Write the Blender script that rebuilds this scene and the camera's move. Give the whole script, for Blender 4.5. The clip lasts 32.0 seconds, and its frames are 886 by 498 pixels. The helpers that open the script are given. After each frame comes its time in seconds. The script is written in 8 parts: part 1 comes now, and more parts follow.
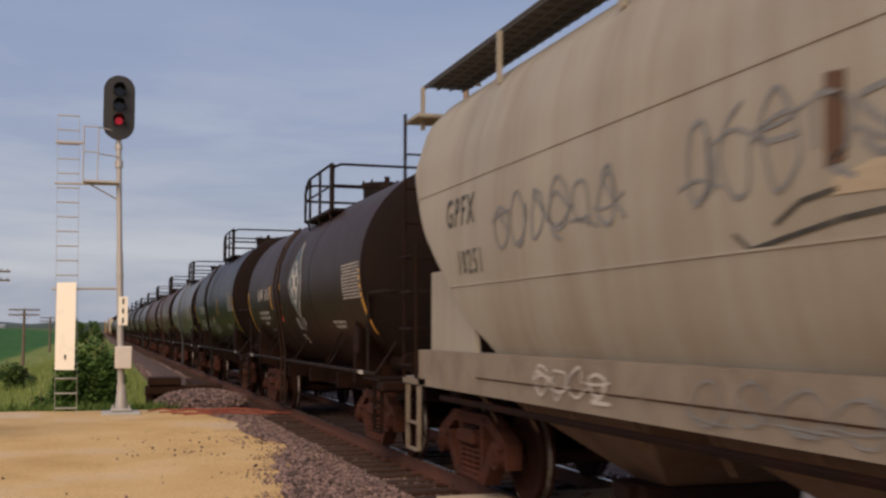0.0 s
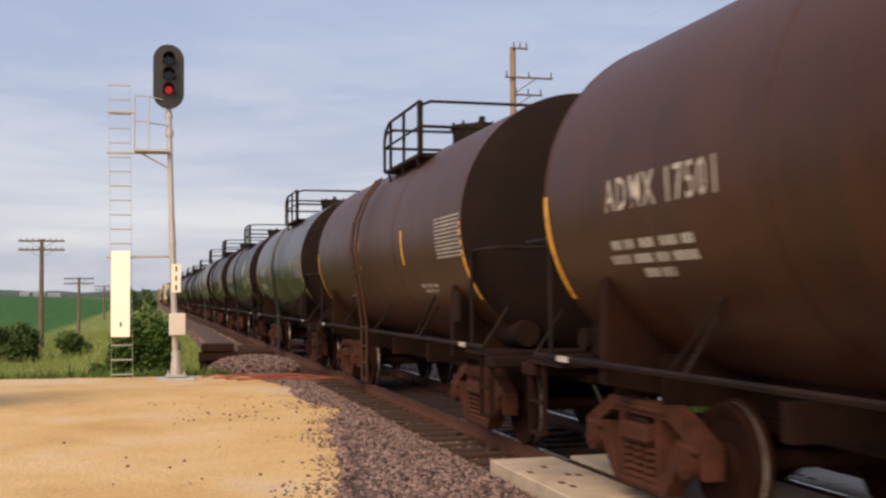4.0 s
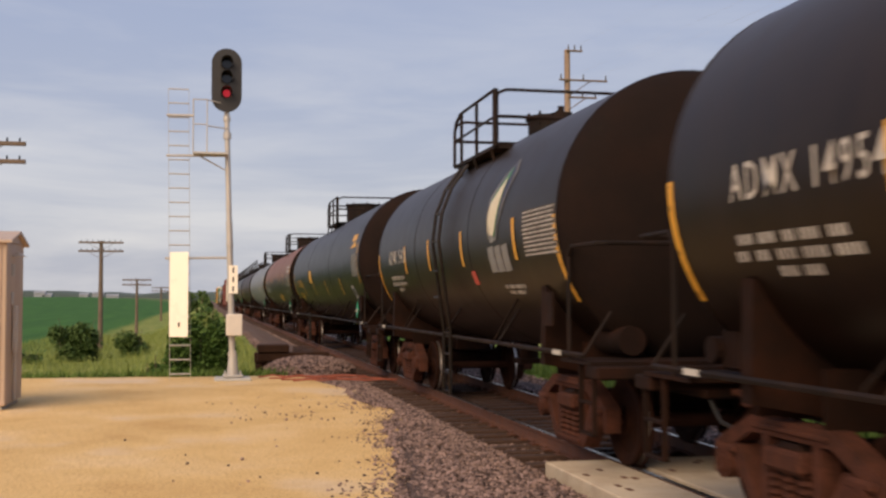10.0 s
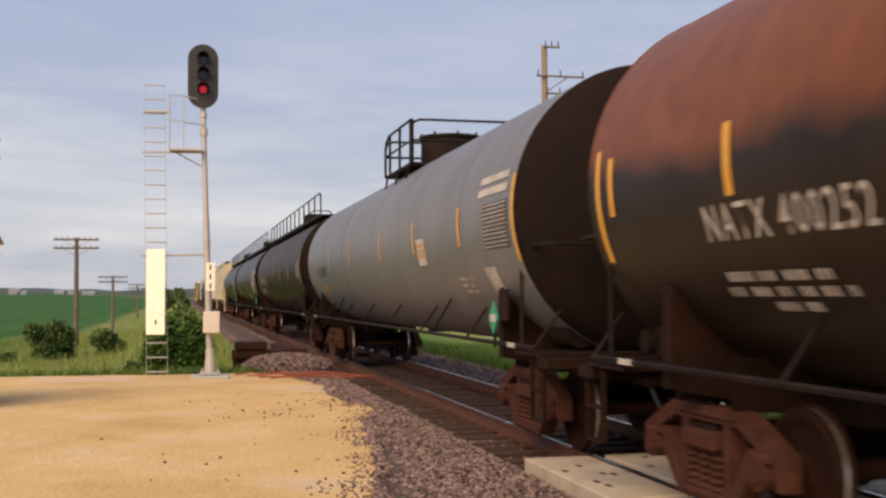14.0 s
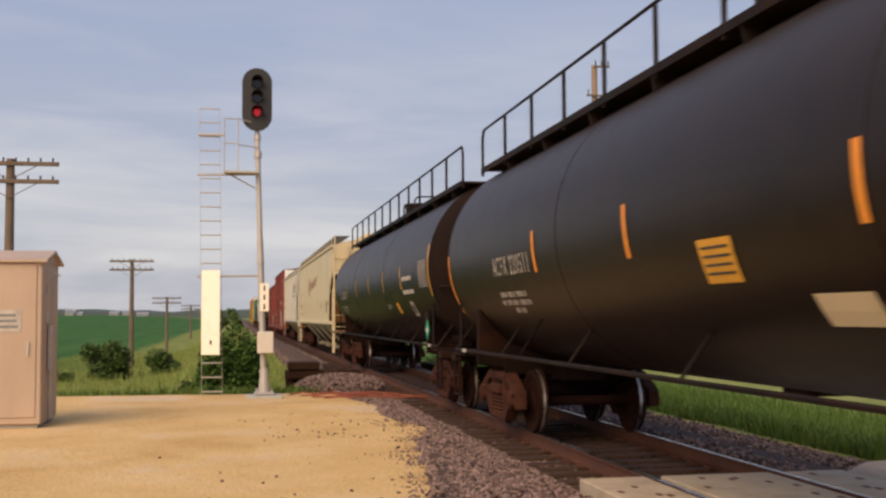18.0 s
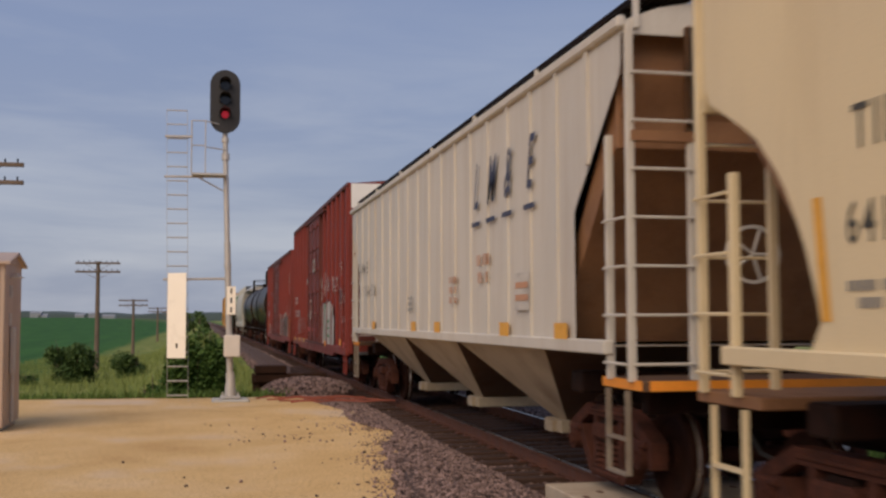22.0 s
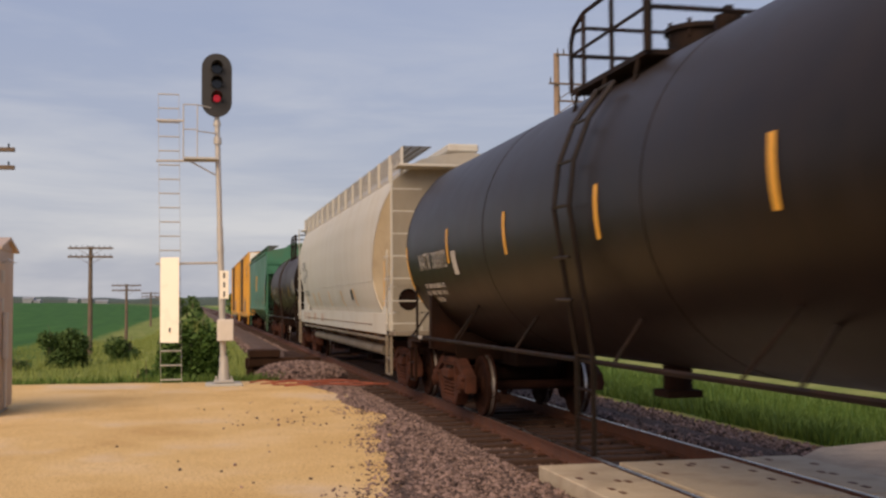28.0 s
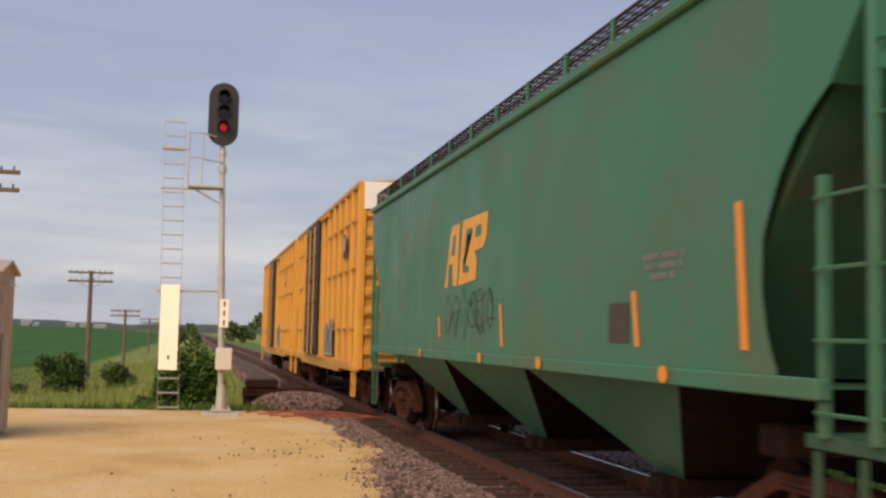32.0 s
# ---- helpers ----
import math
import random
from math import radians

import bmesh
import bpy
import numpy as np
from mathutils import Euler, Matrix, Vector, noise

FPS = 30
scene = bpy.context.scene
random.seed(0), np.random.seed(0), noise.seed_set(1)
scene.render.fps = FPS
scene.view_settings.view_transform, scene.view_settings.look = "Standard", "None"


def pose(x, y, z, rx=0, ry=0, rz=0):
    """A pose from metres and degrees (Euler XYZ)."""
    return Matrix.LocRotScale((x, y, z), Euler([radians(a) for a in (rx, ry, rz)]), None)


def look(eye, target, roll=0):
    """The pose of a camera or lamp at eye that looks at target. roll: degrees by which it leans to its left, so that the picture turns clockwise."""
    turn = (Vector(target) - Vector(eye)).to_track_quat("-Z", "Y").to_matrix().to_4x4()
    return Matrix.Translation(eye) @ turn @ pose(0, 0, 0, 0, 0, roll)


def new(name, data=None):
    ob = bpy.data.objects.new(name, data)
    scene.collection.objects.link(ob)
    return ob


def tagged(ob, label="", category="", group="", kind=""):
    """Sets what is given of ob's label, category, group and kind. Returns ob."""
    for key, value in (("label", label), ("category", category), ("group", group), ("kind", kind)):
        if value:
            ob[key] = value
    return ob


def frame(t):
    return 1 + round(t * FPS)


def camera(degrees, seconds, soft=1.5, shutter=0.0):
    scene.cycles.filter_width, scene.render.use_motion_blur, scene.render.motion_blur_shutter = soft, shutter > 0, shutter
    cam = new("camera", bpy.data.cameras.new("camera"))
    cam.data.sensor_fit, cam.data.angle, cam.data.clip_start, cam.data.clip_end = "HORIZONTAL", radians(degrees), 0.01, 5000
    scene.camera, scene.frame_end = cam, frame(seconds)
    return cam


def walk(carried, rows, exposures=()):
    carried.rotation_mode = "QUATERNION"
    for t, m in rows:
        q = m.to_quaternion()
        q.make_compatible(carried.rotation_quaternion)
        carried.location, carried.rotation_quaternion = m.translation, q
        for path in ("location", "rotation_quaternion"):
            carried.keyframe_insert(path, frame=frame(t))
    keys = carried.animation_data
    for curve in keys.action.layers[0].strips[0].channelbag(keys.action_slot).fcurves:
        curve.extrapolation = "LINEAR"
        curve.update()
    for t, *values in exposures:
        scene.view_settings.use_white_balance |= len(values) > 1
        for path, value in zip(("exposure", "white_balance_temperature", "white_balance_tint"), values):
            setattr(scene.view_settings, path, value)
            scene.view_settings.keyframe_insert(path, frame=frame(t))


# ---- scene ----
cam = camera(44.0, 32.0, soft=2.5, shutter=0.2)
PATH = [
    (0.0, 0.076, -0.028, 1.755, 94.225, 0.045, -17.484),
    (0.5, 0.083, -0.019, 1.761, 93.745, -0.677, -17.455),
    (1.0, 0.089, -0.011, 1.759, 93.193, -0.683, -17.372),
    (1.5, 0.086, -0.005, 1.751, 92.903, -0.492, -17.049),
    (2.0, 0.079, 0.002, 1.750, 92.584, -0.535, -16.551),
    (2.5, 0.070, 0.010, 1.752, 92.440, -0.397, -16.206),
    (3.0, 0.065, -0.001, 1.746, 92.317, -0.367, -15.686),
    (3.5, 0.056, 0.004, 1.744, 92.473, -0.257, -15.148),
    (5.5, 0.025, 0.042, 1.732, 91.845, -0.746, -14.971),
    (6.0, 0.034, 0.042, 1.741, 91.439, -0.875, -15.144),
    (6.5, 0.040, 0.026, 1.740, 91.452, -0.720, -14.696),
    (7.0, 0.030, 0.011, 1.733, 91.710, -0.385, -14.388),
    (7.5, 0.017, 0.006, 1.729, 91.874, 0.077, -14.278),
    (8.0, 0.017, -0.007, 1.728, 92.162, -0.824, -13.708),
    (8.5, 0.022, -0.010, 1.732, 92.472, -1.157, -13.015),
    (9.0, 0.013, -0.002, 1.735, 92.613, -0.400, -12.598),
    (9.5, 0.005, -0.006, 1.729, 92.634, -0.015, -12.407),
    (10.0, 0.004, -0.005, 1.725, 92.617, -0.060, -12.245),
    (10.5, -0.002, -0.004, 1.724, 92.810, -0.166, -12.328),
    (11.0, -0.011, 0.007, 1.729, 92.828, -0.369, -12.693),
    (11.5, -0.001, 0.009, 1.735, 92.549, -0.306, -13.218),
    (12.0, 0.000, 0.021, 1.740, 92.238, -0.198, -13.630),
    (12.5, 0.003, 0.016, 1.732, 92.288, 0.261, -13.605),
    (13.0, 0.006, 0.016, 1.737, 92.376, 0.260, -13.466),
    (13.5, 0.002, 0.017, 1.739, 92.351, -0.174, -13.426),
    (14.0, -0.001, 0.016, 1.735, 92.402, -0.268, -13.411),
    (14.5, -0.006, 0.009, 1.725, 92.622, 0.261, -13.234),
    (16.5, -0.004, 0.005, 1.743, 92.922, -0.055, -12.558),
    (17.0, -0.019, -0.010, 1.738, 93.686, -0.446, -10.785),
    (17.5, -0.030, -0.017, 1.734, 93.701, -0.727, -10.731),
    (18.0, -0.052, -0.020, 1.729, 93.484, -0.356, -10.813),
    (18.5, -0.024, -0.007, 1.729, 93.035, -0.428, -10.888),
    (19.0, -0.026, 0.010, 1.728, 92.677, -0.312, -11.301),
    (19.5, -0.028, 0.019, 1.734, 92.673, -0.639, -11.701),
    (20.0, -0.023, 0.010, 1.733, 92.816, -0.189, -12.046),
    (20.5, -0.027, -0.005, 1.727, 93.143, -0.275, -12.061),
    (21.0, -0.028, -0.008, 1.728, 93.356, -0.663, -12.185),
    (21.5, -0.021, -0.009, 1.736, 93.606, -0.294, -12.310),
    (22.0, -0.027, -0.009, 1.738, 93.670, -0.111, -12.419),
    (22.5, -0.028, -0.021, 1.734, 93.906, -0.287, -12.587),
    (23.0, -0.021, -0.021, 1.740, 93.937, -0.161, -12.647),
    (23.5, -0.022, -0.017, 1.738, 93.864, 0.188, -12.688),
    (24.0, -0.028, -0.016, 1.728, 93.916, 0.049, -12.785),
    (24.5, -0.018, -0.007, 1.733, 93.669, -0.312, -13.285),
    (25.0, -0.020, -0.003, 1.736, 93.436, -0.344, -13.346),
    (25.5, -0.024, -0.008, 1.734, 93.244, -0.063, -13.168),
    (26.0, -0.016, -0.006, 1.732, 93.198, -0.220, -12.892),
    (26.5, -0.017, -0.010, 1.736, 93.258, -0.626, -12.868),
    (28.5, -0.026, 0.001, 1.728, 92.761, -0.119, -12.692),
    (29.0, -0.036, 0.002, 1.731, 92.955, 0.181, -12.589),
    (29.5, -0.035, 0.000, 1.731, 93.345, 0.599, -12.499),
    (30.0, -0.041, 0.003, 1.735, 93.467, 1.293, -12.490),
    (30.5, -0.046, 0.000, 1.735, 93.638, 0.936, -12.487),
    (31.0, -0.029, 0.008, 1.731, 93.923, 0.860, -12.467),
    (31.5, -0.044, -0.005, 1.737, 94.316, 0.968, -12.527),
    (32.0, -0.045, -0.007, 1.742, 94.606, 1.272, -12.726),
]
walk(cam, [(r[0], pose(r[1], r[2], r[3], r[4], 0, r[6]) @ pose(0, 0, 0, 0, 0, r[5])) for r in PATH],
     exposures=[(0.0, 0.04, 6050, 10), (1.5, 0.30, 6200, 10), (3.0, 0.55, 6350, 10), (6.0, 0.50, 6350, 10), (8.0, 0.46, 6420, 10), (9.0, 0.38, 6500, 10), (13.0, 0.49, 6450, 10), (17.0, 0.38, 6550, 10),
                (20.0, 0.26, 6400, 10), (22.0, -0.14, 5800, 10), (24.0, -0.08, 5900, 10), (26.0, 0.16, 6350, 10), (29.0, 0.26, 6450, 10), (30.0, 0.04, 5950, 10), (31.0, 0.08, 6350, 10), (32.0, 0.30, 6450, 10)])

# ---- light ----
SUN_AZ, SUN_EL = radians(217), radians(40)      # compass-like, 0 = +y, clockwise
world = bpy.data.worlds.new("sky")
scene.world = world
world.use_nodes = True
wn, wl = world.node_tree.nodes, world.node_tree.links
wn.clear()


def wnode(kind, **kw):
    n = wn.new(kind)
    for k, v in kw.items():
        n.inputs[k.replace("_", " ")].default_value = v
    return n


w_out = wn.new("ShaderNodeOutputWorld")
w_sky = wn.new("ShaderNodeTexSky")
w_sky.sky_type = "NISHITA"
w_sky.sun_disc = False
w_sky.sun_elevation, w_sky.sun_rotation = SUN_EL, SUN_AZ
w_sky.air_density, w_sky.dust_density = 1.2, 2.0
w_bg = wnode("ShaderNodeBackground", Strength=0.10)
wl.new(w_sky.outputs[0], w_bg.inputs[0])
# a thin deck of cloud over the whole sky, paler towards the horizon, with long streaks
w_tc = wn.new("ShaderNodeTexCoord")
w_sep = wn.new("ShaderNodeSeparateXYZ")
wl.new(w_tc.outputs["Generated"], w_sep.inputs[0])
w_map = wn.new("ShaderNodeMapping")
w_map.inputs["Scale"].default_value = (1.6, 1.6, 9.0)
wl.new(w_tc.outputs["Generated"], w_map.inputs[0])
w_noise = wnode("ShaderNodeTexNoise", Scale=2.2, Detail=6.0, Roughness=0.55, Distortion=0.4)
wl.new(w_map.outputs[0], w_noise.inputs["Vector"])
w_ramp = wn.new("ShaderNodeValToRGB")
for e, (p, c) in zip(w_ramp.color_ramp.elements, ((0.0, (0.50, 0.51, 0.58, 1)), (1.0, (0.315, 0.375, 0.565, 1)))):
    e.position, e.color = p, c
for p, c in ((0.10, (0.46, 0.48, 0.58, 1)), (0.24, (0.385, 0.43, 0.585, 1)), (0.42, (0.33, 0.385, 0.57, 1))):
    e = w_ramp.color_ramp.elements.new(p)
    e.color = c
wl.new(w_sep.outputs[2], w_ramp.inputs[0])
w_cr = wn.new("ShaderNodeValToRGB")
w_cr.color_ramp.elements[0].position, w_cr.color_ramp.elements[0].color = 0.42, (0, 0, 0, 1)
w_cr.color_ramp.elements[1].position, w_cr.color_ramp.elements[1].color = 0.66, (0.85, 0.85, 0.85, 1)
wl.new(w_noise.outputs[0], w_cr.inputs[0])
w_low = wn.new("ShaderNodeMapRange")
for i, v in enumerate((0.05, 0.30, 0.95, 0.04)):
    w_low.inputs[1 + i].default_value = v
wl.new(w_sep.outputs[2], w_low.inputs[0])
w_mul = wn.new("ShaderNodeMath")
w_mul.operation = "MULTIPLY"
wl.new(w_cr.outputs[0], w_mul.inputs[0])
wl.new(w_low.outputs[0], w_mul.inputs[1])
w_mix = wn.new("ShaderNodeMix")
w_mix.data_type = "RGBA"
wl.new(w_mul.outputs[0], w_mix.inputs[0])
wl.new(w_ramp.outputs[0], w_mix.inputs[6])
w_mix.inputs[7].default_value = (0.76, 0.735, 0.74, 1)
w_cl = wnode("ShaderNodeBackground", Strength=0.78)
wl.new(w_mix.outputs[2], w_cl.inputs[0])
w_ms = wnode("ShaderNodeMixShader", Fac=0.88)
wl.new(w_bg.outputs[0], w_ms.inputs[1])
wl.new(w_cl.outputs[0], w_ms.inputs[2])
wl.new(w_ms.outputs[0], w_out.inputs[0])

sun = new("sun", bpy.data.lights.new("sun", "SUN"))
sun.data.energy, sun.data.angle, sun.data.color = 2.9, radians(56.0), (1.0, 0.74, 0.46)
sdir = Vector((math.sin(SUN_AZ) * math.cos(SUN_EL), math.cos(SUN_AZ) * math.cos(SUN_EL), math.sin(SUN_EL)))
sun.matrix_world = look(sdir * 60, (0, 0, 0))


# ---- materials ----
def mat(name, base, rough=0.6, metal=0.0, var=0.25, scale=4.0, bump=0.15, stain=None, stain_amt=0.45, stain_scale=0.9,
        streak=False, emit=None, spec=0.5, fine=60.0, bump_dist=0.01, rvar=0.12, dust_sheen=None):
    """A weathered surface: base colour varied at two scales, stains of a second colour, fine relief."""
    m = bpy.data.materials.new(name)
    m.use_nodes = True
    N, Lk = m.node_tree.nodes, m.node_tree.links
    b = N["Principled BSDF"]
    b.inputs["Roughness"].default_value, b.inputs["Metallic"].default_value = rough, metal
    b.inputs["Specular IOR Level"].default_value = spec
    tc = N.new("ShaderNodeTexCoord")
    src = tc.outputs["Object"]
    n1 = N.new("ShaderNodeTexNoise")
    n1.inputs["Scale"].default_value, n1.inputs["Detail"].default_value = scale, 5
    n2 = N.new("ShaderNodeTexNoise")
    n2.inputs["Scale"].default_value, n2.inputs["Detail"].default_value = fine, 3
    Lk.new(src, n1.inputs["Vector"])
    Lk.new(src, n2.inputs["Vector"])
    add = N.new("ShaderNodeMath")
    add.operation = "ADD"
    Lk.new(n1.outputs[0], add.inputs[0])
    Lk.new(n2.outputs[0], add.inputs[1])
    mr = N.new("ShaderNodeMapRange")
    for i, v in enumerate((0.6, 1.4, 1 - var, 1 + var)):
        mr.inputs[1 + i].default_value = v
    Lk.new(add.outputs[0], mr.inputs[0])
    mul = N.new("ShaderNodeMix")
    mul.data_type, mul.blend_type = "RGBA", "MULTIPLY"
    mul.inputs[0].default_value = 1.0
    mul.inputs[6].default_value = (*base, 1)
    Lk.new(mr.outputs[0], mul.inputs[7])
    col = mul.outputs[2]
    if stain:
        mp = N.new("ShaderNodeMapping")
        mp.inputs["Scale"].default_value = (1, 2.2, 0.22) if streak else (1, 1, 1)
        Lk.new(src, mp.inputs[0])
        n3 = N.new("ShaderNodeTexNoise")
        n3.inputs["Scale"].default_value, n3.inputs["Detail"].default_value, n3.inputs["Roughness"].default_value = stain_scale, 8, 0.65
        Lk.new(mp.outputs[0], n3.inputs["Vector"])
        r3 = N.new("ShaderNodeMapRange")
        for i, v in enumerate((0.45, 0.72, 0.0, stain_amt)):
            r3.inputs[1 + i].default_value = v
        Lk.new(n3.outputs[0], r3.inputs[0])
        mx = N.new("ShaderNodeMix")
        mx.data_type = "RGBA"
        Lk.new(r3.outputs[0], mx.inputs[0])
        Lk.new(col, mx.inputs[6])
        mx.inputs[7].default_value = (*stain, 1)
        col = mx.outputs[2]
    # paler up the side: sky sheen on the tank, with dust, put into colour
    if dust_sheen:
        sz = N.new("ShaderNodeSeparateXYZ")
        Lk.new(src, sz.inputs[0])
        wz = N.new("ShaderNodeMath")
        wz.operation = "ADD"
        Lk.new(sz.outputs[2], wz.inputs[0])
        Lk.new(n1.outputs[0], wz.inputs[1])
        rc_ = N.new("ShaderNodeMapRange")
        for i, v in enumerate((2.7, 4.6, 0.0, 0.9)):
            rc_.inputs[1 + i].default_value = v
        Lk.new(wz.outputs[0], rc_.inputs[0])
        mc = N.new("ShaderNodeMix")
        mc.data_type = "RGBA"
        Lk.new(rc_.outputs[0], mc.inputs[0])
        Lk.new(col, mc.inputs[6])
        mc.inputs[7].default_value = (*dust_sheen, 1)
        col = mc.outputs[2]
    Lk.new(col, b.inputs["Base Color"])
    rr = N.new("ShaderNodeMapRange")
    for i, v in enumerate((0.3, 0.7, max(rough - rvar, 0.02), min(rough + rvar, 1))):
        rr.inputs[1 + i].default_value = v
    Lk.new(n1.outputs[0], rr.inputs[0])
    Lk.new(rr.outputs[0], b.inputs["Roughness"])
    if bump:
        bp = N.new("ShaderNodeBump")
        bp.inputs["Strength"].default_value, bp.inputs["Distance"].default_value = bump, bump_dist
        Lk.new(add.outputs[0], bp.inputs["Height"])
        Lk.new(bp.outputs[0], b.inputs["Normal"])
    if emit:
        b.inputs["Emission Color"].default_value = (*emit[:3], 1)
        b.inputs["Emission Strength"].default_value = emit[3]
    return m


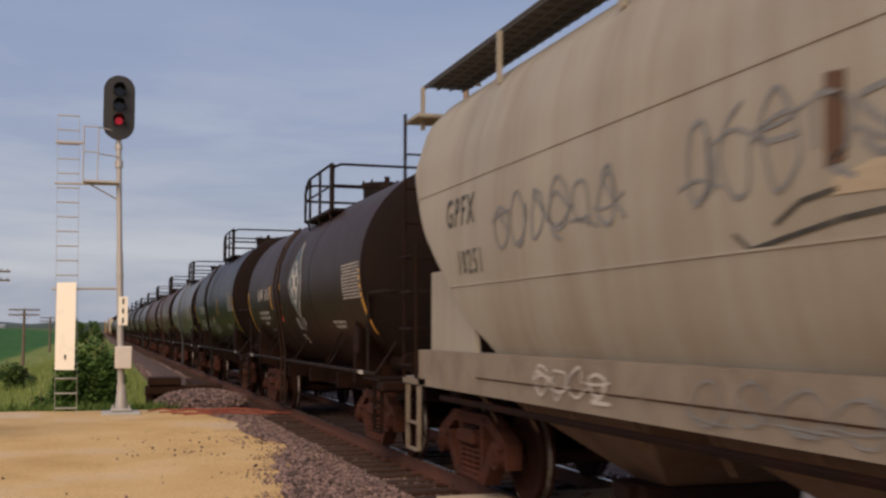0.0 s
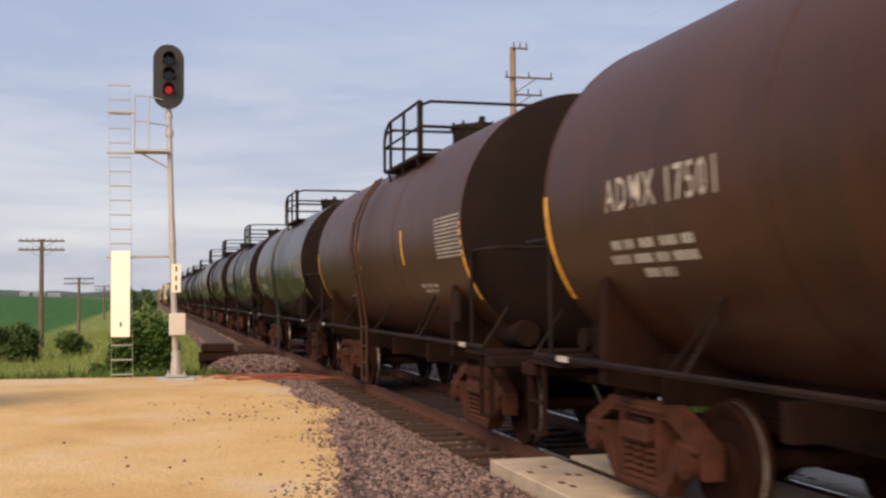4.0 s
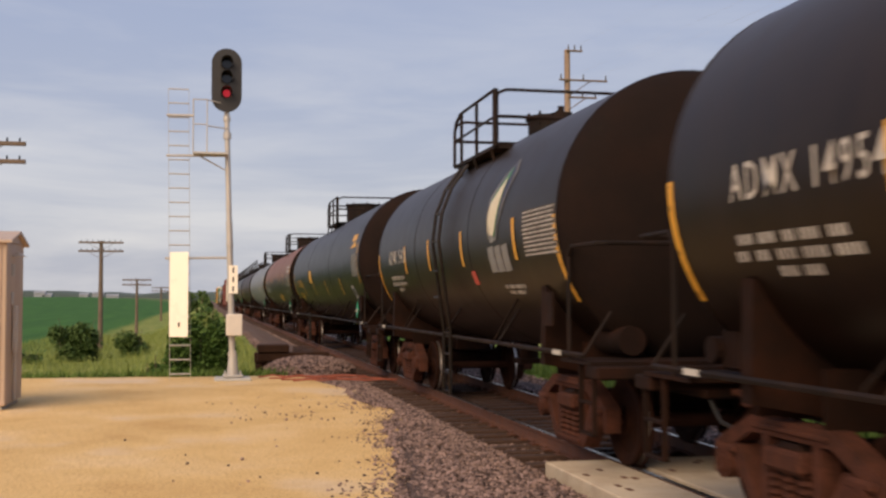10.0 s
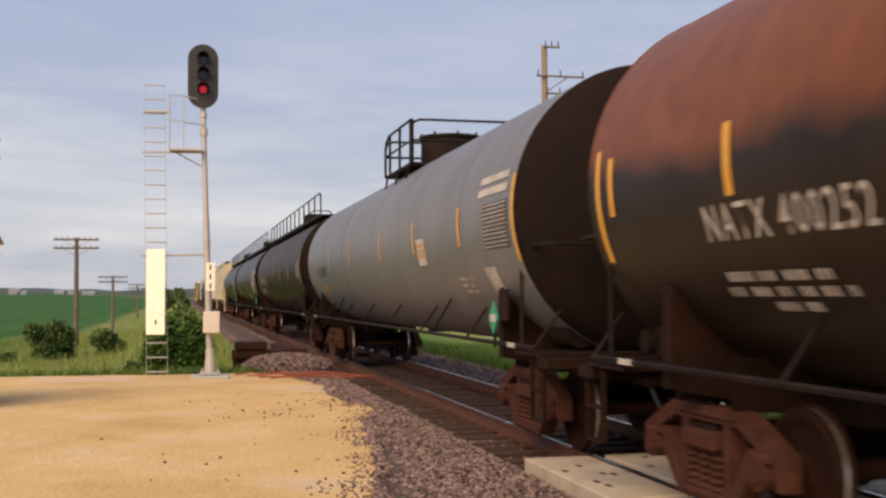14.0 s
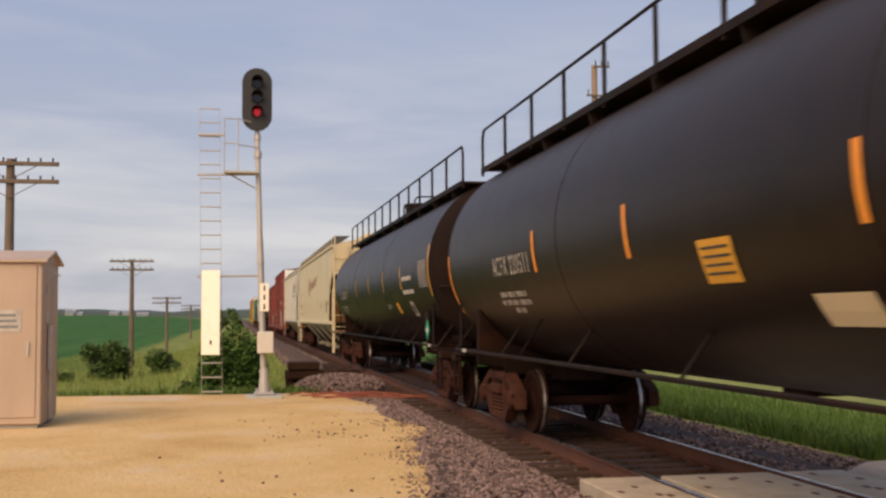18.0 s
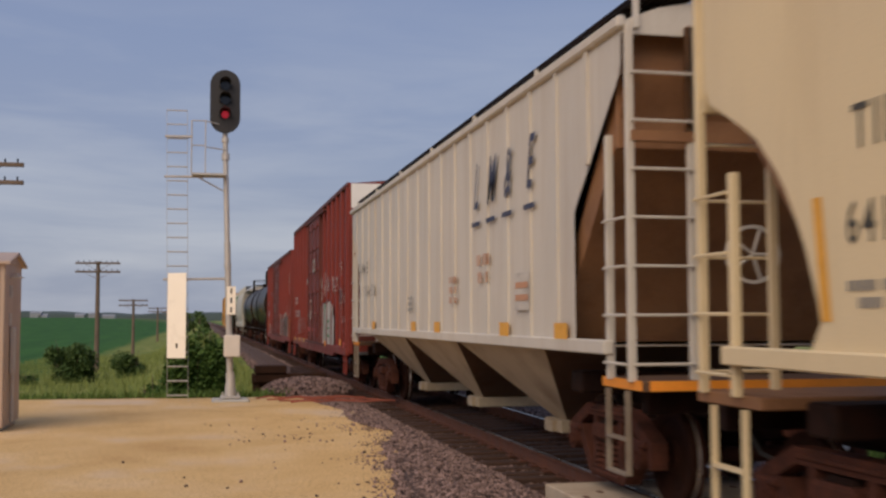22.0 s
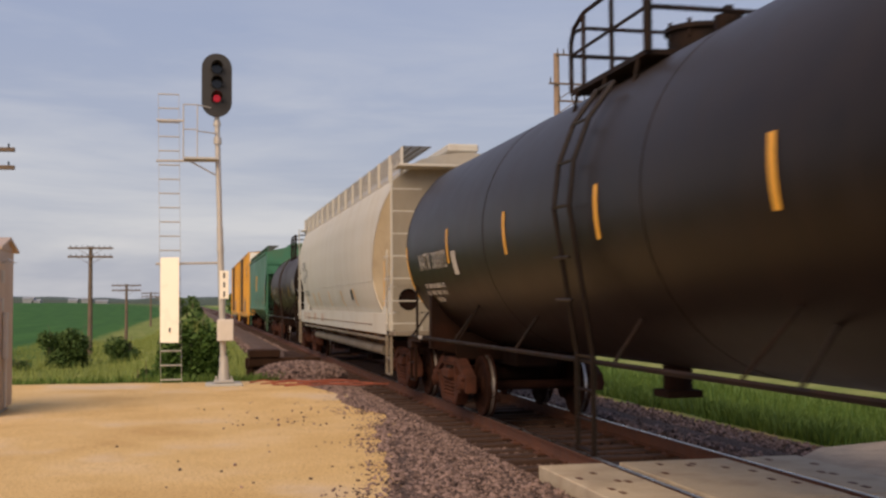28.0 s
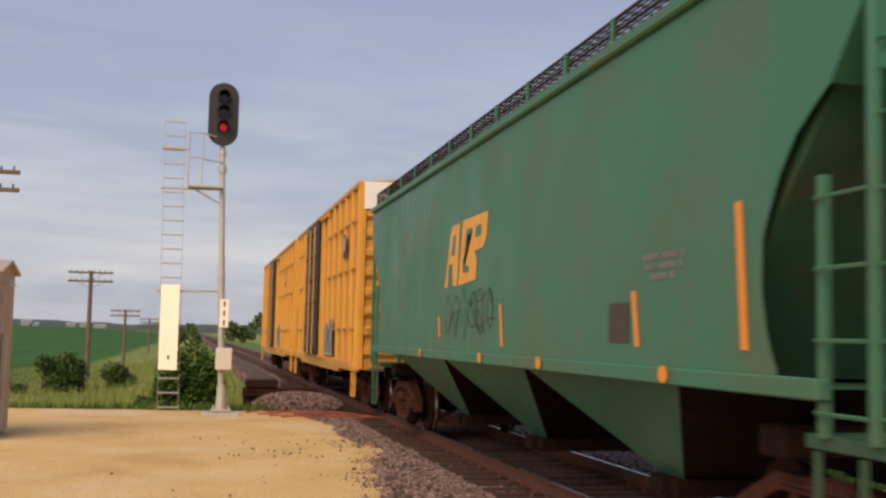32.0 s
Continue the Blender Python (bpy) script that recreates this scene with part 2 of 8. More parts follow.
RUSTC = (0.16, 0.062, 0.03)
DUST = (0.23, 0.16, 0.11)
M = dict(
    # tank paints: the paler top colour carries sky sheen as well as dust
    black=mat("black_tank_paint", (0.0086, 0.0050, 0.0038), 0.38, var=0.3, scale=2.5, stain=(0.020, 0.0100, 0.0065), stain_amt=0.5, streak=True, spec=0.15, bump=0.0, rvar=0.02, dust_sheen=(0.036, 0.029, 0.027)),
    tankend=mat("dull_dark_tank_end", (0.0135, 0.0086, 0.0076), 0.85, var=0.35, scale=2.0, stain=(0.022, 0.0118, 0.0088), stain_amt=0.6, stain_scale=1.5, spec=0.08, bump=0.03),
    soot=mat("sooty_black_paint", (0.0110, 0.0068, 0.0055), 0.38, var=0.3, scale=2.0, stain=(0.026, 0.0142, 0.0100), stain_amt=0.55, streak=True, spec=0.26, bump=0.0, rvar=0.02, dust_sheen=(0.065, 0.057, 0.055)),
    browntank=mat("brown_dirty_tank_paint", (0.0185, 0.0082, 0.0057), 0.46, var=0.3, scale=2.0, stain=(0.036, 0.0150, 0.0090), stain_amt=0.6, streak=True, spec=0.12, bump=0.0, rvar=0.03, dust_sheen=(0.056, 0.038, 0.031)),
    brownsmall=mat("brown_black_tank_paint", (0.0255, 0.0132, 0.0096), 0.46, var=0.3, scale=2.0, stain=(0.038, 0.019, 0.0125), stain_amt=0.5, streak=True, spec=0.14, bump=0.0, rvar=0.03, dust_sheen=(0.045, 0.033, 0.028)),
    rusttank=mat("rust_brown_tank_paint", (0.052, 0.0225, 0.0138), 0.42, var=0.35, scale=1.8, stain=(0.025, 0.017, 0.014), stain_amt=0.7, streak=True, spec=0.16, bump=0.0, rvar=0.03, dust_sheen=(0.085, 0.045, 0.032)),
    greytank=mat("grey_tank_paint", (0.170, 0.177, 0.193), 0.42, var=0.2, scale=1.6, stain=(0.10, 0.085, 0.075), stain_amt=0.5, streak=True, spec=0.2, bump=0.0, rvar=0.03),
    # dark tank: its grey dusty sheen is put into the colour
    greysheen=mat("dusty_sheen_grey_tank_paint", (0.034, 0.033, 0.035), 0.38, var=0.25, scale=1.6, stain=(0.026, 0.019, 0.017), stain_amt=0.6, streak=True, spec=0.6, bump=0.0, rvar=0.02, dust_sheen=(0.15, 0.145, 0.147)),
    greyblack=mat("faded_black_tank_paint", (0.0140, 0.0115, 0.0115), 0.36, var=0.25, scale=1.6, stain=(0.026, 0.016, 0.012), stain_amt=0.45, streak=True, spec=0.5, bump=0.0, rvar=0.02, dust_sheen=(0.13, 0.122, 0.12)),
    frame=mat("dark_brown_steel_frame", (0.0135, 0.0062, 0.0042), 0.85, var=0.4, spec=0.15, stain=(0.036, 0.012, 0.006), stain_amt=0.6, stain_scale=3),
    saddle=mat("rust_bled_saddle_steel", (0.0145, 0.0066, 0.0044), 0.85, var=0.4, spec=0.12, stain=(0.044, 0.0145, 0.007), stain_amt=0.55, stain_scale=1.6),
    truck=mat("rusty_cast_steel", (0.078, 0.029, 0.0185), 0.85, var=0.5, scale=7, spec=0.15, stain=(0.034, 0.016, 0.011), stain_amt=0.7, stain_scale=5, bump=0.3),
    wheel=mat("rusty_wheel_steel", (0.024, 0.0095, 0.0062), 0.85, var=0.35, spec=0.1, stain=(0.045, 0.017, 0.010), stain_amt=0.5, stain_scale=5),
    tread=mat("polished_tread_steel", (0.55, 0.50, 0.46), 0.34, metal=0.9, var=0.1, bump=0.02),
    rail=mat("rusty_rail_steel", (0.105, 0.038, 0.020), 0.82, var=0.3, stain=(0.05, 0.021, 0.013), stain_amt=0.5, stain_scale=3),
    railtop=mat("worn_rail_head", (0.22, 0.19, 0.18), 0.30, metal=0.9, var=0.2, scale=3),
    rod=mat("black_pipe", (0.012, 0.0078, 0.0065), 0.7, spec=0.15, var=0.2, stain=(0.06, 0.030, 0.020), stain_amt=0.35, stain_scale=2),
    white=mat("dirty_white_lettering", (0.50, 0.465, 0.42), 0.7, var=0.15, stain=(0.2, 0.15, 0.12), stain_amt=0.5, stain_scale=3, bump=0),
    lightpaint=mat("faded_white_paint", (0.50, 0.47, 0.43), 0.7, var=0.2, stain=(0.15, 0.11, 0.09), stain_amt=0.7, stain_scale=3, bump=0),
    yellow=mat("yellow_reflective_stripe", (0.72, 0.36, 0.03), 0.5, var=0.15, stain=(0.25, 0.13, 0.03), stain_amt=0.4, stain_scale=4, bump=0),
    orange=mat("orange_reflective_stripe", (0.75, 0.27, 0.02), 0.5, var=0.15, bump=0),
    red=mat("red_paint_patch", (0.45, 0.05, 0.04), 0.5, var=0.15, bump=0),
    green=mat("green_placard", (0.02, 0.28, 0.15), 0.5, var=0.1, bump=0),
    blue=mat("navy_paint", (0.024, 0.028, 0.070), 0.55, var=0.2, stain=(0.20, 0.18, 0.16), stain_amt=0.25, stain_scale=4, bump=0),
    leafcream=mat("cream_paint", (0.62, 0.56, 0.42), 0.6, var=0.15, stain=(0.3, 0.25, 0.17), stain_amt=0.4, stain_scale=2, bump=0),
    leafgreen=mat("leaf_green_paint", (0.05, 0.22, 0.08), 0.6, var=0.1, bump=0),
    teal=mat("grey_blue_paint", (0.055, 0.085, 0.10), 0.6, var=0.2, bump=0),
    palehop=mat("pale_white_hopper_paint", (0.515, 0.495, 0.452), 0.6, var=0.08, scale=0.7, stain=(0.36, 0.28, 0.20), stain_amt=0.40, streak=True, stain_scale=1.3, bump=0.04),
    # grimed steel, darkened too for the shade on the downturned sill
    hopsill=mat("grimed_shaded_hopper_steel", (0.235, 0.195, 0.150), 0.7, var=0.2, stain=(0.11, 0.07, 0.045), stain_amt=0.7, stain_scale=1.6, bump=0.06),
    whitepanel=mat("clean_white_panel", (0.80, 0.78, 0.74), 0.5, var=0.06, bump=0),
    goldmark=mat("faded_gold_paint", (0.40, 0.23, 0.05), 0.6, var=0.2, stain=(0.5, 0.38, 0.2), stain_amt=0.4, stain_scale=4, bump=0),
    coral=mat("faded_red_orange_paint", (0.50, 0.15, 0.07), 0.6, var=0.15, bump=0),
    greengraf=mat("grey_green_spray_paint", (0.10, 0.145, 0.135), 0.6, var=0.3, stain=(0.03, 0.03, 0.028), stain_amt=0.7, stain_scale=3, bump=0),
    palegraf=mat("worn_pinkish_white_spray_paint", (0.52, 0.48, 0.40), 0.7, var=0.25, stain=(0.26, 0.12, 0.09), stain_amt=0.55, stain_scale=2.5, bump=0),
    hazegraf=mat("thin_pale_spray_haze", (0.33, 0.17, 0.13), 0.7, var=0.3, stain=(0.2, 0.05, 0.035), stain_amt=0.8, stain_scale=4, bump=0),
    greymark=mat("grey_faded_paint", (0.20, 0.20, 0.20), 0.6, var=0.25, bump=0),
    darkmark=mat("dark_lettering", (0.035, 0.035, 0.032), 0.7, var=0.2, stain=(0.3, 0.28, 0.22), stain_amt=0.3, stain_scale=4, bump=0),
    panelgrey=mat("stencil_panel_grey", (0.055, 0.046, 0.040), 0.7, var=0.2, bump=0),
    pinkmark=mat("faded_red_lettering", (0.46, 0.25, 0.15), 0.7, var=0.2, bump=0),
    tan=mat("tan_hopper_paint", (0.66, 0.545, 0.345), 0.55, var=0.07, scale=0.6, stain=(0.46, 0.35, 0.20), stain_amt=0.45, streak=True, stain_scale=0.8, bump=0.03),
    # rusty bay steel, with the shade of the downturned sheets put into the colour
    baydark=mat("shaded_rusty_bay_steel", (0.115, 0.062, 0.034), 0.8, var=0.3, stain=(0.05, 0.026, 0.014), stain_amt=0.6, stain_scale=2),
    # rusty tan, dark enough to carry the shade of the end recesses too
    tandark=mat("rusty_shaded_tan_steel", (0.25, 0.125, 0.056), 0.75, var=0.25, stain=(0.10, 0.045, 0.022), stain_amt=0.6, stain_scale=2),
    cream=mat("weathered_white_hopper_paint", (0.555, 0.520, 0.465), 0.6, var=0.08, scale=0.8, stain=(0.38, 0.30, 0.22), stain_amt=0.4, streak=True, stain_scale=1.3, bump=0.04),
    hopend=mat("brown_stained_hopper_end", (0.43, 0.355, 0.25), 0.7, var=0.15, scale=1.0, stain=(0.20, 0.135, 0.08), stain_amt=0.75, stain_scale=0.9, bump=0.04),
    greyhop=mat("pale_grey_hopper_paint", (0.335, 0.305, 0.252), 0.6, var=0.08, scale=0.7, stain=(0.22, 0.165, 0.11), stain_amt=0.6, streak=True, stain_scale=1.0, bump=0.04),
    greengrain=mat("faded_green_hopper_paint", (0.043, 0.165, 0.098), 0.50, var=0.12, scale=0.8, stain=(0.12, 0.095, 0.045), stain_amt=0.5, stain_scale=0.7, bump=0.04),
    greendark=mat("dark_green_steel", (0.03, 0.10, 0.06), 0.6, var=0.2, stain=(0.09, 0.045, 0.02), stain_amt=0.6, stain_scale=2),
    boxred=mat("boxcar_red_paint", (0.188, 0.0235, 0.0135), 0.6, var=0.22, scale=1.2, stain=(0.082, 0.019, 0.012), stain_amt=0.6, streak=True, stain_scale=1.2, bump=0.05),
    boxdark=mat("boxcar_dark_red_paint", (0.115, 0.024, 0.017), 0.68, var=0.2, stain=(0.05, 0.016, 0.012), stain_amt=0.5, stain_scale=2),
    boxyel=mat("boxcar_yellow_paint", (0.62, 0.31, 0.045), 0.58, var=0.12, scale=1.2, stain=(0.32, 0.15, 0.04), stain_amt=0.5, streak=True, stain_scale=1.2, bump=0.04),
    boxblack=mat("boxcar_dark_door", (0.030, 0.027, 0.028), 0.6, var=0.2),
    grating=mat("galvanised_grating", (0.10, 0.10, 0.102), 0.7, metal=0.2, var=0.2),
    junction=mat("pale_painted_box", (0.66, 0.60, 0.54), 0.6, var=0.08, bump=0),
    galv=mat("galvanised_steel", (0.50, 0.47, 0.44), 0.45, metal=0.3, var=0.12, scale=6, stain=(0.34, 0.30, 0.27), stain_amt=0.4, stain_scale=3, bump=0.05),
    alu=mat("white_reflective_panel", (0.95, 0.88, 0.76), 0.35, var=0.03, bump=0.02),
    signal=mat("black_signal_paint", (0.020, 0.019, 0.021), 0.55, var=0.2),
    lens=mat("dark_lens", (0.01, 0.01, 0.012), 0.12, bump=0),
    redlamp=mat("lit_red_lens", (0.22, 0.006, 0.012), 0.25, bump=0, emit=(1.0, 0.012, 0.035, 0.27)),
    cabinet=mat("aluminium_cabinet", (0.50, 0.375, 0.285), 0.5, metal=0.1, var=0.08, scale=1.5, stain=(0.33, 0.25, 0.20), stain_amt=0.4, streak=True, bump=0.05),
    wood=mat("weathered_pole_wood", (0.16, 0.115, 0.085), 0.85, var=0.3, scale=3, stain=(0.08, 0.06, 0.045), stain_amt=0.6, streak=True, stain_scale=4, bump=0.3),
    palewood=mat("sunlit_pole_wood", (0.29, 0.205, 0.15), 0.85, var=0.25, scale=3, stain=(0.18, 0.12, 0.09), stain_amt=0.6, streak=True, stain_scale=4, bump=0.3),
    tie=mat("creosoted_tie_wood", (0.042, 0.020, 0.013), 0.9, var=0.4, scale=6, stain=(0.115, 0.058, 0.035), stain_amt=0.5, stain_scale=4, bump=0.4),
    timber=mat("old_bridge_timber", (0.034, 0.0165, 0.0105), 0.9, var=0.4, scale=4, spec=0.15, stain=(0.075, 0.036, 0.021), stain_amt=0.5, bump=0.4),
    concrete=mat("crossing_concrete", (0.47, 0.385, 0.285), 0.85, var=0.15, scale=3, stain=(0.27, 0.17, 0.105), stain_amt=0.5, stain_scale=2, bump=0.2),
    foundation=mat("pale_concrete", (0.42, 0.40, 0.37), 0.9, var=0.15, bump=0.2),
    asphalt=mat("worn_asphalt", (0.105, 0.09, 0.08), 0.9, var=0.25, scale=6, stain=(0.2, 0.15, 0.10), stain_amt=0.5, stain_scale=2, bump=0.4, fine=120),
    gravelroad=mat("pale_gravel_road", (0.47, 0.36, 0.255), 0.95, var=0.3, scale=5, stain=(0.25, 0.17, 0.12), stain_amt=0.6, bump=0.6),
    stonebed=mat("ballast_bed", (0.085, 0.052, 0.044), 0.95, var=0.55, scale=16, stain=(0.19, 0.12, 0.10), stain_amt=0.7, stain_scale=22, bump=1.0, bump_dist=0.05),
    rubber=mat("black_flangeway_rubber", (0.02, 0.018, 0.018), 0.8, var=0.2),
    cable=mat("orange_red_cable_duct", (0.24, 0.060, 0.032), 0.7, var=0.2),
    hill=mat("distant_wooded_hills", (0.060, 0.085, 0.085), 0.95, var=0.3, scale=0.02, fine=0.3, bump=0),
    farbuilding=mat("distant_white_sheds", (0.27, 0.285, 0.315), 0.7, var=0.25, scale=0.2, bump=0),
)


def leaf_mat(name, a, b):
    m = bpy.data.materials.new(name)
    m.use_nodes = True
    N, Lk = m.node_tree.nodes, m.node_tree.links
    g = N.new("ShaderNodeNewGeometry")
    r = N.new("ShaderNodeValToRGB")
    r.color_ramp.elements[0].color, r.color_ramp.elements[1].color = (*a, 1), (*b, 1)
    Lk.new(g.outputs["Random Per Island"], r.inputs[0])
    p = N["Principled BSDF"]
    Lk.new(r.outputs[0], p.inputs["Base Color"])
    p.inputs["Roughness"].default_value = 0.7
    p.inputs["Specular IOR Level"].default_value = 0.25
    return m


M["leaf"] = leaf_mat("shrub_leaves", (0.035, 0.08, 0.015), (0.105, 0.175, 0.038))
M["darkleaf"] = leaf_mat("dark_shrub_leaves", (0.038, 0.075, 0.018), (0.095, 0.145, 0.038))
M["blade"] = leaf_mat("grass_blades", (0.13, 0.175, 0.042), (0.26, 0.295, 0.085))
M["blade2"] = leaf_mat("lush_grass_blades", (0.060, 0.112, 0.020), (0.125, 0.190, 0.042))
M["pebble"] = leaf_mat("mixed_ballast_stones", (0.030, 0.018, 0.0165), (0.30, 0.205, 0.182))
# rusty stones, their colour made darker for the shade under the train
M["bedpebble"] = leaf_mat("rusty_shaded_stones", (0.016, 0.009, 0.006), (0.085, 0.040, 0.025))


def rust_top(name, base, rust, level, spread):
    """Tank paint whose upper part has rusted, with an uneven lower edge."""
    m = mat(name, base, 0.44, spec=0.2, rvar=0.02, var=0.25, scale=2.0, stain=(0.04, 0.024, 0.016), stain_amt=0.5, streak=True, bump=0.05)
    N, Lk = m.node_tree.nodes, m.node_tree.links
    b = N["Principled BSDF"]
    old = b.inputs["Base Color"].links[0].from_socket
    tc = N.new("ShaderNodeTexCoord")
    sp = N.new("ShaderNodeSeparateXYZ")
    Lk.new(tc.outputs["Object"], sp.inputs[0])
    nz = N.new("ShaderNodeTexNoise")
    nz.inputs["Scale"].default_value, nz.inputs["Detail"].default_value = 0.8, 8
    Lk.new(tc.outputs["Object"], nz.inputs["Vector"])
    ma = N.new("ShaderNodeMath")
    ma.operation = "MULTIPLY_ADD"
    Lk.new(nz.outputs[0], ma.inputs[0])
    ma.inputs[1].default_value = spread
    Lk.new(sp.outputs[2], ma.inputs[2])
    mr = N.new("ShaderNodeMapRange")
    mr.inputs[1].default_value, mr.inputs[2].default_value = level + spread * 0.35, level + spread * 0.65
    Lk.new(ma.outputs[0], mr.inputs[0])
    mx = N.new("ShaderNodeMix")
    mx.data_type = "RGBA"
    Lk.new(mr.outputs[0], mx.inputs[0])
    Lk.new(old, mx.inputs[6])
    n2 = N.new("ShaderNodeTexNoise")
    n2.inputs["Scale"].default_value, n2.inputs["Detail"].default_value = 3, 8
    Lk.new(tc.outputs["Object"], n2.inputs["Vector"])
    cr = N.new("ShaderNodeValToRGB")
    cr.color_ramp.elements[0].color = (rust[0] * 0.6, rust[1] * 0.55, rust[2] * 0.55, 1)
    cr.color_ramp.elements[1].color = (rust[0] * 1.35, rust[1] * 1.3, rust[2] * 1.2, 1)
    Lk.new(n2.outputs[0], cr.inputs[0])
    Lk.new(cr.outputs[0], mx.inputs[7])
    Lk.new(mx.outputs[2], b.inputs["Base Color"])
    return m


M["rusttop"] = rust_top("rust_topped_black_tank_paint", (0.017, 0.0110, 0.0085), (0.168, 0.062, 0.024), 2.72, 0.8)


def ground_mat():
    m = bpy.data.materials.new("sandy_ground_and_grass")
    m.use_nodes = True
    N, Lk = m.node_tree.nodes, m.node_tree.links
    b = N["Principled BSDF"]
    b.inputs["Roughness"].default_value = 0.95
    b.inputs["Specular IOR Level"].default_value = 0.15
    tc = N.new("ShaderNodeTexCoord")
    P = tc.outputs["Object"]
    sp = N.new("ShaderNodeSeparateXYZ")
    Lk.new(P, sp.inputs[0])

    def nz(s, d=6, vec=P, rough=0.55):
        n = N.new("ShaderNodeTexNoise")
        n.inputs["Scale"].default_value, n.inputs["Detail"].default_value, n.inputs["Roughness"].default_value = s, d, rough
        Lk.new(vec, n.inputs["Vector"])
        return n.outputs[0]

    def ramp(v, *st):
        r = N.new("ShaderNodeValToRGB")
        e = r.color_ramp.elements
        e[0].position, e[0].color = st[0][0], (*st[0][1], 1)
        e[1].position, e[1].color = st[-1][0], (*st[-1][1], 1)
        for p, c in st[1:-1]:
            e.new(p).color = (*c, 1)
        Lk.new(v, r.inputs[0])
        return r.outputs[0]

    def math1(op, a, c):
        n = N.new("ShaderNodeMath")
        n.operation = op
        for i, v in enumerate((a, c)):
            if isinstance(v, (int, float)):
                n.inputs[i].default_value = v
            else:
                Lk.new(v, n.inputs[i])
        return n.outputs[0]

    def mix(f, a, c):
        n = N.new("ShaderNodeMix")
        n.data_type = "RGBA"
        Lk.new(f, n.inputs[0])
        Lk.new(a, n.inputs[6])
        Lk.new(c, n.inputs[7])
        return n.outputs[2]

    def step(v, lo, hi):
        r = N.new("ShaderNodeMapRange")
        r.inputs[1].default_value, r.inputs[2].default_value = lo, hi
        Lk.new(v, r.inputs[0])
        return r.outputs[0]

    sand = ramp(nz(0.55), (0.30, (0.56, 0.36, 0.150)), (0.5, (0.66, 0.45, 0.205)), (0.70, (0.71, 0.51, 0.275)))
    grit = ramp(nz(38, 4), (0.32, (0.55, 0.50, 0.45)), (0.46, (0.95, 0.95, 0.95)), (0.7, (1.05, 1.05, 1.05)))
    mg = N.new("ShaderNodeMix")
    mg.data_type, mg.blend_type = "RGBA", "MULTIPLY"
    mg.inputs[0].default_value = 1.0
    Lk.new(sand, mg.inputs[6])
    Lk.new(grit, mg.inputs[7])
    sand = mg.outputs[2]
    # a pale washed patch and faint wheel marks across the sand
    wet = step(nz(0.28, 4), 0.56, 0.66)
    sand = mix(wet, sand, ramp(nz(5), (0.3, (0.55, 0.40, 0.25)), (0.7, (0.64, 0.50, 0.35))))
    grass = ramp(nz(0.9, 8), (0.28, (0.080, 0.130, 0.026)), (0.45, (0.145, 0.19, 0.044)), (0.60, (0.23, 0.245, 0.072)), (0.75, (0.30, 0.285, 0.10)))
    mpc = N.new("ShaderNodeMapping")
    mpc.inputs["Scale"].default_value = (1.2, 0.08, 1)
    mpc.inputs["Rotation"].default_value = (0, 0, 0.35)
    Lk.new(P, mpc.inputs[0])
    crop = ramp(nz(0.35, 6, mpc.outputs[0]), (0.3, (0.024, 0.085, 0.018)), (0.7, (0.048, 0.13, 0.026)))
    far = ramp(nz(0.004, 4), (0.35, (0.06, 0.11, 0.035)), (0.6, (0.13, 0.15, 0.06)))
    wob = math1("MULTIPLY", math1("SUBTRACT", nz(0.7, 5), 0.5), 2.4)
    edge_y = step(math1("ADD", sp.outputs[1], math1("MULTIPLY", wob, 0.45)), 25.35, 25.7)
    left = step(math1("ADD", sp.outputs[0], math1("MULTIPLY", wob, 1.3)), -9.0, -9.6)
    isfield = step(math1("ADD", sp.outputs[0], wob), -8.8, -10.5)
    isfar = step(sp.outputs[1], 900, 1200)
    right = step(math1("ADD", sp.outputs[0], math1("MULTIPLY", wob, 0.5)), 7.6, 8.3)
    g2 = mix(isfield, grass, crop)
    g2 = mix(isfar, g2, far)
    c = mix(edge_y, sand, g2)
    rgrass = mix(step(sp.outputs[0], 13, 15), ramp(nz(1.4, 8), (0.3, (0.045, 0.11, 0.016)), (0.5, (0.085, 0.17, 0.028)), (0.7, (0.15, 0.22, 0.05))),
                 ramp(nz(0.5, 8), (0.3, (0.16, 0.20, 0.055)), (0.7, (0.27, 0.28, 0.10))))
    c = mix(right, c, rgrass)
    Lk.new(c, b.inputs["Base Color"])
    bp = N.new("ShaderNodeBump")
    bp.inputs["Strength"].default_value, bp.inputs["Distance"].default_value = 0.5, 0.03
    Lk.new(math1("ADD", nz(22, 6), math1("MULTIPLY", nz(2.2, 6), 2.0)), bp.inputs["Height"])
    Lk.new(bp.outputs[0], b.inputs["Normal"])
    return m


M["ground"] = ground_mat()


# ---- mesh helpers ----
def box(bm, cx, cy, cz, sx, sy, sz, bevel=0.0, rot=None):
    r = bmesh.ops.create_cube(bm, size=1.0)
    vs = r["verts"]
    bmesh.ops.scale(bm, vec=(sx, sy, sz), verts=vs)
    if bevel:
        es = list({e for v in vs for e in v.link_edges})
        q = bmesh.ops.bevel(bm, geom=es, offset=bevel, segments=1, affect="EDGES")
        vs = list({v for f in q["faces"] for v in f.verts} | {v for v in vs if v.is_valid})
    if rot:
        bmesh.ops.rotate(bm, cent=(0, 0, 0), matrix=rot, verts=vs)
    bmesh.ops.translate(bm, vec=(cx, cy, cz), verts=vs)
    return vs


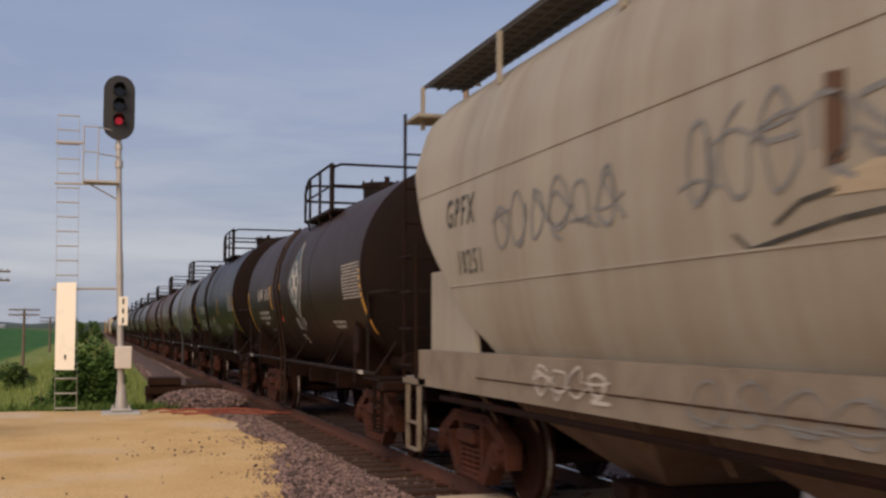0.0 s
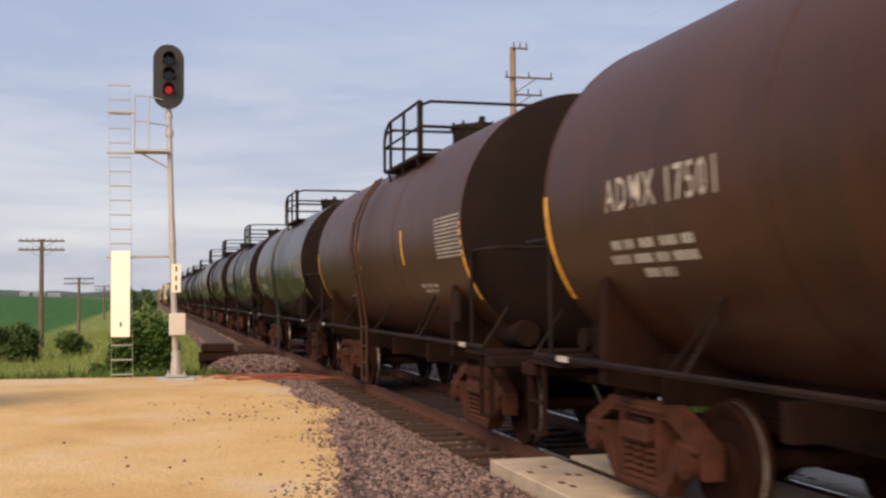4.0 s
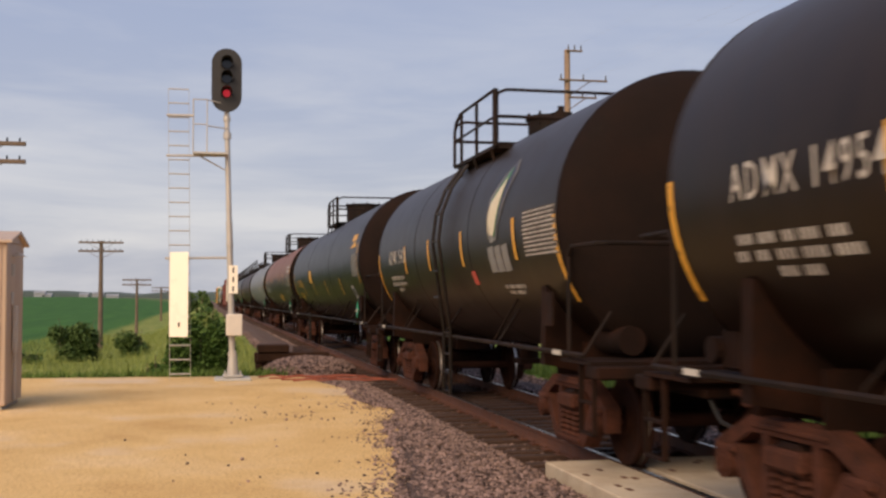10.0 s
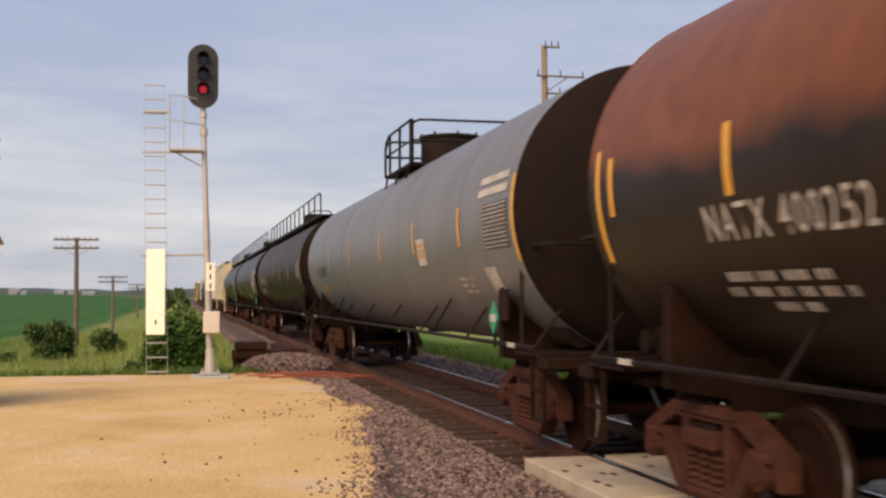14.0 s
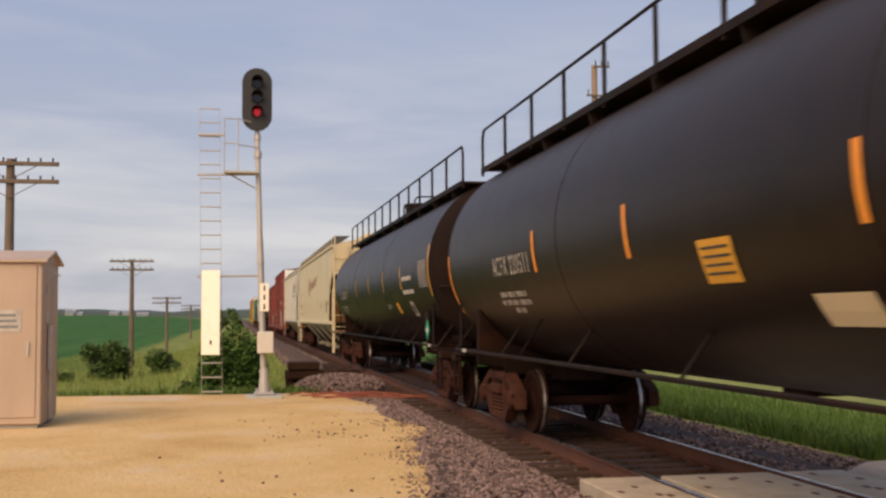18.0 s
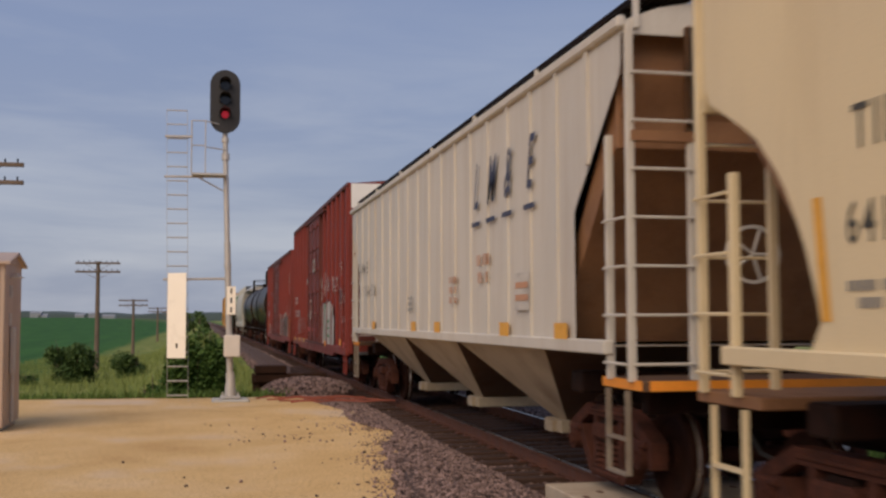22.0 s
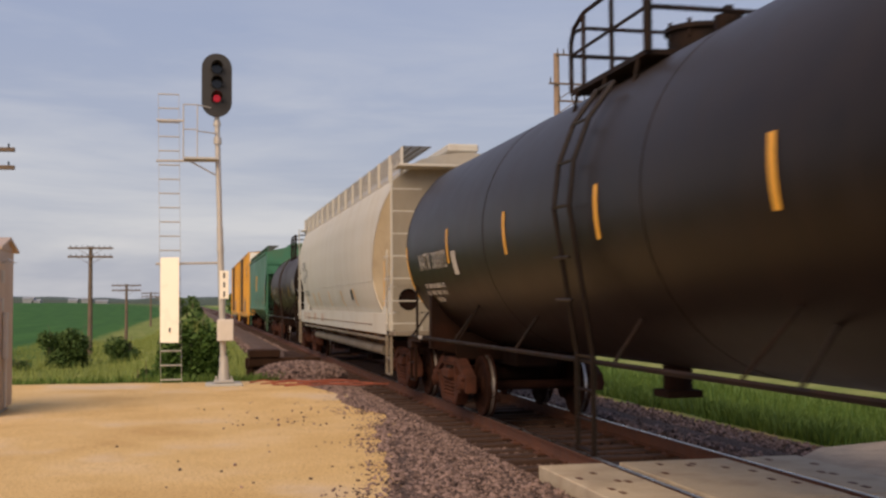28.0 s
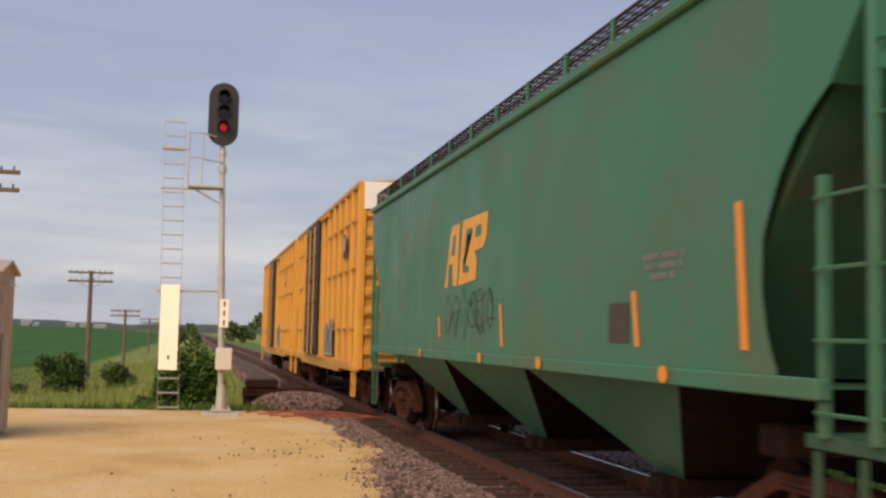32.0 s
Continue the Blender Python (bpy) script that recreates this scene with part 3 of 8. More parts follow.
def cyl(bm, a, b, r, n=8, r2=None, caps=True):
    a, b = Vector(a), Vector(b)
    d = b - a
    L = d.length
    if L < 1e-6:
        return []
    q = bmesh.ops.create_cone(bm, cap_ends=caps, segments=n, radius1=r, radius2=r if r2 is None else r2, depth=L)
    m = Matrix.Translation((a + b) / 2) @ d.to_track_quat("Z", "Y").to_matrix().to_4x4()
    bmesh.ops.transform(bm, matrix=m, verts=q["verts"])
    return q["verts"]


def pipe(bm, pts, r, n=6):
    """One tube swept through points, with mitred bends."""
    pts = [Vector(p) for p in pts]
    dirs = [(b - a).normalized() for a, b in zip(pts, pts[1:])]
    u = dirs[0].orthogonal().normalized()
    rings = []
    for i, p in enumerate(pts):
        a, b = dirs[max(i - 1, 0)], dirs[min(i, len(dirs) - 1)]
        d = (a + b).normalized() if (a + b).length > 1e-4 else b
        u = (u - d * u.dot(d)).normalized()
        v = d.cross(u)
        rings.append([bm.verts.new(p + (u * math.cos(2 * math.pi * k / n) + v * math.sin(2 * math.pi * k / n)) * r) for k in range(n)])
    for p, q in zip(rings, rings[1:]):
        for k in range(n):
            bm.faces.new((p[k], p[(k + 1) % n], q[(k + 1) % n], q[k]))
    bm.faces.new(rings[0][::-1])
    bm.faces.new(rings[-1])


def prism(bm, poly, axis, a, b):
    """Extrude a polygon of (u, v) along an axis from a to b. axis x: (y, z); y: (x, z); z: (x, y)."""
    def P(u, v, w):
        return {"x": (w, u, v), "y": (u, w, v), "z": (u, v, w)}[axis]
    va = [bm.verts.new(P(u, v, a)) for u, v in poly]
    vb = [bm.verts.new(P(u, v, b)) for u, v in poly]
    bm.faces.new(va)
    bm.faces.new(vb[::-1])
    n = len(poly)
    for i in range(n):
        bm.faces.new((va[i], vb[i], vb[(i + 1) % n], va[(i + 1) % n]))


def lathe(bm, prof, axis="y", n=48, mi=None):
    """Turn a profile of (along, radius) round an axis."""
    rings = []
    for s, r in prof:
        ring = []
        for i in range(n):
            a = 2 * math.pi * i / n
            u, v = r * math.cos(a), r * math.sin(a)
            ring.append(bm.verts.new({"y": (u, s, v), "x": (s, u, v), "z": (u, v, s)}[axis]))
        rings.append(ring)
    for k, (p, q) in enumerate(zip(rings, rings[1:])):
        for i in range(n):
            f = bm.faces.new((p[i], p[(i + 1) % n], q[(i + 1) % n], q[i]))
            if mi:
                f.material_index = mi[k]
    bm.faces.new(rings[0])
    bm.faces.new(rings[-1])
    return rings


def finish(name, bm, mats, smooth=False, angle=None):
    bmesh.ops.recalc_face_normals(bm, faces=bm.faces[:])
    me = bpy.data.meshes.new(name)
    bm.to_mesh(me)
    bm.free()
    for m in (mats if isinstance(mats, (list, tuple)) else [mats]):
        me.materials.append(m)
    if smooth:
        me.shade_smooth()
        if angle:
            me.set_sharp_from_angle(angle=radians(angle))
    return me


def put(name, me, parent=None, loc=None, label="", m=None):
    ob = new(name, me)
    if parent is not None:
        ob.parent = parent
    if m is not None:
        ob.matrix_basis = m
    elif loc is not None:
        ob.location = loc
    if label:
        ob["label"] = label
    return ob


def part(name, bm, material, parent, label="", smooth=False, angle=None, loc=None):
    return put(name, finish(name, bm, material, smooth, angle), parent, loc, label)


def each(name, bm, material, parent, label="", smooth=False, angle=None):
    """Link every loose piece of a bmesh as an object of its own; returns the first."""
    left, first = set(bm.verts), None
    while left:
        seed = next(v for v in bm.verts if v in left)
        stack, isle = [seed], {seed}
        while stack:
            for e in stack.pop().link_edges:
                for w in e.verts:
                    if w not in isle:
                        isle.add(w)
                        stack.append(w)
        left -= isle
        idx, nb = {}, B()
        for v in bm.verts:
            if v in isle:
                idx[v] = nb.verts.new(v.co)
        for f in bm.faces:
            if f.verts[0] in isle:
                nb.faces.new([idx[v] for v in f.verts])
        ob = part(name, nb, material, parent, label, smooth, angle)
        first = first or ob
    bm.free()
    return first


def thing(name, label, category, group="", kind="", loc=(0, 0, 0)):
    ob = new(name)
    ob.location = loc
    ob.empty_display_size = 0.2
    return tagged(ob, label, category, group, kind)


def B():
    return bmesh.new()


def from_lists(name, verts, faces, material, smooth=False):
    me = bpy.data.meshes.new(name)
    me.from_pydata(verts, [], faces)
    me.materials.append(material)
    if smooth:
        me.shade_smooth()
    return me


# ---- the ground: one sheet from the pad of sand to the horizon ----
def smooth01(v, a, b):
    k = min(max((v - a) / (b - a), 0.0), 1.0)
    return k * k * (3 - 2 * k)


def shoulder(y):
    pts = ((4, 1.5), (9.9, 1.78), (10.7, 2.02), (12.6, 2.28), (14, 2.38), (15, 2.62), (16.8, 3.02), (18, 2.66), (19, 2.55), (21, 2.75), (23, 2.45), (26, 2.3), (50, 2.4))
    e = 2.4
    for (a, u), (b, v) in zip(pts, pts[1:]):
        if a <= y <= b:
            e = u + (v - u) * (y - a) / (b - a)
    return e + 0.10 * noise.noise((y * 0.9, 1.7, 0)) + 0.10 * noise.noise((y * 2.6, 4.2, 0))


def ground_z(x, y):
    pad = 0.0 + 0.035 * noise.noise((x * 0.25, y * 0.25, 0)) + 0.012 * noise.noise((x * 1.1, y * 1.1, 3))
    drop = smooth01(y, 25.3, 29.5)
    # railway bank on one side, sinking to the field
    bank = -0.55 - 1.05 * smooth01(-x, -1.0, 5.5) + 0.9 * math.exp(-((x + 1.2) / 2.3) ** 2) * smooth01(y, 55, 90) * (1 - 0.5 * smooth01(y, 150, 320))
    fieldz = bank + 0.25 * noise.noise((x * 0.08, y * 0.05, 7)) + 0.10 * noise.noise((x * 0.5, y * 0.4, 2))
    fieldz += 5.2 * smooth01(y, 120, 900) * smooth01(-x, 5, 90)
    z = pad * (1 - drop) + fieldz * drop
    # under the track the sheet dips below the ballast
    if x > 1.5:
        e = shoulder(y) if 4 < y < 45 else 2.4
        k = smooth01(x, e + 0.05, e + 0.7) * (1 - smooth01(x, 7.4, 8.2))
        z = z * (1 - k) + (-0.5) * k
    if x > 7.4:
        r = -0.22 - 0.35 * smooth01(x, 8.4, 11) + 0.25 * smooth01(x, 13, 16) + 0.05 * noise.noise((x * 0.6, y * 0.6, 5))
        k = smooth01(x, 7.4, 8.4)
        z = z * (1 - k) + r * k
    road = smooth01(x, 7.0, 7.6) * (1 - smooth01(y, 12.2, 13.2)) * smooth01(y, 2.2, 3.2)
    z = z * (1 - road) + (-0.10) * road
    return z


def lines(parts):
    out = []
    for a, b, s in parts:
        n = max(1, round((b - a) / s))
        out += [a + (b - a) * i / n for i in range(n)]
    return out + [parts[-1][1]]


gx = lines(((-2600, -400, 200), (-400, -60, 30), (-60, -14, 3), (-14, 16, 0.30), (16, 60, 3), (60, 400, 40), (400, 2600, 220)))
gy = lines(((-900, -60, 60), (-60, 0, 6), (0, 44, 0.30), (44, 130, 2), (130, 400, 12), (400, 3600, 160)))
gv = [(x, y, ground_z(x, y)) for y in gy for x in gx]
nx = len(gx)
gf = [(j * nx + i, j * nx + i + 1, (j + 1) * nx + i + 1, (j + 1) * nx + i) for j in range(len(gy) - 1) for i in range(nx - 1)]
ground = tagged(put("ground", from_lists("ground", gv, gf, M["ground"], True)),
                "sandy yellow gravel pad giving way to rough grass and green crop field", "ground", kind="structure")

# ---- ballast ----
TX = 5.096                     # the track's centre line
NR, FR = TX - 0.7525, TX + 0.7525


bv, bf = [], []
by = lines(((-600, 4, 20), (4, 45, 0.35), (45, 200, 5), (200, 1600, 60)))
for y in by:
    e = shoulder(y) if 4 < y < 45 else 2.4
    far_e = 7.75 + 0.2 * noise.noise((y * 0.4, 9, 0))
    for x, z in ((e - 0.15, -0.75 if y > 26 else -0.06), (e, -0.55 if y > 27 else 0.012), (e + (3.35 - e) * 0.5, -0.04 if y < 26 else -0.22), (3.42, -0.10), (3.62, -0.235),
                 (TX, -0.235), (6.45, -0.20), (7.0, -0.12), (far_e - 0.3, -0.24), (far_e, -0.42)):
        bv.append((x, y, z + (0.02 * noise.noise((x * 5, y * 5, 0)) if 4 < y < 45 else 0)))
for j in range(len(by) - 1):
    for i in range(9):
        bf.append((j * 10 + i, j * 10 + i + 1, (j + 1) * 10 + i + 1, (j + 1) * 10 + i))
tagged(put("ballast_bed", from_lists("ballast_bed", bv, bf, M["stonebed"])), "bed of pinkish grey crushed stone under the track", "ballast", kind="structure")


def stones(name, count, place, label, smin=0.022, smax=0.055, material="pebble", seed=1):
    rnd = random.Random(seed)
    tv, tf = [], []
    base = [Vector(p) for p in ((1, 0, 0), (-1, 0, 0), (0, 1, 0), (0, -1, 0), (0, 0, 1), (0, 0, -1))]
    fac = ((0, 2, 4), (2, 1, 4), (1, 3, 4), (3, 0, 4), (2, 0, 5), (1, 2, 5), (3, 1, 5), (0, 3, 5))
    for _ in range(count):
        x, y, z = place(rnd)
        s = rnd.uniform(smin, smax)
        q = Euler((rnd.uniform(0, 6.3), rnd.uniform(0, 6.3), rnd.uniform(0, 6.3))).to_matrix()
        k = len(tv)
        for p in base:
            v = q @ (p * s * rnd.uniform(0.65, 1.25))
            tv.append((x + v.x, y + v.y, z + v.z * 0.85))
        tf += [(k + a, k + b, k + c) for a, b, c in fac]
    return tagged(put(name, from_lists(name, tv, tf, M[material])), label, "stones", kind="stuff")


def near_stone(r):
    y = 7.5 + 24 * r.random() ** 1.25
    e = shoulder(y)
    x = e - 0.12 + (3.62 - e) * r.random() if r.random() < 0.995 else e - 0.4 * r.random() ** 2
    if y < 11.4 and x > 3.45:
        x -= 0.5
    zz = 0.012 if x < e else -0.01 - 0.09 * smooth01(x, e + 0.3, 3.42) - 0.10 * smooth01(x, 3.42, 3.62)
    if y > 26:
        zz -= 0.3 * smooth01(y, 26, 30)
    return x, y, zz


def edge_stone(r):
    y = 8.5 + 13 * r.random()
    k = 0.16 + 0.30 * max(0.0, noise.noise((y * 1.3, 2.2, 0.5)) + 0.25)
    return shoulder(y) - 0.08 - k * abs(r.gauss(0, 1)), y, 0.006


def bank_stone(r):
    y = 29 + 45 * r.random() ** 1.5
    k = r.random()
    return 2.35 + 1.2 * k, y, (-0.50 + 0.38 * k if y > 27 else -0.05)


def far_stone(r):
    return 6.5 + 1.35 * r.random(), 11.5 + 30 * r.random() ** 1.7, -0.15 - 0.05 * r.random()


stones("ballast_stones", 1300, edge_stone, "small stones strayed from the ballast onto the sand", smin=0.006, smax=0.024, seed=12)
stones("ballast_stones", 2600, bank_stone, "stones along the bank past the crossing", smin=0.04, smax=0.09, seed=13)
stones("ballast_stones", 22000, near_stone, "loose pinkish grey crushed stones beside the near rail", smin=0.016, smax=0.044, seed=2)
stones("ballast_stones", 9000, far_stone, "loose pinkish grey crushed stones beyond the far rail", seed=3)
stones("ballast_stones", 1600, lambda r: (3.62 + 0.6 * r.random(), 11.75 + 0.53 * (int(26 * r.random()) + 0.5) + 0.12 * r.gauss(0, 1) * 0.6, -0.225), "stones packed between the tie ends", seed=14, smax=0.045)
stones("ballast_stones", 1800, lambda r: (NR + 0.2 + 1.1 * r.random(), 11.6 + 30 * r.random(), -0.205), "dark rusty stones lying between the rails", seed=4, smax=0.045, material="bedpebble")


def mound_stone(r):
    a, d = r.uniform(0, 6.283), r.random() ** 0.6
    return 2.50 + 1.10 * d * math.cos(a), 26.7 + 1.35 * d * math.sin(a), 0.34 * math.sqrt(max(1 - d * d, 0)) - 0.045 + r.uniform(0, 0.05)


bm = B()
bmesh.ops.create_icosphere(bm, subdivisions=3, radius=1.0)
for v in bm.verts:
    v.co = Vector((2.50 + v.co.x * 1.12, 26.7 + v.co.y * 1.4, v.co.z * 0.32 - 0.05 + 0.05 * noise.noise(v.co * 3)))
mound = thing("stone_heap", "low heap of pinkish crushed stone beside the bridge", "heap")
part("heap_core", bm, M["stonebed"], mound, smooth=True)
st = stones("stone_cover", 5200, mound_stone, "", smin=0.022, smax=0.055, seed=5)
st.parent = mound
del st["category"]


def sand_clod(r):
    k = r.random()
    if k < 0.5:
        return 1.25 + r.gauss(0, 0.55), 16.6 + r.gauss(0, 0.9), 0.02
    return 3.0 * r.random() - 1.0, 9 + 15 * r.random(), 0.01


stones("sand_clods", 80, sand_clod, "dark clods and pebbles scattered on the sand", smin=0.006, smax=0.028, seed=6)

# ---- track ----
track = thing("railway_track", "single railway track of rusty rails on creosoted timber ties", "track", kind="structure")
prof = ((-0.075, -0.172), (0.075, -0.172), (0.075, -0.160), (0.015, -0.145), (0.012, -0.045), (0.036, -0.036), (0.036, -0.006), (0.026, 0), (-0.026, 0), (-0.036, -0.006), (-0.036, -0.036), (-0.012, -0.045), (-0.015, -0.145), (-0.075, -0.160))
for x in (NR, FR):
    bm = B()
    prism(bm, [(u, v - 0.002) for u, v in prof], "y", -600, 1600)
    r = part("rail", bm, [M["rail"], M["railtop"]], track)
    for p in r.data.polygons:
        if p.normal.z > 0.6 and p.center.z > -0.01:
            p.material_index = 1
    r.location = (x, 0, 0)
bm = B()
box(bm, 0, 0, 0, 2.86, 0.225, 0.17, bevel=0.015)
tie_me = finish("tie", bm, M["tie"])
rnd = random.Random(11)
tie_y = [11.75 + 0.53 * i for i in range(250)]
for y in tie_y:
    put("tie", tie_me, track, m=pose(TX + rnd.uniform(-0.05, 0.05), y + rnd.uniform(-0.03, 0.03), -0.258 + rnd.uniform(-0.012, 0.012), rnd.uniform(-1, 1), rnd.uniform(-0.5, 0.5), rnd.uniform(-1.2, 1.2)))
tv, tf = [], []
cube = [(sx * 1.31, sy * 0.112, sz * 0.085) for sx in (-1, 1) for sy in (-1, 1) for sz in (-1, 1)]
for y in [11.75 - 0.53 * i for i in range(1, 120)] + [tie_y[-1] + 0.53 * i for i in range(1, 500)]:
    k = len(tv)
    tv += [(TX + a, y + b, -0.262 + c) for a, b, c in cube]
    tf += [tuple(k + i for i in f) for f in ((0, 1, 3, 2), (4, 6, 7, 5), (0, 4, 5, 1), (2, 3, 7, 6), (1, 5, 7, 3), (0, 2, 6, 4))]
tagged(put("more_ties", from_lists("more_ties", tv, tf, M["tie"]), track), kind="stuff")
bm = B()
for y in tie_y[:90]:
    for x in (NR, FR):
        for s in (-1, 1):
            box(bm, x + s * 0.115, y, -0.168, 0.10, 0.19, 0.022)
            cyl(bm, (x + s * 0.10, y + 0.05, -0.16), (x + s * 0.10, y + 0.05, -0.135), 0.014, 5)
tagged(part("tie_plates", bm, M["rail"], track), kind="stuff")

# ---- level crossing of concrete panels ----
crossing = thing("level_crossing", "level crossing of pale stained concrete panels between the rails", "crossing", kind="structure")
rnd = random.Random(21)
PANEL = 2.45
for i in range(4):
    y1 = 11.28 - i * PANEL
    for x0, x1 in ((3.56, NR - 0.055), (NR + 0.13, FR - 0.13), (FR + 0.055, FR + 0.75)):
        bm = B()
        box(bm, (x0 + x1) / 2, y1 - PANEL / 2, -0.10, x1 - x0, PANEL - 0.025, 0.19, bevel=0.012)
        pnl = part("concrete_panel", bm, M["concrete"], crossing)
        n = 4 if x1 - x0 > 1 else 3
        bm = B()
        for _ in range(n * 2):
            xx, yy = rnd.uniform(x0 + 0.12, x1 - 0.12), y1 - rnd.uniform(0.2, PANEL - 0.2)
            box(bm, xx, yy, -0.003, 0.05, 0.11, 0.006, rot=None)
        tagged(part("lag_screw", bm, M["rail"], pnl), kind="stuff")
    for x in (NR + 0.085, FR - 0.085):
        bm = B()
        box(bm, x, y1 - PANEL / 2, -0.11, 0.085, PANEL, 0.1)
        part("flangeway_filler", bm, M["rubber"], crossing)
bm = B()
prism(bm, [(2.95, 7.9), (3.2, 8.3), (3.53, 8.5), (3.53, -8), (2.85, -8), (2.9, 7.6)], "z", -0.16, -0.03)
tagged(part("road_approach", bm, M["asphalt"], None), "worn grey asphalt approach beside the crossing panels", "road", kind="structure")
bm = B()
prism(bm, [(6.63, 11.3), (7.4, 12.1), (9.0, 12.6), (60, 12.6), (60, 1.5), (6.63, 1.5)], "z", -0.4, -0.06)
tagged(part("gravel_road", bm, M["gravelroad"], None), "pale gravel road leading away beyond the crossing", "road", kind="structure")

# ---- cable ducts and the small timber bridge ----
ducts = thing("cable_ducts", "thin reddish cable ducts lying on the sand beside the stones", "cable")
for i in range(4):
    rnd = random.Random(40 + i)
    bm = B()
    p = [(1.15 + 0.22 * i, 24.3 - 0.42 * i, 0.03)]
    for k in range(7):
        a = p[-1]
        p.append((a[0] + 0.30, a[1] + rnd.uniform(-0.16, 0.10), 0.03 + 0.05 * rnd.random()))
    pipe(bm, p, 0.018, 6)
    tagged(part("duct", bm, M["cable"], ducts), kind="stuff")
bridge = thing("timber_bridge", "small old timber bridge abutment under the track", "bridge")
for nm, (cx, cy, cz, sx, sy, sz), mt in (("cap_beam", (2.55, 33.0, 0.16, 2.2, 0.35, 0.30), "timber"), ("back_wall", (2.6, 33.6, -0.35, 2.2, 0.18, 0.7), "timber"),
                                        ("wing_beam", (1.95, 32.4, 0.46, 0.9, 0.8, 0.22), "timber"), ("stringer", (3.3, 36.5, 0.02, 0.35, 7.0, 0.36), "timber"),
                                        ("stringer", (6.9, 36.5, 0.0, 0.35, 7.0, 0.42), "timber"), ("sill_block", (2.75, 31.9, -0.02, 1.3, 0.4, 0.26), "timber"), ("fascia_beam", (2.2, 32.2, 0.22, 1.4, 0.3, 0.24), "timber")):
    bm = B()
    box(bm, cx, cy, cz - 0.16, sx, sy, sz, bevel=0.02)
    part(nm, bm, M[mt], bridge)
for i in range(3):
    bm = B()
    cyl(bm, (1.65 + 0.65 * i, 33.0, 0.0), (1.65 + 0.65 * i, 33.0, -1.6), 0.15, 10)
    part("pole", bm, M["timber"], bridge)

# ---- signal ----
MY = 24.0
sig = thing("railway_signal", "three-lamp railway signal on a galvanised mast, lowest lamp lit red", "signal", loc=(0.60, MY, 0.0))
lean = -0.029                 # the mast leans a little
bm = B()
cyl(bm, (0, 0, 0.10), (lean * 3.4, 0, 3.4), 0.068, 14)
cyl(bm, (lean * 3.4, 0, 3.4), (lean * 5.9, 0, 5.9), 0.058, 14)
part("mast", bm, M["galv"], sig, smooth=True, angle=40)
bm = B()
for z, h, r in ((0.55, 0.10, 0.085), (2.9, 0.07, 0.080), (5.25, 0.14, 0.085), (5.62, 0.10, 0.078)):
    cyl(bm, (lean * z, 0, z - h / 2), (lean * z, 0, z + h / 2), r, 12)
each("mast_collar", bm, M["galv"], sig)
bm = B()
cyl(bm, (0, 0, 0.06), (0, 0, 0.62), 0.135, 14, r2=0.080)
box(bm, 0, 0, 0.09, 0.42, 0.42, 0.05, bevel=0.01)
for sx in (-1, 1):
    for sy in (-1, 1):
        cyl(bm, (sx * 0.16, sy * 0.16, 0.08), (sx * 0.16, sy * 0.16, 0.19), 0.02, 6)
part("mast_base", bm, M["galv"], sig)
bm = B()
box(bm, 0, 0, -0.02, 0.78, 0.78, 0.15, bevel=0.03)
part("foundation", bm, M["foundation"], sig)


def capsule(w, h, n=12):
    r = w / 2
    pts = [(r * math.cos(a), h / 2 - r + r * math.sin(a)) for a in [math.pi * i / n for i in range(n + 1)]]
    return pts + [(-u, -v) for u, v in pts]


hx, hz = lean * 6.4 + 0.01, 6.44
bm = B()
prism(bm, [(hx + u, hz + v) for u, v in capsule(0.64, 1.38)], "y", -0.13, -0.10)
head = part("backboard", bm, M["signal"], sig)
bm = B()
box(bm, hx, 0.06, hz, 0.34, 0.30, 1.12, bevel=0.04)
part("lamp_case", bm, M["signal"], sig)
for i, z in enumerate((hz + 0.36, hz + 0.04, hz - 0.29)):
    bm = B()
    cyl(bm, (hx, -0.13, z), (hx, -0.17, z), 0.078 if i == 2 else 0.112, 20)
    part("lens", bm, M["redlamp" if i == 2 else "lens"], sig, "lit red lens" if i == 2 else "dark unlit lens")
    bm = B()
    n = 16
    ra = [(-0.62 + 4.38 * k / n) for k in range(n + 1)]
    vo = [[bm.verts.new((hx + rr * math.cos(a), yy - (0.0 if yy > -0.2 else 0.10 * max(0, math.sin(a))), z + rr * math.sin(a))) for a in ra] for rr, yy in ((0.135, -0.12), (0.128, -0.36), (0.120, -0.36), (0.127, -0.12))]
    for a, b in ((0, 1), (1, 2), (2, 3)):
        for k in range(n):
            bm.faces.new((vo[a][k], vo[a][k + 1], vo[b][k + 1], vo[b][k]))
    part("hood", bm, M["signal"], sig)
# ladder with its tall white panel
lx0, lx1 = -1.36, -0.93
bm = B()
for x in (lx0, lx1):
    cyl(bm, (x + 0.05, 0.05, 0.0), (x - 0.04, 0.05, 6.25), 0.0045, 6)
lad = each("ladder_rail", bm, M["galv"], sig)
bm = B()
cyl(bm, (lx0, 0, 0), (lx1, 0, 0), 0.015, 6)
rung = finish("rung", bm, M["galv"])
for i in range(21):
    z = 0.14 + 0.305 * i
    put("rung", rung, sig, loc=(0.05 - 0.09 * z / 6.25, 0.05, z))
bm = B()
box(bm, 0, 0, 0, 0.44, 0.012, 1.80, bevel=0.004, rot=Matrix.Rotation(radians(-28), 3, "Z"))
for v in bm.verts:
    v.co += Vector((-1.135, -0.10, 1.83))
pn = part("anti_climb_panel", bm, M["alu"], sig, "bright white tall metal panel locked over the ladder")
bm = B()
cyl(bm, (-1.13, -0.135, 1.22), (-1.13, -0.10, 1.22), 0.022, 8)
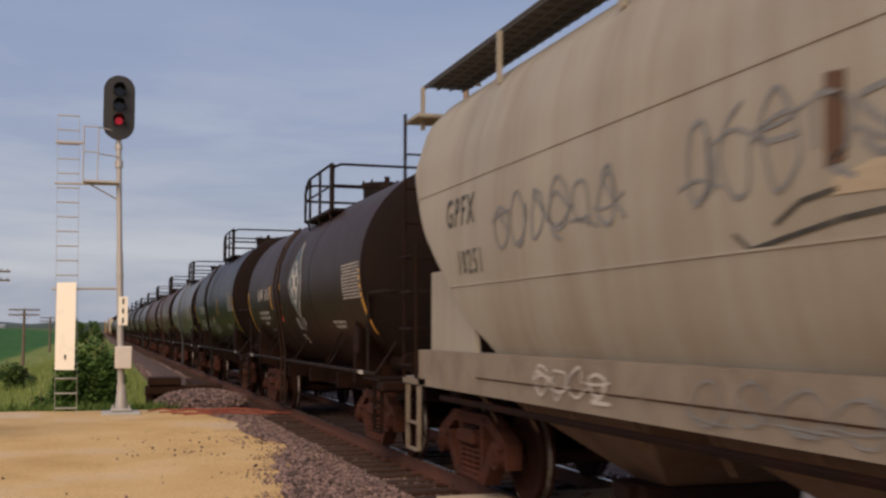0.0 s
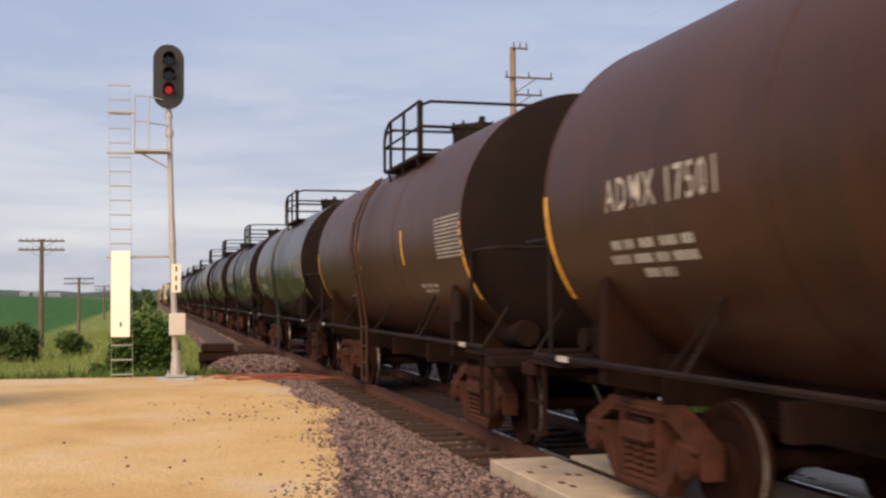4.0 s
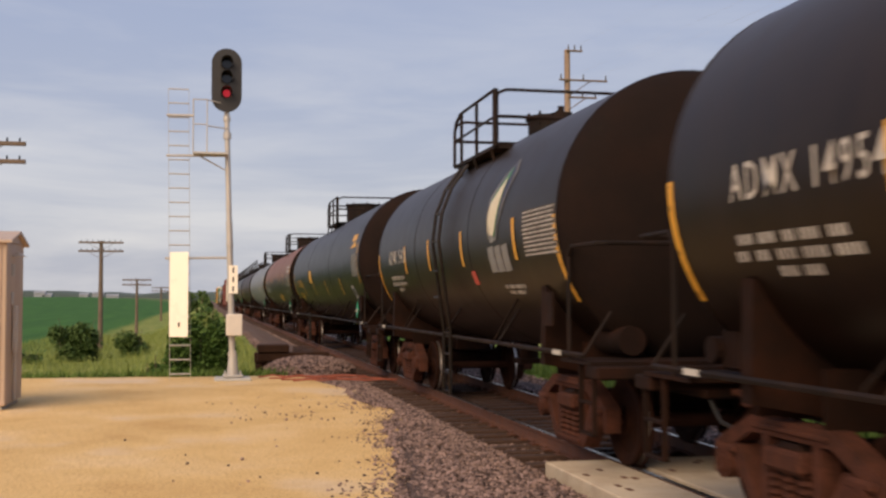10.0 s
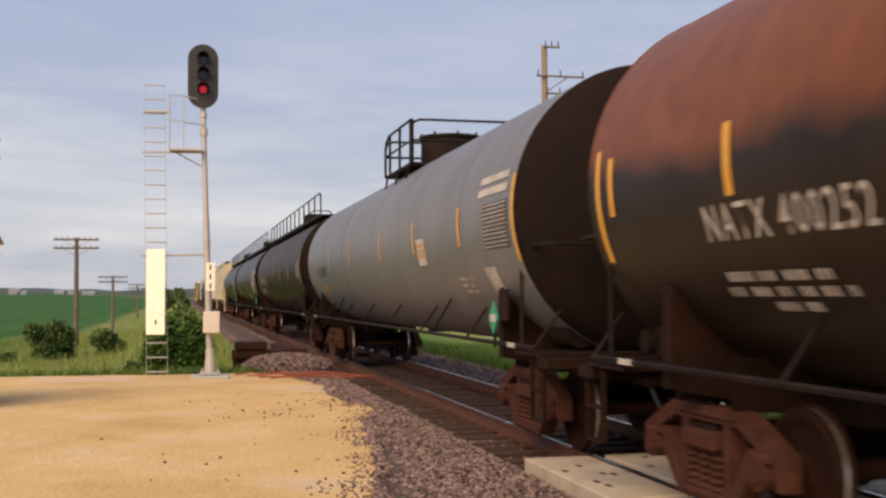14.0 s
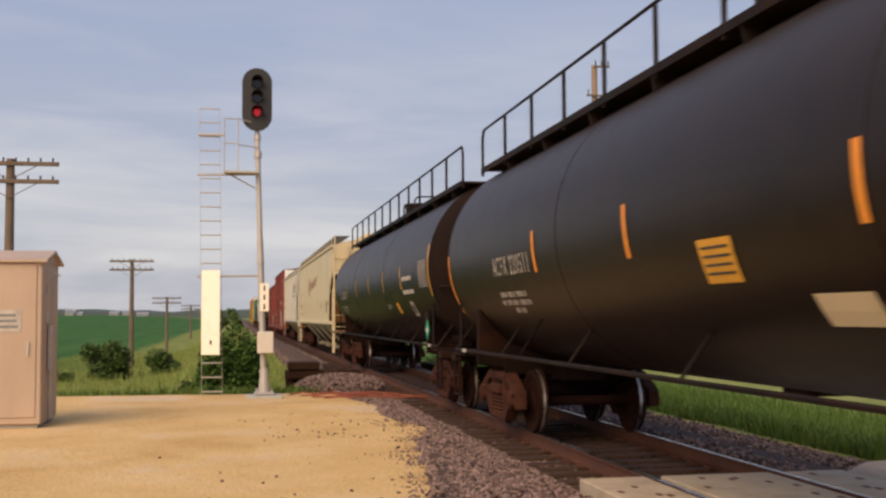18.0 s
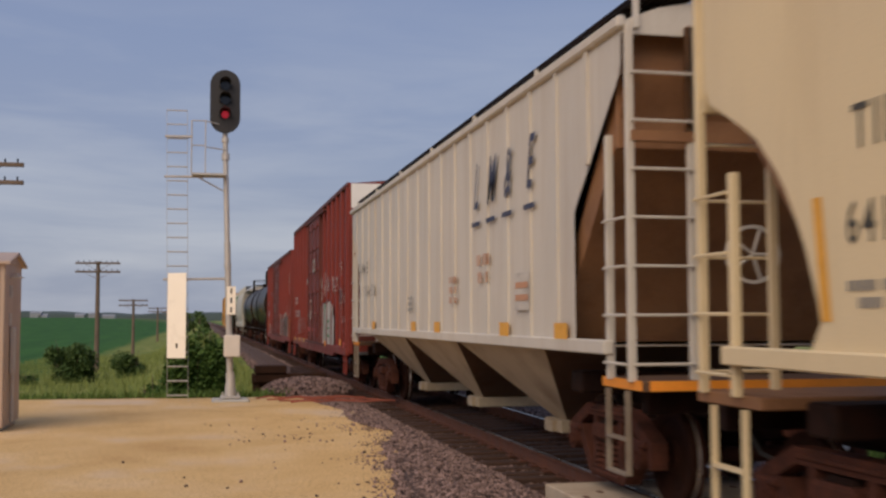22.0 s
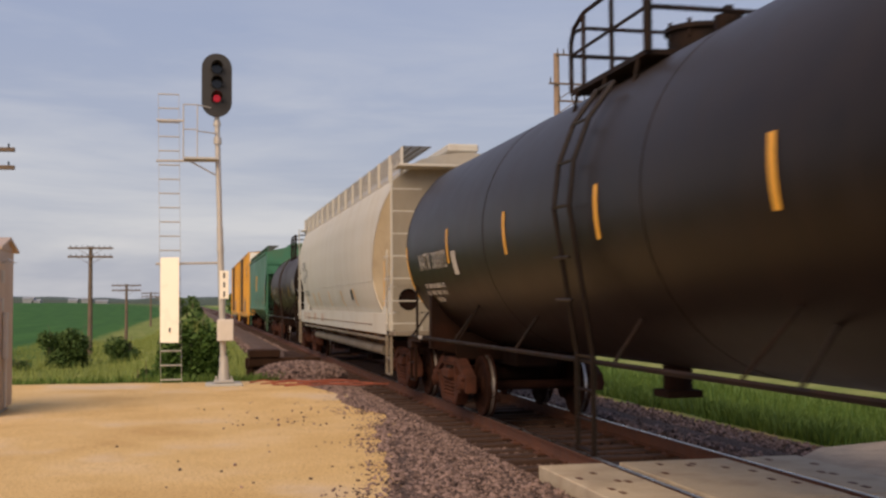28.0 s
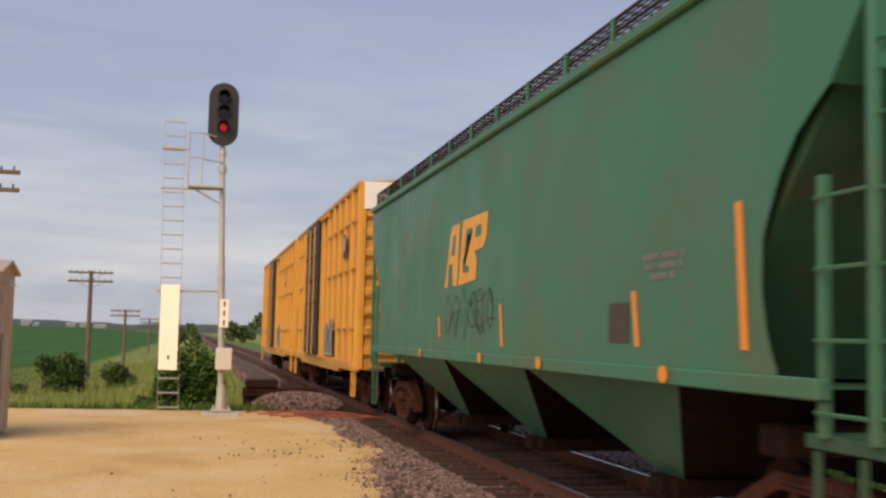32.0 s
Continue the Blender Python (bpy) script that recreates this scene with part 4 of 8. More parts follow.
box(bm, -1.13, -0.125, 1.18, 0.03, 0.02, 0.06)
part("padlock", bm, M["signal"], pn)
bm = B()
for z in (2.60, 4.80):
    cyl(bm, (lx0 - 0.07, 0.03, z), (lean * z, 0, z + 0.02), 0.026, 6)
cyl(bm, (lx0 - 0.07, 0.03, 5.67), (-0.85, 0.0, 5.67), 0.028, 6)
each("ladder_bracket", bm, M["galv"], sig)
bm = B()
box(bm, -0.50, -0.05, 4.84, 0.72, 0.45, 0.04)
cyl(bm, (-0.80, -0.05, 4.83), (-0.17, 0, 4.50), 0.016, 6)
part("work_platform", bm, M["galv"], sig)
bm = B()
for a, b in (((-0.87, -0.25, 4.86), (-0.87, -0.25, 5.98)), ((-0.58, -0.25, 4.86), (-0.58, -0.25, 5.98)), ((-0.87, 0.15, 4.86), (-0.87, 0.15, 5.98)), ((-0.87, -0.25, 5.98), (-0.58, -0.25, 5.98)),
             ((-0.87, -0.25, 5.98), (-0.87, 0.15, 5.98)), ((-0.58, -0.25, 5.98), (-0.15, -0.05, 5.92)), ((-0.58, -0.25, 5.42), (-0.16, -0.05, 5.40)), ((-0.87, -0.25, 5.45), (-0.58, -0.25, 5.45))):
    cyl(bm, a, b, 0.014, 6)
part("guard_rail", bm, M["galv"], sig)
bm = B()
box(bm, 0.02, -0.13, 1.18, 0.34, 0.18, 0.46, bevel=0.015)
jb = part("junction_box", bm, M["junction"], sig, "pale grey metal junction box")
bm = B()
box(bm, -0.005, -0.085, 2.15, 0.19, 0.008, 0.60)
pl = part("number_board", bm, M["alu"], sig, "white number board with dark marks")
bm = B()
for i, z in enumerate((2.35, 2.15, 1.95)):
    box(bm, -0.005, -0.092, z, 0.035, 0.006, 0.11)
each("mark", bm, M["signal"], pl)

# ---- relay cabinet ----
cab = thing("relay_cabinet", "tan metal relay cabinet with small pitched roof on the sand", "cabinet", loc=(-3.62, 18.75, 0.0))
bm = B()
box(bm, 0, 0.34, 1.36, 1.16, 1.60, 2.60, bevel=0.015)
part("body", bm, M["cabinet"], cab)
bm = B()
box(bm, 0, 0.34, 0.04, 1.05, 1.48, 0.10)
part("plinth", bm, M["foundation"], cab)
bm = B()
prism(bm, [(-0.54, 2.66), (0.34, 2.85), (1.22, 2.66), (1.22, 2.62), (0.34, 2.80), (-0.54, 2.62)], "x", -0.64, 0.66)
prism(bm, [(-0.46, 2.64), (1.14, 2.64), (0.34, 2.81)], "x", 0.585, 0.60)
part("roof", bm, M["cabinet"], cab)
bm = B()
box(bm, -0.02, -0.468, 1.38, 1.04, 0.02, 2.42, bevel=0.006)
dr = part("door", bm, M["cabinet"], cab)
bm = B()
box(bm, 0.38, -0.49, 1.25, 0.03, 0.03, 0.22)
part("handle", bm, M["galv"], dr)
bm = B()
box(bm, 0.02, -0.482, 1.69, 0.52, 0.006, 0.35)
sn = part("notice", bm, M["white"], dr, "white notice with unreadable dark lines")
bm = B()
for k, w in ((0.09, 0.34), (0.0, 0.38), (-0.09, 0.42)):
    box(bm, 0.02, -0.487, 1.69 + k, w, 0.004, 0.04)
each("notice_line", bm, M["greymark"], sn)
bm = B()
for z in (2.2, 1.75):
    box(bm, 0.587, 0.05, z, 0.012, 0.26, 0.2)
for k in range(5):
    box(bm, 0.598, 0.05, 2.13 + 0.035 * k, 0.02, 0.24, 0.012)
each("vent", bm, M["galv"], cab)
bm = B()
box(bm, 0.63, 0.1, 1.25, 0.08, 0.12, 0.75, bevel=0.01)
cyl(bm, (0.63, 0.1, 0.1), (0.63, 0.1, 0.9), 0.03, 8)
part("conduit_box", bm, M["galv"], cab)
bm = B()
prism(bm, [(-0.12, 2.40), (-0.02, 2.47), (0.10, 2.40)], "y", 0.3, 0.5)
vh = part("vent_hood", bm, M["galv"], cab)
vh.location = (0.68, -0.3, 0.02)

# ---- poles ----
def telegraph_pole(x, y, top, base, arms, w, label):
    p = thing("telegraph_pole", label, "utility pole", "telegraph poles along the track", loc=(x, y, base))
    H = top - base
    bm = B()
    cyl(bm, (0, 0, -0.3), (0, 0, H), 0.17, 12, r2=0.115)
    part("pole", bm, M["wood"], p, smooth=True, angle=50)
    for dz in arms:
        bm = B()
        box(bm, 0, -0.14, H - dz, w, 0.10, 0.12, bevel=0.008)
        a = part("crossarm", bm, M["wood"], p)
        bm = B()
        n = 8
        for i in range(n):
            xx = (i + 0.5) / n * w - w / 2
            if abs(xx) > 0.15:
                cyl(bm, (xx, -0.14, H - dz + 0.05), (xx, -0.14, H - dz + 0.17), 0.028, 6)
        each("insulator", bm, M["lens"], a)
        bm = B()
        for s in (-1, 1):
            cyl(bm, (s * w * 0.28, -0.15, H - dz - 0.05), (0, -0.15, H - dz - 0.48), 0.014, 5)
        each("brace", bm, M["wood"], a)


telegraph_pole(-6.36, 33.0, 6.30, -1.5, (0.15, 0.66), 2.70, "dark weathered telegraph pole with two wide crossarms")
telegraph_pole(-6.40, 72.0, 5.42, -1.6, (0.12, 0.66), 2.72, "weathered telegraph pole with two crossarms in the grass")
telegraph_pole(-6.66, 114.0, 3.80, -1.4, (0.13, 0.62), 2.85, "distant telegraph pole with two crossarms")
telegraph_pole(-6.4, 170.0, 3.6, -1.2, (0.13, 0.62), 2.85, "distant telegraph pole with two crossarms")
telegraph_pole(-6.4, 235.0, 3.4, -1.0, (0.13, 0.62), 2.85, "distant telegraph pole with two crossarms")

pp = thing("power_pole", "tall pale wooden power pole with three short crossarms and insulators", "utility pole", loc=(20.4, 60.0, -0.6))
bm = B()
cyl(bm, (0, 0, -0.3), (0, 0, 16.75), 0.23, 12, r2=0.17)
part("pole", bm, M["palewood"], pp, smooth=True, angle=50)
for z, x0, x1 in ((16.65, -0.1, 0.85), (14.95, -0.55, 2.35), (13.95, 0.0, 1.7), (12.7, 0, 1.5)):
    bm = B()
    box(bm, (x0 + x1) / 2, -0.22, z, x1 - x0, 0.12, 0.10, bevel=0.01)
    ca = part("crossarm", bm, M["wood"], pp)
    bm = B()
    for xx in (x0 + 0.1, (x0 + x1) / 2, x1 - 0.08):
        cyl(bm, (xx, -0.22, z + 0.04), (xx, -0.22, z + 0.36), 0.05, 6, r2=0.03)
    each("insulator", bm, M["lens"], ca)
bm = B()
cyl(bm, (0, -0.22, 14.0), (1.3, -0.22, 14.9), 0.03, 5)
cyl(bm, (0, -0.22, 13.2), (1.0, -0.22, 13.9), 0.03, 5)
each("brace", bm, M["wood"], pp)
wires = thing("overhead_wires", "thin overhead wires running from the power pole", "wire")
for x, z in ((20.7, 16.3), (21.0, 14.8), (22.6, 14.8)):
    bm = B()
    pts = []
    for i in range(15):
        k = i / 14
        pts.append((x + 3.0 * k, 60 - 75 * k, z - 4 * 0.9 * k * (1 - k)))
    pipe(bm, pts, 0.002, 4)
    part("wire", bm, M["galv"], wires)
    
# ---- shrubs, grass, far trees ----
def shrub(x, y, z, rx, ry, rz, n, material, label, seed, size=0.11):
    s = thing("shrub", label, "shrub", loc=(x, y, z))
    rnd = random.Random(seed)
    bm = B()
    for i in range(9):
        a = rnd.uniform(0, 6.28)
        e = (rx * 0.6 * math.cos(a), ry * 0.6 * math.sin(a), rz * rnd.uniform(0.6, 1.5))
        cyl(bm, (0.1 * math.cos(a), 0.1 * math.sin(a), -0.25), e, 0.03, 5, r2=0.008)
    each("stem", bm, M["wood"], s)
    tv, tf = [], []
    lobes = [(rnd.uniform(-0.62, 0.62), rnd.uniform(-0.62, 0.62), rnd.uniform(-0.2, 0.7), rnd.uniform(0.16, 0.42)) for _ in range(22)]
    for _ in range(n):
        lx, ly, lz, lr = rnd.choice(lobes)
        d = Vector((rnd.gauss(0, 1), rnd.gauss(0, 1), rnd.gauss(0, 1))).normalized() * lr * rnd.uniform(0.5, 1.08)
        c = Vector(((lx + d.x) * rx, (ly + d.y) * ry, max((lz + d.z + 0.25), -0.05) * rz))
        q = Euler((rnd.uniform(-1, 1), rnd.uniform(-1, 1), rnd.uniform(0, 6.3))).to_matrix()
        w = size * rnd.uniform(0.6, 1.3)
        k = len(tv)
        for p in ((-0.5, 0, 0), (0, -0.3, 0.06), (0.6, 0, 0), (0, 0.3, 0.06)):
            v = c + q @ (Vector(p) * w)
            tv.append(tuple(v))
        tf.append((k, k + 1, k + 2, k + 3))
    put("foliage", from_lists("foliage", tv, tf, M[material]), s)
    return s


shrub(-0.15, 30.5, -0.75, 1.05, 0.9, 1.75, 13000, "leaf", "leafy green bush behind the signal ladder", 1, 0.12)
shrub(-1.25, 31.5, -0.9, 0.6, 0.7, 0.75, 3000, "leaf", "low leafy green bush behind the signal ladder", 2, 0.12)
shrub(-6.65, 60.0, -1.65, 1.75, 1.2, 1.75, 10000, "darkleaf", "dark green bush in the rough grass by a pole", 3, 0.17)
shrub(-3.75, 60.5, -1.5, 1.0, 0.8, 1.25, 5000, "darkleaf", "small dark green bush in the rough grass", 4, 0.15)
shrub(-8.6, 58.0, -1.75, 0.9, 0.7, 0.7, 2200, "darkleaf", "low dark green bush at the field edge", 5, 0.15)


def blades(name, count, place, material, label, h0, h1, seed):
    rnd = random.Random(seed)
    tv, tf = [], []
    for _ in range(count):
        x, y = place(rnd)
        z = ground_z(x, y) - 0.02
        h, a, w = rnd.uniform(h0, h1), rnd.uniform(0, 6.28), rnd.uniform(0.008, 0.02)
        bx, byy = rnd.gauss(0, 0.3) * h, rnd.gauss(0, 0.3) * h
        dx, dy = w * math.cos(a), w * math.sin(a)
        k = len(tv)
        tv += [(x - dx, y - dy, z), (x + dx, y + dy, z), (x + bx * 0.4 + dx * 0.6, y + byy * 0.4 + dy * 0.6, z + h * 0.6), (x + bx * 0.4 - dx * 0.6, y + byy * 0.4 - dy * 0.6, z + h * 0.6), (x + bx, y + byy, z + h)]
        tf += [(k, k + 1, k + 2, k + 3), (k + 3, k + 2, k + 4)]
    return tagged(put(name, from_lists(name, tv, tf, M[material])), label, "grass", kind="stuff")


blades("verge_grass", 16000, lambda r: (-12 + 14.2 * r.random(), 25.55 + 7.5 * r.random() ** 1.5), "blade2", "green grass growing behind the edge of the sand", 0.08, 0.26, 1)
blades("rough_grass", 26000, lambda r: (-13 + 15 * r.random(), 32 + 70 * r.random() ** 1.3), "blade", "rough yellowish green grass on the railway bank", 0.15, 0.5, 2)
blades("trackside_grass", 26000, lambda r: (8.15 + 5.5 * r.random() ** 1.4, 13.2 + 34 * r.random() ** 1.5), "blade2", "lush grass beyond the track", 0.12, 0.38, 3)
blades("grass_tuft", 900, lambda r: (1.75 + 0.9 * r.random(), 8.6 + 0.55 * r.random()), "blade2", "tuft of grass between the sand and the asphalt", 0.03, 0.10, 4)


def clump_tree(x, y, z, w, h, n, label, seed, name="tree", cat="tree"):
    t = thing(name, label, cat, loc=(x, y, z))
    bm = B()
    cyl(bm, (0, 0, -0.5), (0, 0, h * 0.55), w * 0.05, 7, r2=w * 0.02)
    part("trunk", bm, M["wood"], t)
    rnd = random.Random(seed)
    tv, tf = [], []
    lobes = [(rnd.uniform(-0.5, 0.5) * w, rnd.uniform(-0.4, 0.4) * w, h * rnd.uniform(0.3, 0.85), rnd.uniform(0.14, 0.28) * w) for _ in range(12)]
    for _ in range(n):
        lx, ly, lz, lr = rnd.choice(lobes)
        d = Vector((rnd.gauss(0, 1), rnd.gauss(0, 1), rnd.gauss(0, 1))).normalized() * lr * rnd.uniform(0.5, 1.1)
        c = Vector((lx + d.x, ly + d.y, lz + d.z))
        q = Euler((rnd.uniform(0, 6), rnd.uniform(0, 6), rnd.uniform(0, 6))).to_matrix()
        k = len(tv)
        for p in ((-0.5, 0, 0), (0, -0.4, 0), (0.5, 0, 0), (0, 0.4, 0)):
            tv.append(tuple(c + q @ (Vector(p) * w * 0.13 * rnd.uniform(0.7, 1.3))))
        tf.append((k, k + 1, k + 2, k + 3))
    put("crown", from_lists("crown", tv, tf, M["darkleaf"]), t)
    return t


clump_tree(-1.0, 150, -0.6, 3.2, 3.6, 900, "small distant tree beside the railway bank", 1)
for i, (x, y, w, h) in enumerate(((13, 170, 6, 5.5), (17, 185, 8, 6.5), (23, 200, 9, 7), (30, 215, 10, 8), (11, 260, 6, 5))):
    clump_tree(x, y, -0.8, w, h, 900, "dark green trees in a distant row beyond the track", 10 + i)
# distance: wooded ridge and pale sheds of a far works
hv, hf = [], []
n = 160
for i in range(n + 1):
    x = -1500 + 2600 * i / n
    h = 12 + 6 * noise.noise((x * 0.004, 0, 0)) + 3 * noise.noise((x * 0.02, 3, 0))
    if x > -100:
        h *= max(0.45, 1 - (x + 100) / 900)
    hv += [(x, 1900, -5), (x, 1900, h), (x, 2300, h + 6)]
for i in range(n):
    for k in (0, 1):
        hf.append((i * 3 + k, i * 3 + 3 + k, i * 3 + 4 + k, i * 3 + 1 + k))
tagged(put("backdrop", from_lists("backdrop", hv, hf, M["hill"], True)), "low blue-green wooded ridge along the horizon", "hills", kind="structure")
rnd = random.Random(77)
for i in range(16):
    x = -330 + 270 * (i + rnd.random()) / 16
    w, h = rnd.uniform(4, 10), rnd.uniform(1.8, 4.0)
    s = thing("shed", "distant white industrial shed below the ridge", "building", "far white sheds", loc=(x, 950, ground_z(x, 950) - 0.1))
    bm = B()
    box(bm, 0, 0, h / 2, w, 12, h)
    part("wall", bm, M["farbuilding"], s)
    bm = B()
    prism(bm, [(-6.3, h), (0, h + 1.5), (6.3, h)], "x", -w / 2 - 0.3, w / 2 + 0.3)
    part("roof", bm, M["farbuilding"], s)


# ---- train: parts shared by all cars. In a car's space y runs to its trailing end, -x faces the camera ----
CACHE = {}


def cached(key, build):
    if key not in CACHE:
        CACHE[key] = build()
    return CACHE[key]


def wheel_mesh():
    bm = B()
    r = 0.457
    pr = [(-0.07, 0.07), (-0.075, 0.12), (-0.035, 0.16), (-0.03, 0.33), (-0.06, 0.375), (-0.068, r - 0.012), (-0.06, r), (0.000, r + 0.001), (0.036, r + 0.003), (0.045, r + 0.006), (0.05, r + 0.03), (0.068, r + 0.03), (0.07, 0.38), (0.03, 0.34), (0.03, 0.16), (0.07, 0.1)]
    lathe(bm, pr, "x", 32, [0, 0, 0, 0, 0, 0, 0, 1, 0, 0, 0, 0, 0, 0, 0])
    return finish("wheel", bm, [M["wheel"], M["tread"]], True, 35)


def axle_mesh():
    bm = B()
    cyl(bm, (-1.08, 0, 0), (1.08, 0, 0), 0.075, 12)
    return finish("axle", bm, M["wheel"], True, 40)


def side_frame_mesh():
    """Cast frame: arched top member, dropped bottom member, two columns, open windows, pedestals over the bearings."""
    bm = B()
    prism(bm, [(-1.13, 0.60), (-1.00, 0.67), (-0.56, 0.86), (0.56, 0.86), (1.00, 0.67), (1.13, 0.60), (1.13, 0.36), (1.07, 0.36), (1.02, 0.54), (0.84, 0.60), (0.54, 0.74), (-0.54, 0.74), (-0.84, 0.60), (-1.02, 0.54), (-1.07, 0.36), (-1.13, 0.36)], "x", -0.085, 0.075)
    prism(bm, [(-0.80, 0.62), (-0.70, 0.62), (-0.40, 0.24), (0.40, 0.24), (0.70, 0.62), (0.80, 0.62), (0.75, 0.44), (0.46, 0.13), (-0.46, 0.13), (-0.75, 0.44)], "x", -0.095, 0.085)
    for s in (-1, 1):
        prism(bm, [(s * 0.30, 0.24), (s * 0.41, 0.24), (s * 0.39, 0.76), (s * 0.30, 0.76)], "x", -0.080, 0.08)
        box(bm, -0.02, s * 0.89, 0.575, 0.22, 0.30, 0.07, bevel=0.02)
        box(bm, 0.0, s * 0.745, 0.46, 0.15, 0.05, 0.20, bevel=0.01)
    # raised ribs round the middle window and the bolster end standing in it
    box(bm, -0.095, 0, 0.80, 0.03, 1.00, 0.04, bevel=0.01)
    box(bm, -0.105, 0, 0.185, 0.03, 0.78, 0.05, bevel=0.01)
    box(bm, -0.05, 0, 0.60, 0.22, 0.52, 0.16, bevel=0.03)
    return finish("side_frame", bm, M["truck"])


def bearing_mesh():
    bm = B()
    cyl(bm, (-0.13, 0, 0), (0.10, 0, 0), 0.115, 16)
    cyl(bm, (-0.15, 0, 0), (-0.13, 0, 0), 0.07, 12)
    for i in range(3):
        a = 2.09 * i
        cyl(bm, (-0.165, 0.04 * math.cos(a), 0.04 * math.sin(a)), (-0.14, 0.04 * math.cos(a), 0.04 * math.sin(a)), 0.013, 6)
    return finish("bearing", bm, M["truck"], True, 40)


def spring_mesh():
    bm = B()
    for x, y in ((-0.045, -0.195), (-0.045, 0.0), (-0.045, 0.195)):
        rr, n = 0.088, 5
        pr = []
        for i in range(n * 2 + 1):
            pr.append((0.235 + 0.285 * i / (n * 2), rr if i % 2 == 0 else rr - 0.036))
        k = len(bm.verts)
        lathe(bm, pr, "z", 10)
        bm.verts.ensure_lookup_table()
        for v in bm.verts[k:]:
            v.co.x += x
            v.co.y += y
    return finish("spring", bm, M["truck"], True, 50)


def bolster_mesh():
    bm = B()
    box(bm, 0, 0, 0.60, 2.25, 0.34, 0.24, bevel=0.03)
    cyl(bm, (0, 0, 0.68), (0, 0, 0.82), 0.20, 14)
    for s in (-1, 1):
        box(bm, 0, s * 0.46, 0.42, 1.7, 0.07, 0.10)
        for q in (-1, 1):
            box(bm, q * 0.75, s * 0.40, 0.45, 0.12, 0.07, 0.30)
    return finish("bolster", bm, M["frame"])


def truck(car, y):
    t = put("truck", cached("bolster", bolster_mesh), car, loc=(0, y, 0), label="rusty four-wheel freight truck")
    for s in (-1, 1):
        put("side_frame", cached("side_frame", side_frame_mesh), t, loc=(s * 1.02, 0, 0))
        put("spring", cached("spring", spring_mesh), t, loc=(s * 1.02, 0, 0))
        for q in (-1, 1):
            put("wheel", cached("wheel", wheel_mesh), t, m=pose(s * 0.752, q * 0.89, 0.457, 0, 0, 0 if s < 0 else 180))
            put("bearing", cached("bearing", bearing_mesh), t, m=pose(s * 1.03, q * 0.89, 0.457, 0, 0, 0 if s < 0 else 180))
    for q in (-1, 1):
        put("axle", cached("axle", axle_mesh), t, loc=(0, q * 0.89, 0.457))
    return t


def coupler_mesh():
    bm = B()
    box(bm, 0, -0.30, 0.86, 0.14, 0.66, 0.16, bevel=0.02)
    prism(bm, [(-0.14, -0.08), (0.16, -0.08), (0.16, 0.06), (0.05, 0.10), (0.04, 0.02), (-0.08, 0.02), (-0.12, 0.12), (-0.17, 0.10)], "z", 0.72, 1.00)
    return finish("coupler", bm, M["truck"])


def couplers(car, half):
    me = cached("coupler", coupler_mesh)
    put("coupler", me, car, m=pose(0, half - 0.08, 0, 0, 0, 0))
    put("coupler", me, car, m=pose(0, -half + 0.08, 0, 0, 0, 180))
    bm = B()
    for s in (-1, 1):
        pts = [(0.25 * s, s * (half - 0.7), 0.80), (0.27 * s, s * (half - 0.35), 0.55), (0.2 * s, s * (half - 0.05), 0.48)]
        pipe(bm, pts, 0.022, 6)
    tagged(part("air_hose", bm, M["rubber"], car), kind="stuff")


def rail_loop(bm, pts, r=0.018):
    pipe(bm, pts, r, 6)


def sill_step(car, y, x, ztop=1.1, zbot=0.42, w=0.38, material="frame"):
    bm = B()
    for d in (-w / 2, w / 2):
        box(bm, x, y + d, (ztop + zbot) / 2, 0.05, 0.02, ztop - zbot)
    for z in (zbot, zbot + 0.30):
        box(bm, x, y, z, 0.06, w, 0.025)
    part("sill_step", bm, M[material], car)


# ---- painted marks, laid 6 mm over a side ----
def slice_face(bm, hs):
    for h in hs:
        bmesh.ops.bisect_plane(bm, geom=bm.verts[:] + bm.edges[:] + bm.faces[:], plane_co=(0, 0, h), plane_no=(0, 0, 1))


def wrap(bm, surf):
    """surf: ('tank', radius, centre height) or ('flat', x)."""
    for v in bm.verts:
        if surf[0] == "tank":
            R, zc = surf[1] + 0.007, surf[2]
            a = (v.co.z - zc) / R
            v.co.x, v.co.z = -R * math.cos(a), zc + R * math.sin(a)
        elif surf[0] == "prof":
            v.co.x = -surf[1](v.co.z) - 0.007
        else:
            v.co.x = -surf[1] - 0.007


def mark(car, name, polys, material, surf, label=""):
    """Polygons of (y, height) in one painted mark; height runs up along the skin."""
    bm = B()
    for p in polys:
        bm.faces.new([bm.verts.new((0, y, h)) for y, h in p])
    if surf[0] != "flat":
        hs = [v.co.z for v in bm.verts]
        lo, hi = min(hs), max(hs)
        slice_face(bm, [lo + 0.12 * (i + 1) for i in range(int((hi - lo) / 0.12))])
    wrap(bm, surf)
    n = len(polys)
    ob = part(name, bm, M[material], car, label)
    if n > 1:
        tagged(ob, label, kind="stuff")
    return ob


def rect(y, h, w, k):
    return [(y - w / 2, h - k / 2), (y + w / 2, h - k / 2), (y + w / 2, h + k / 2), (y - w / 2, h + k / 2)]


def text_mesh(body, size, spacing=1.0):
    cu = bpy.data.curves.new("lettering", "FONT")
    cu.body, cu.size, cu.space_character = body, size, spacing
    cu.align_x, cu.align_y = "CENTER", "CENTER"
    cu.resolution_u = 2
    cu.offset = 0.008 * size
    ob = new("lettering_source", cu)
    bpy.context.view_layer.update()
    me = bpy.data.meshes.new_from_object(ob.evaluated_get(bpy.context.evaluated_depsgraph_get()))
    bpy.data.objects.remove(ob)
    bpy.data.curves.remove(cu)
    return me


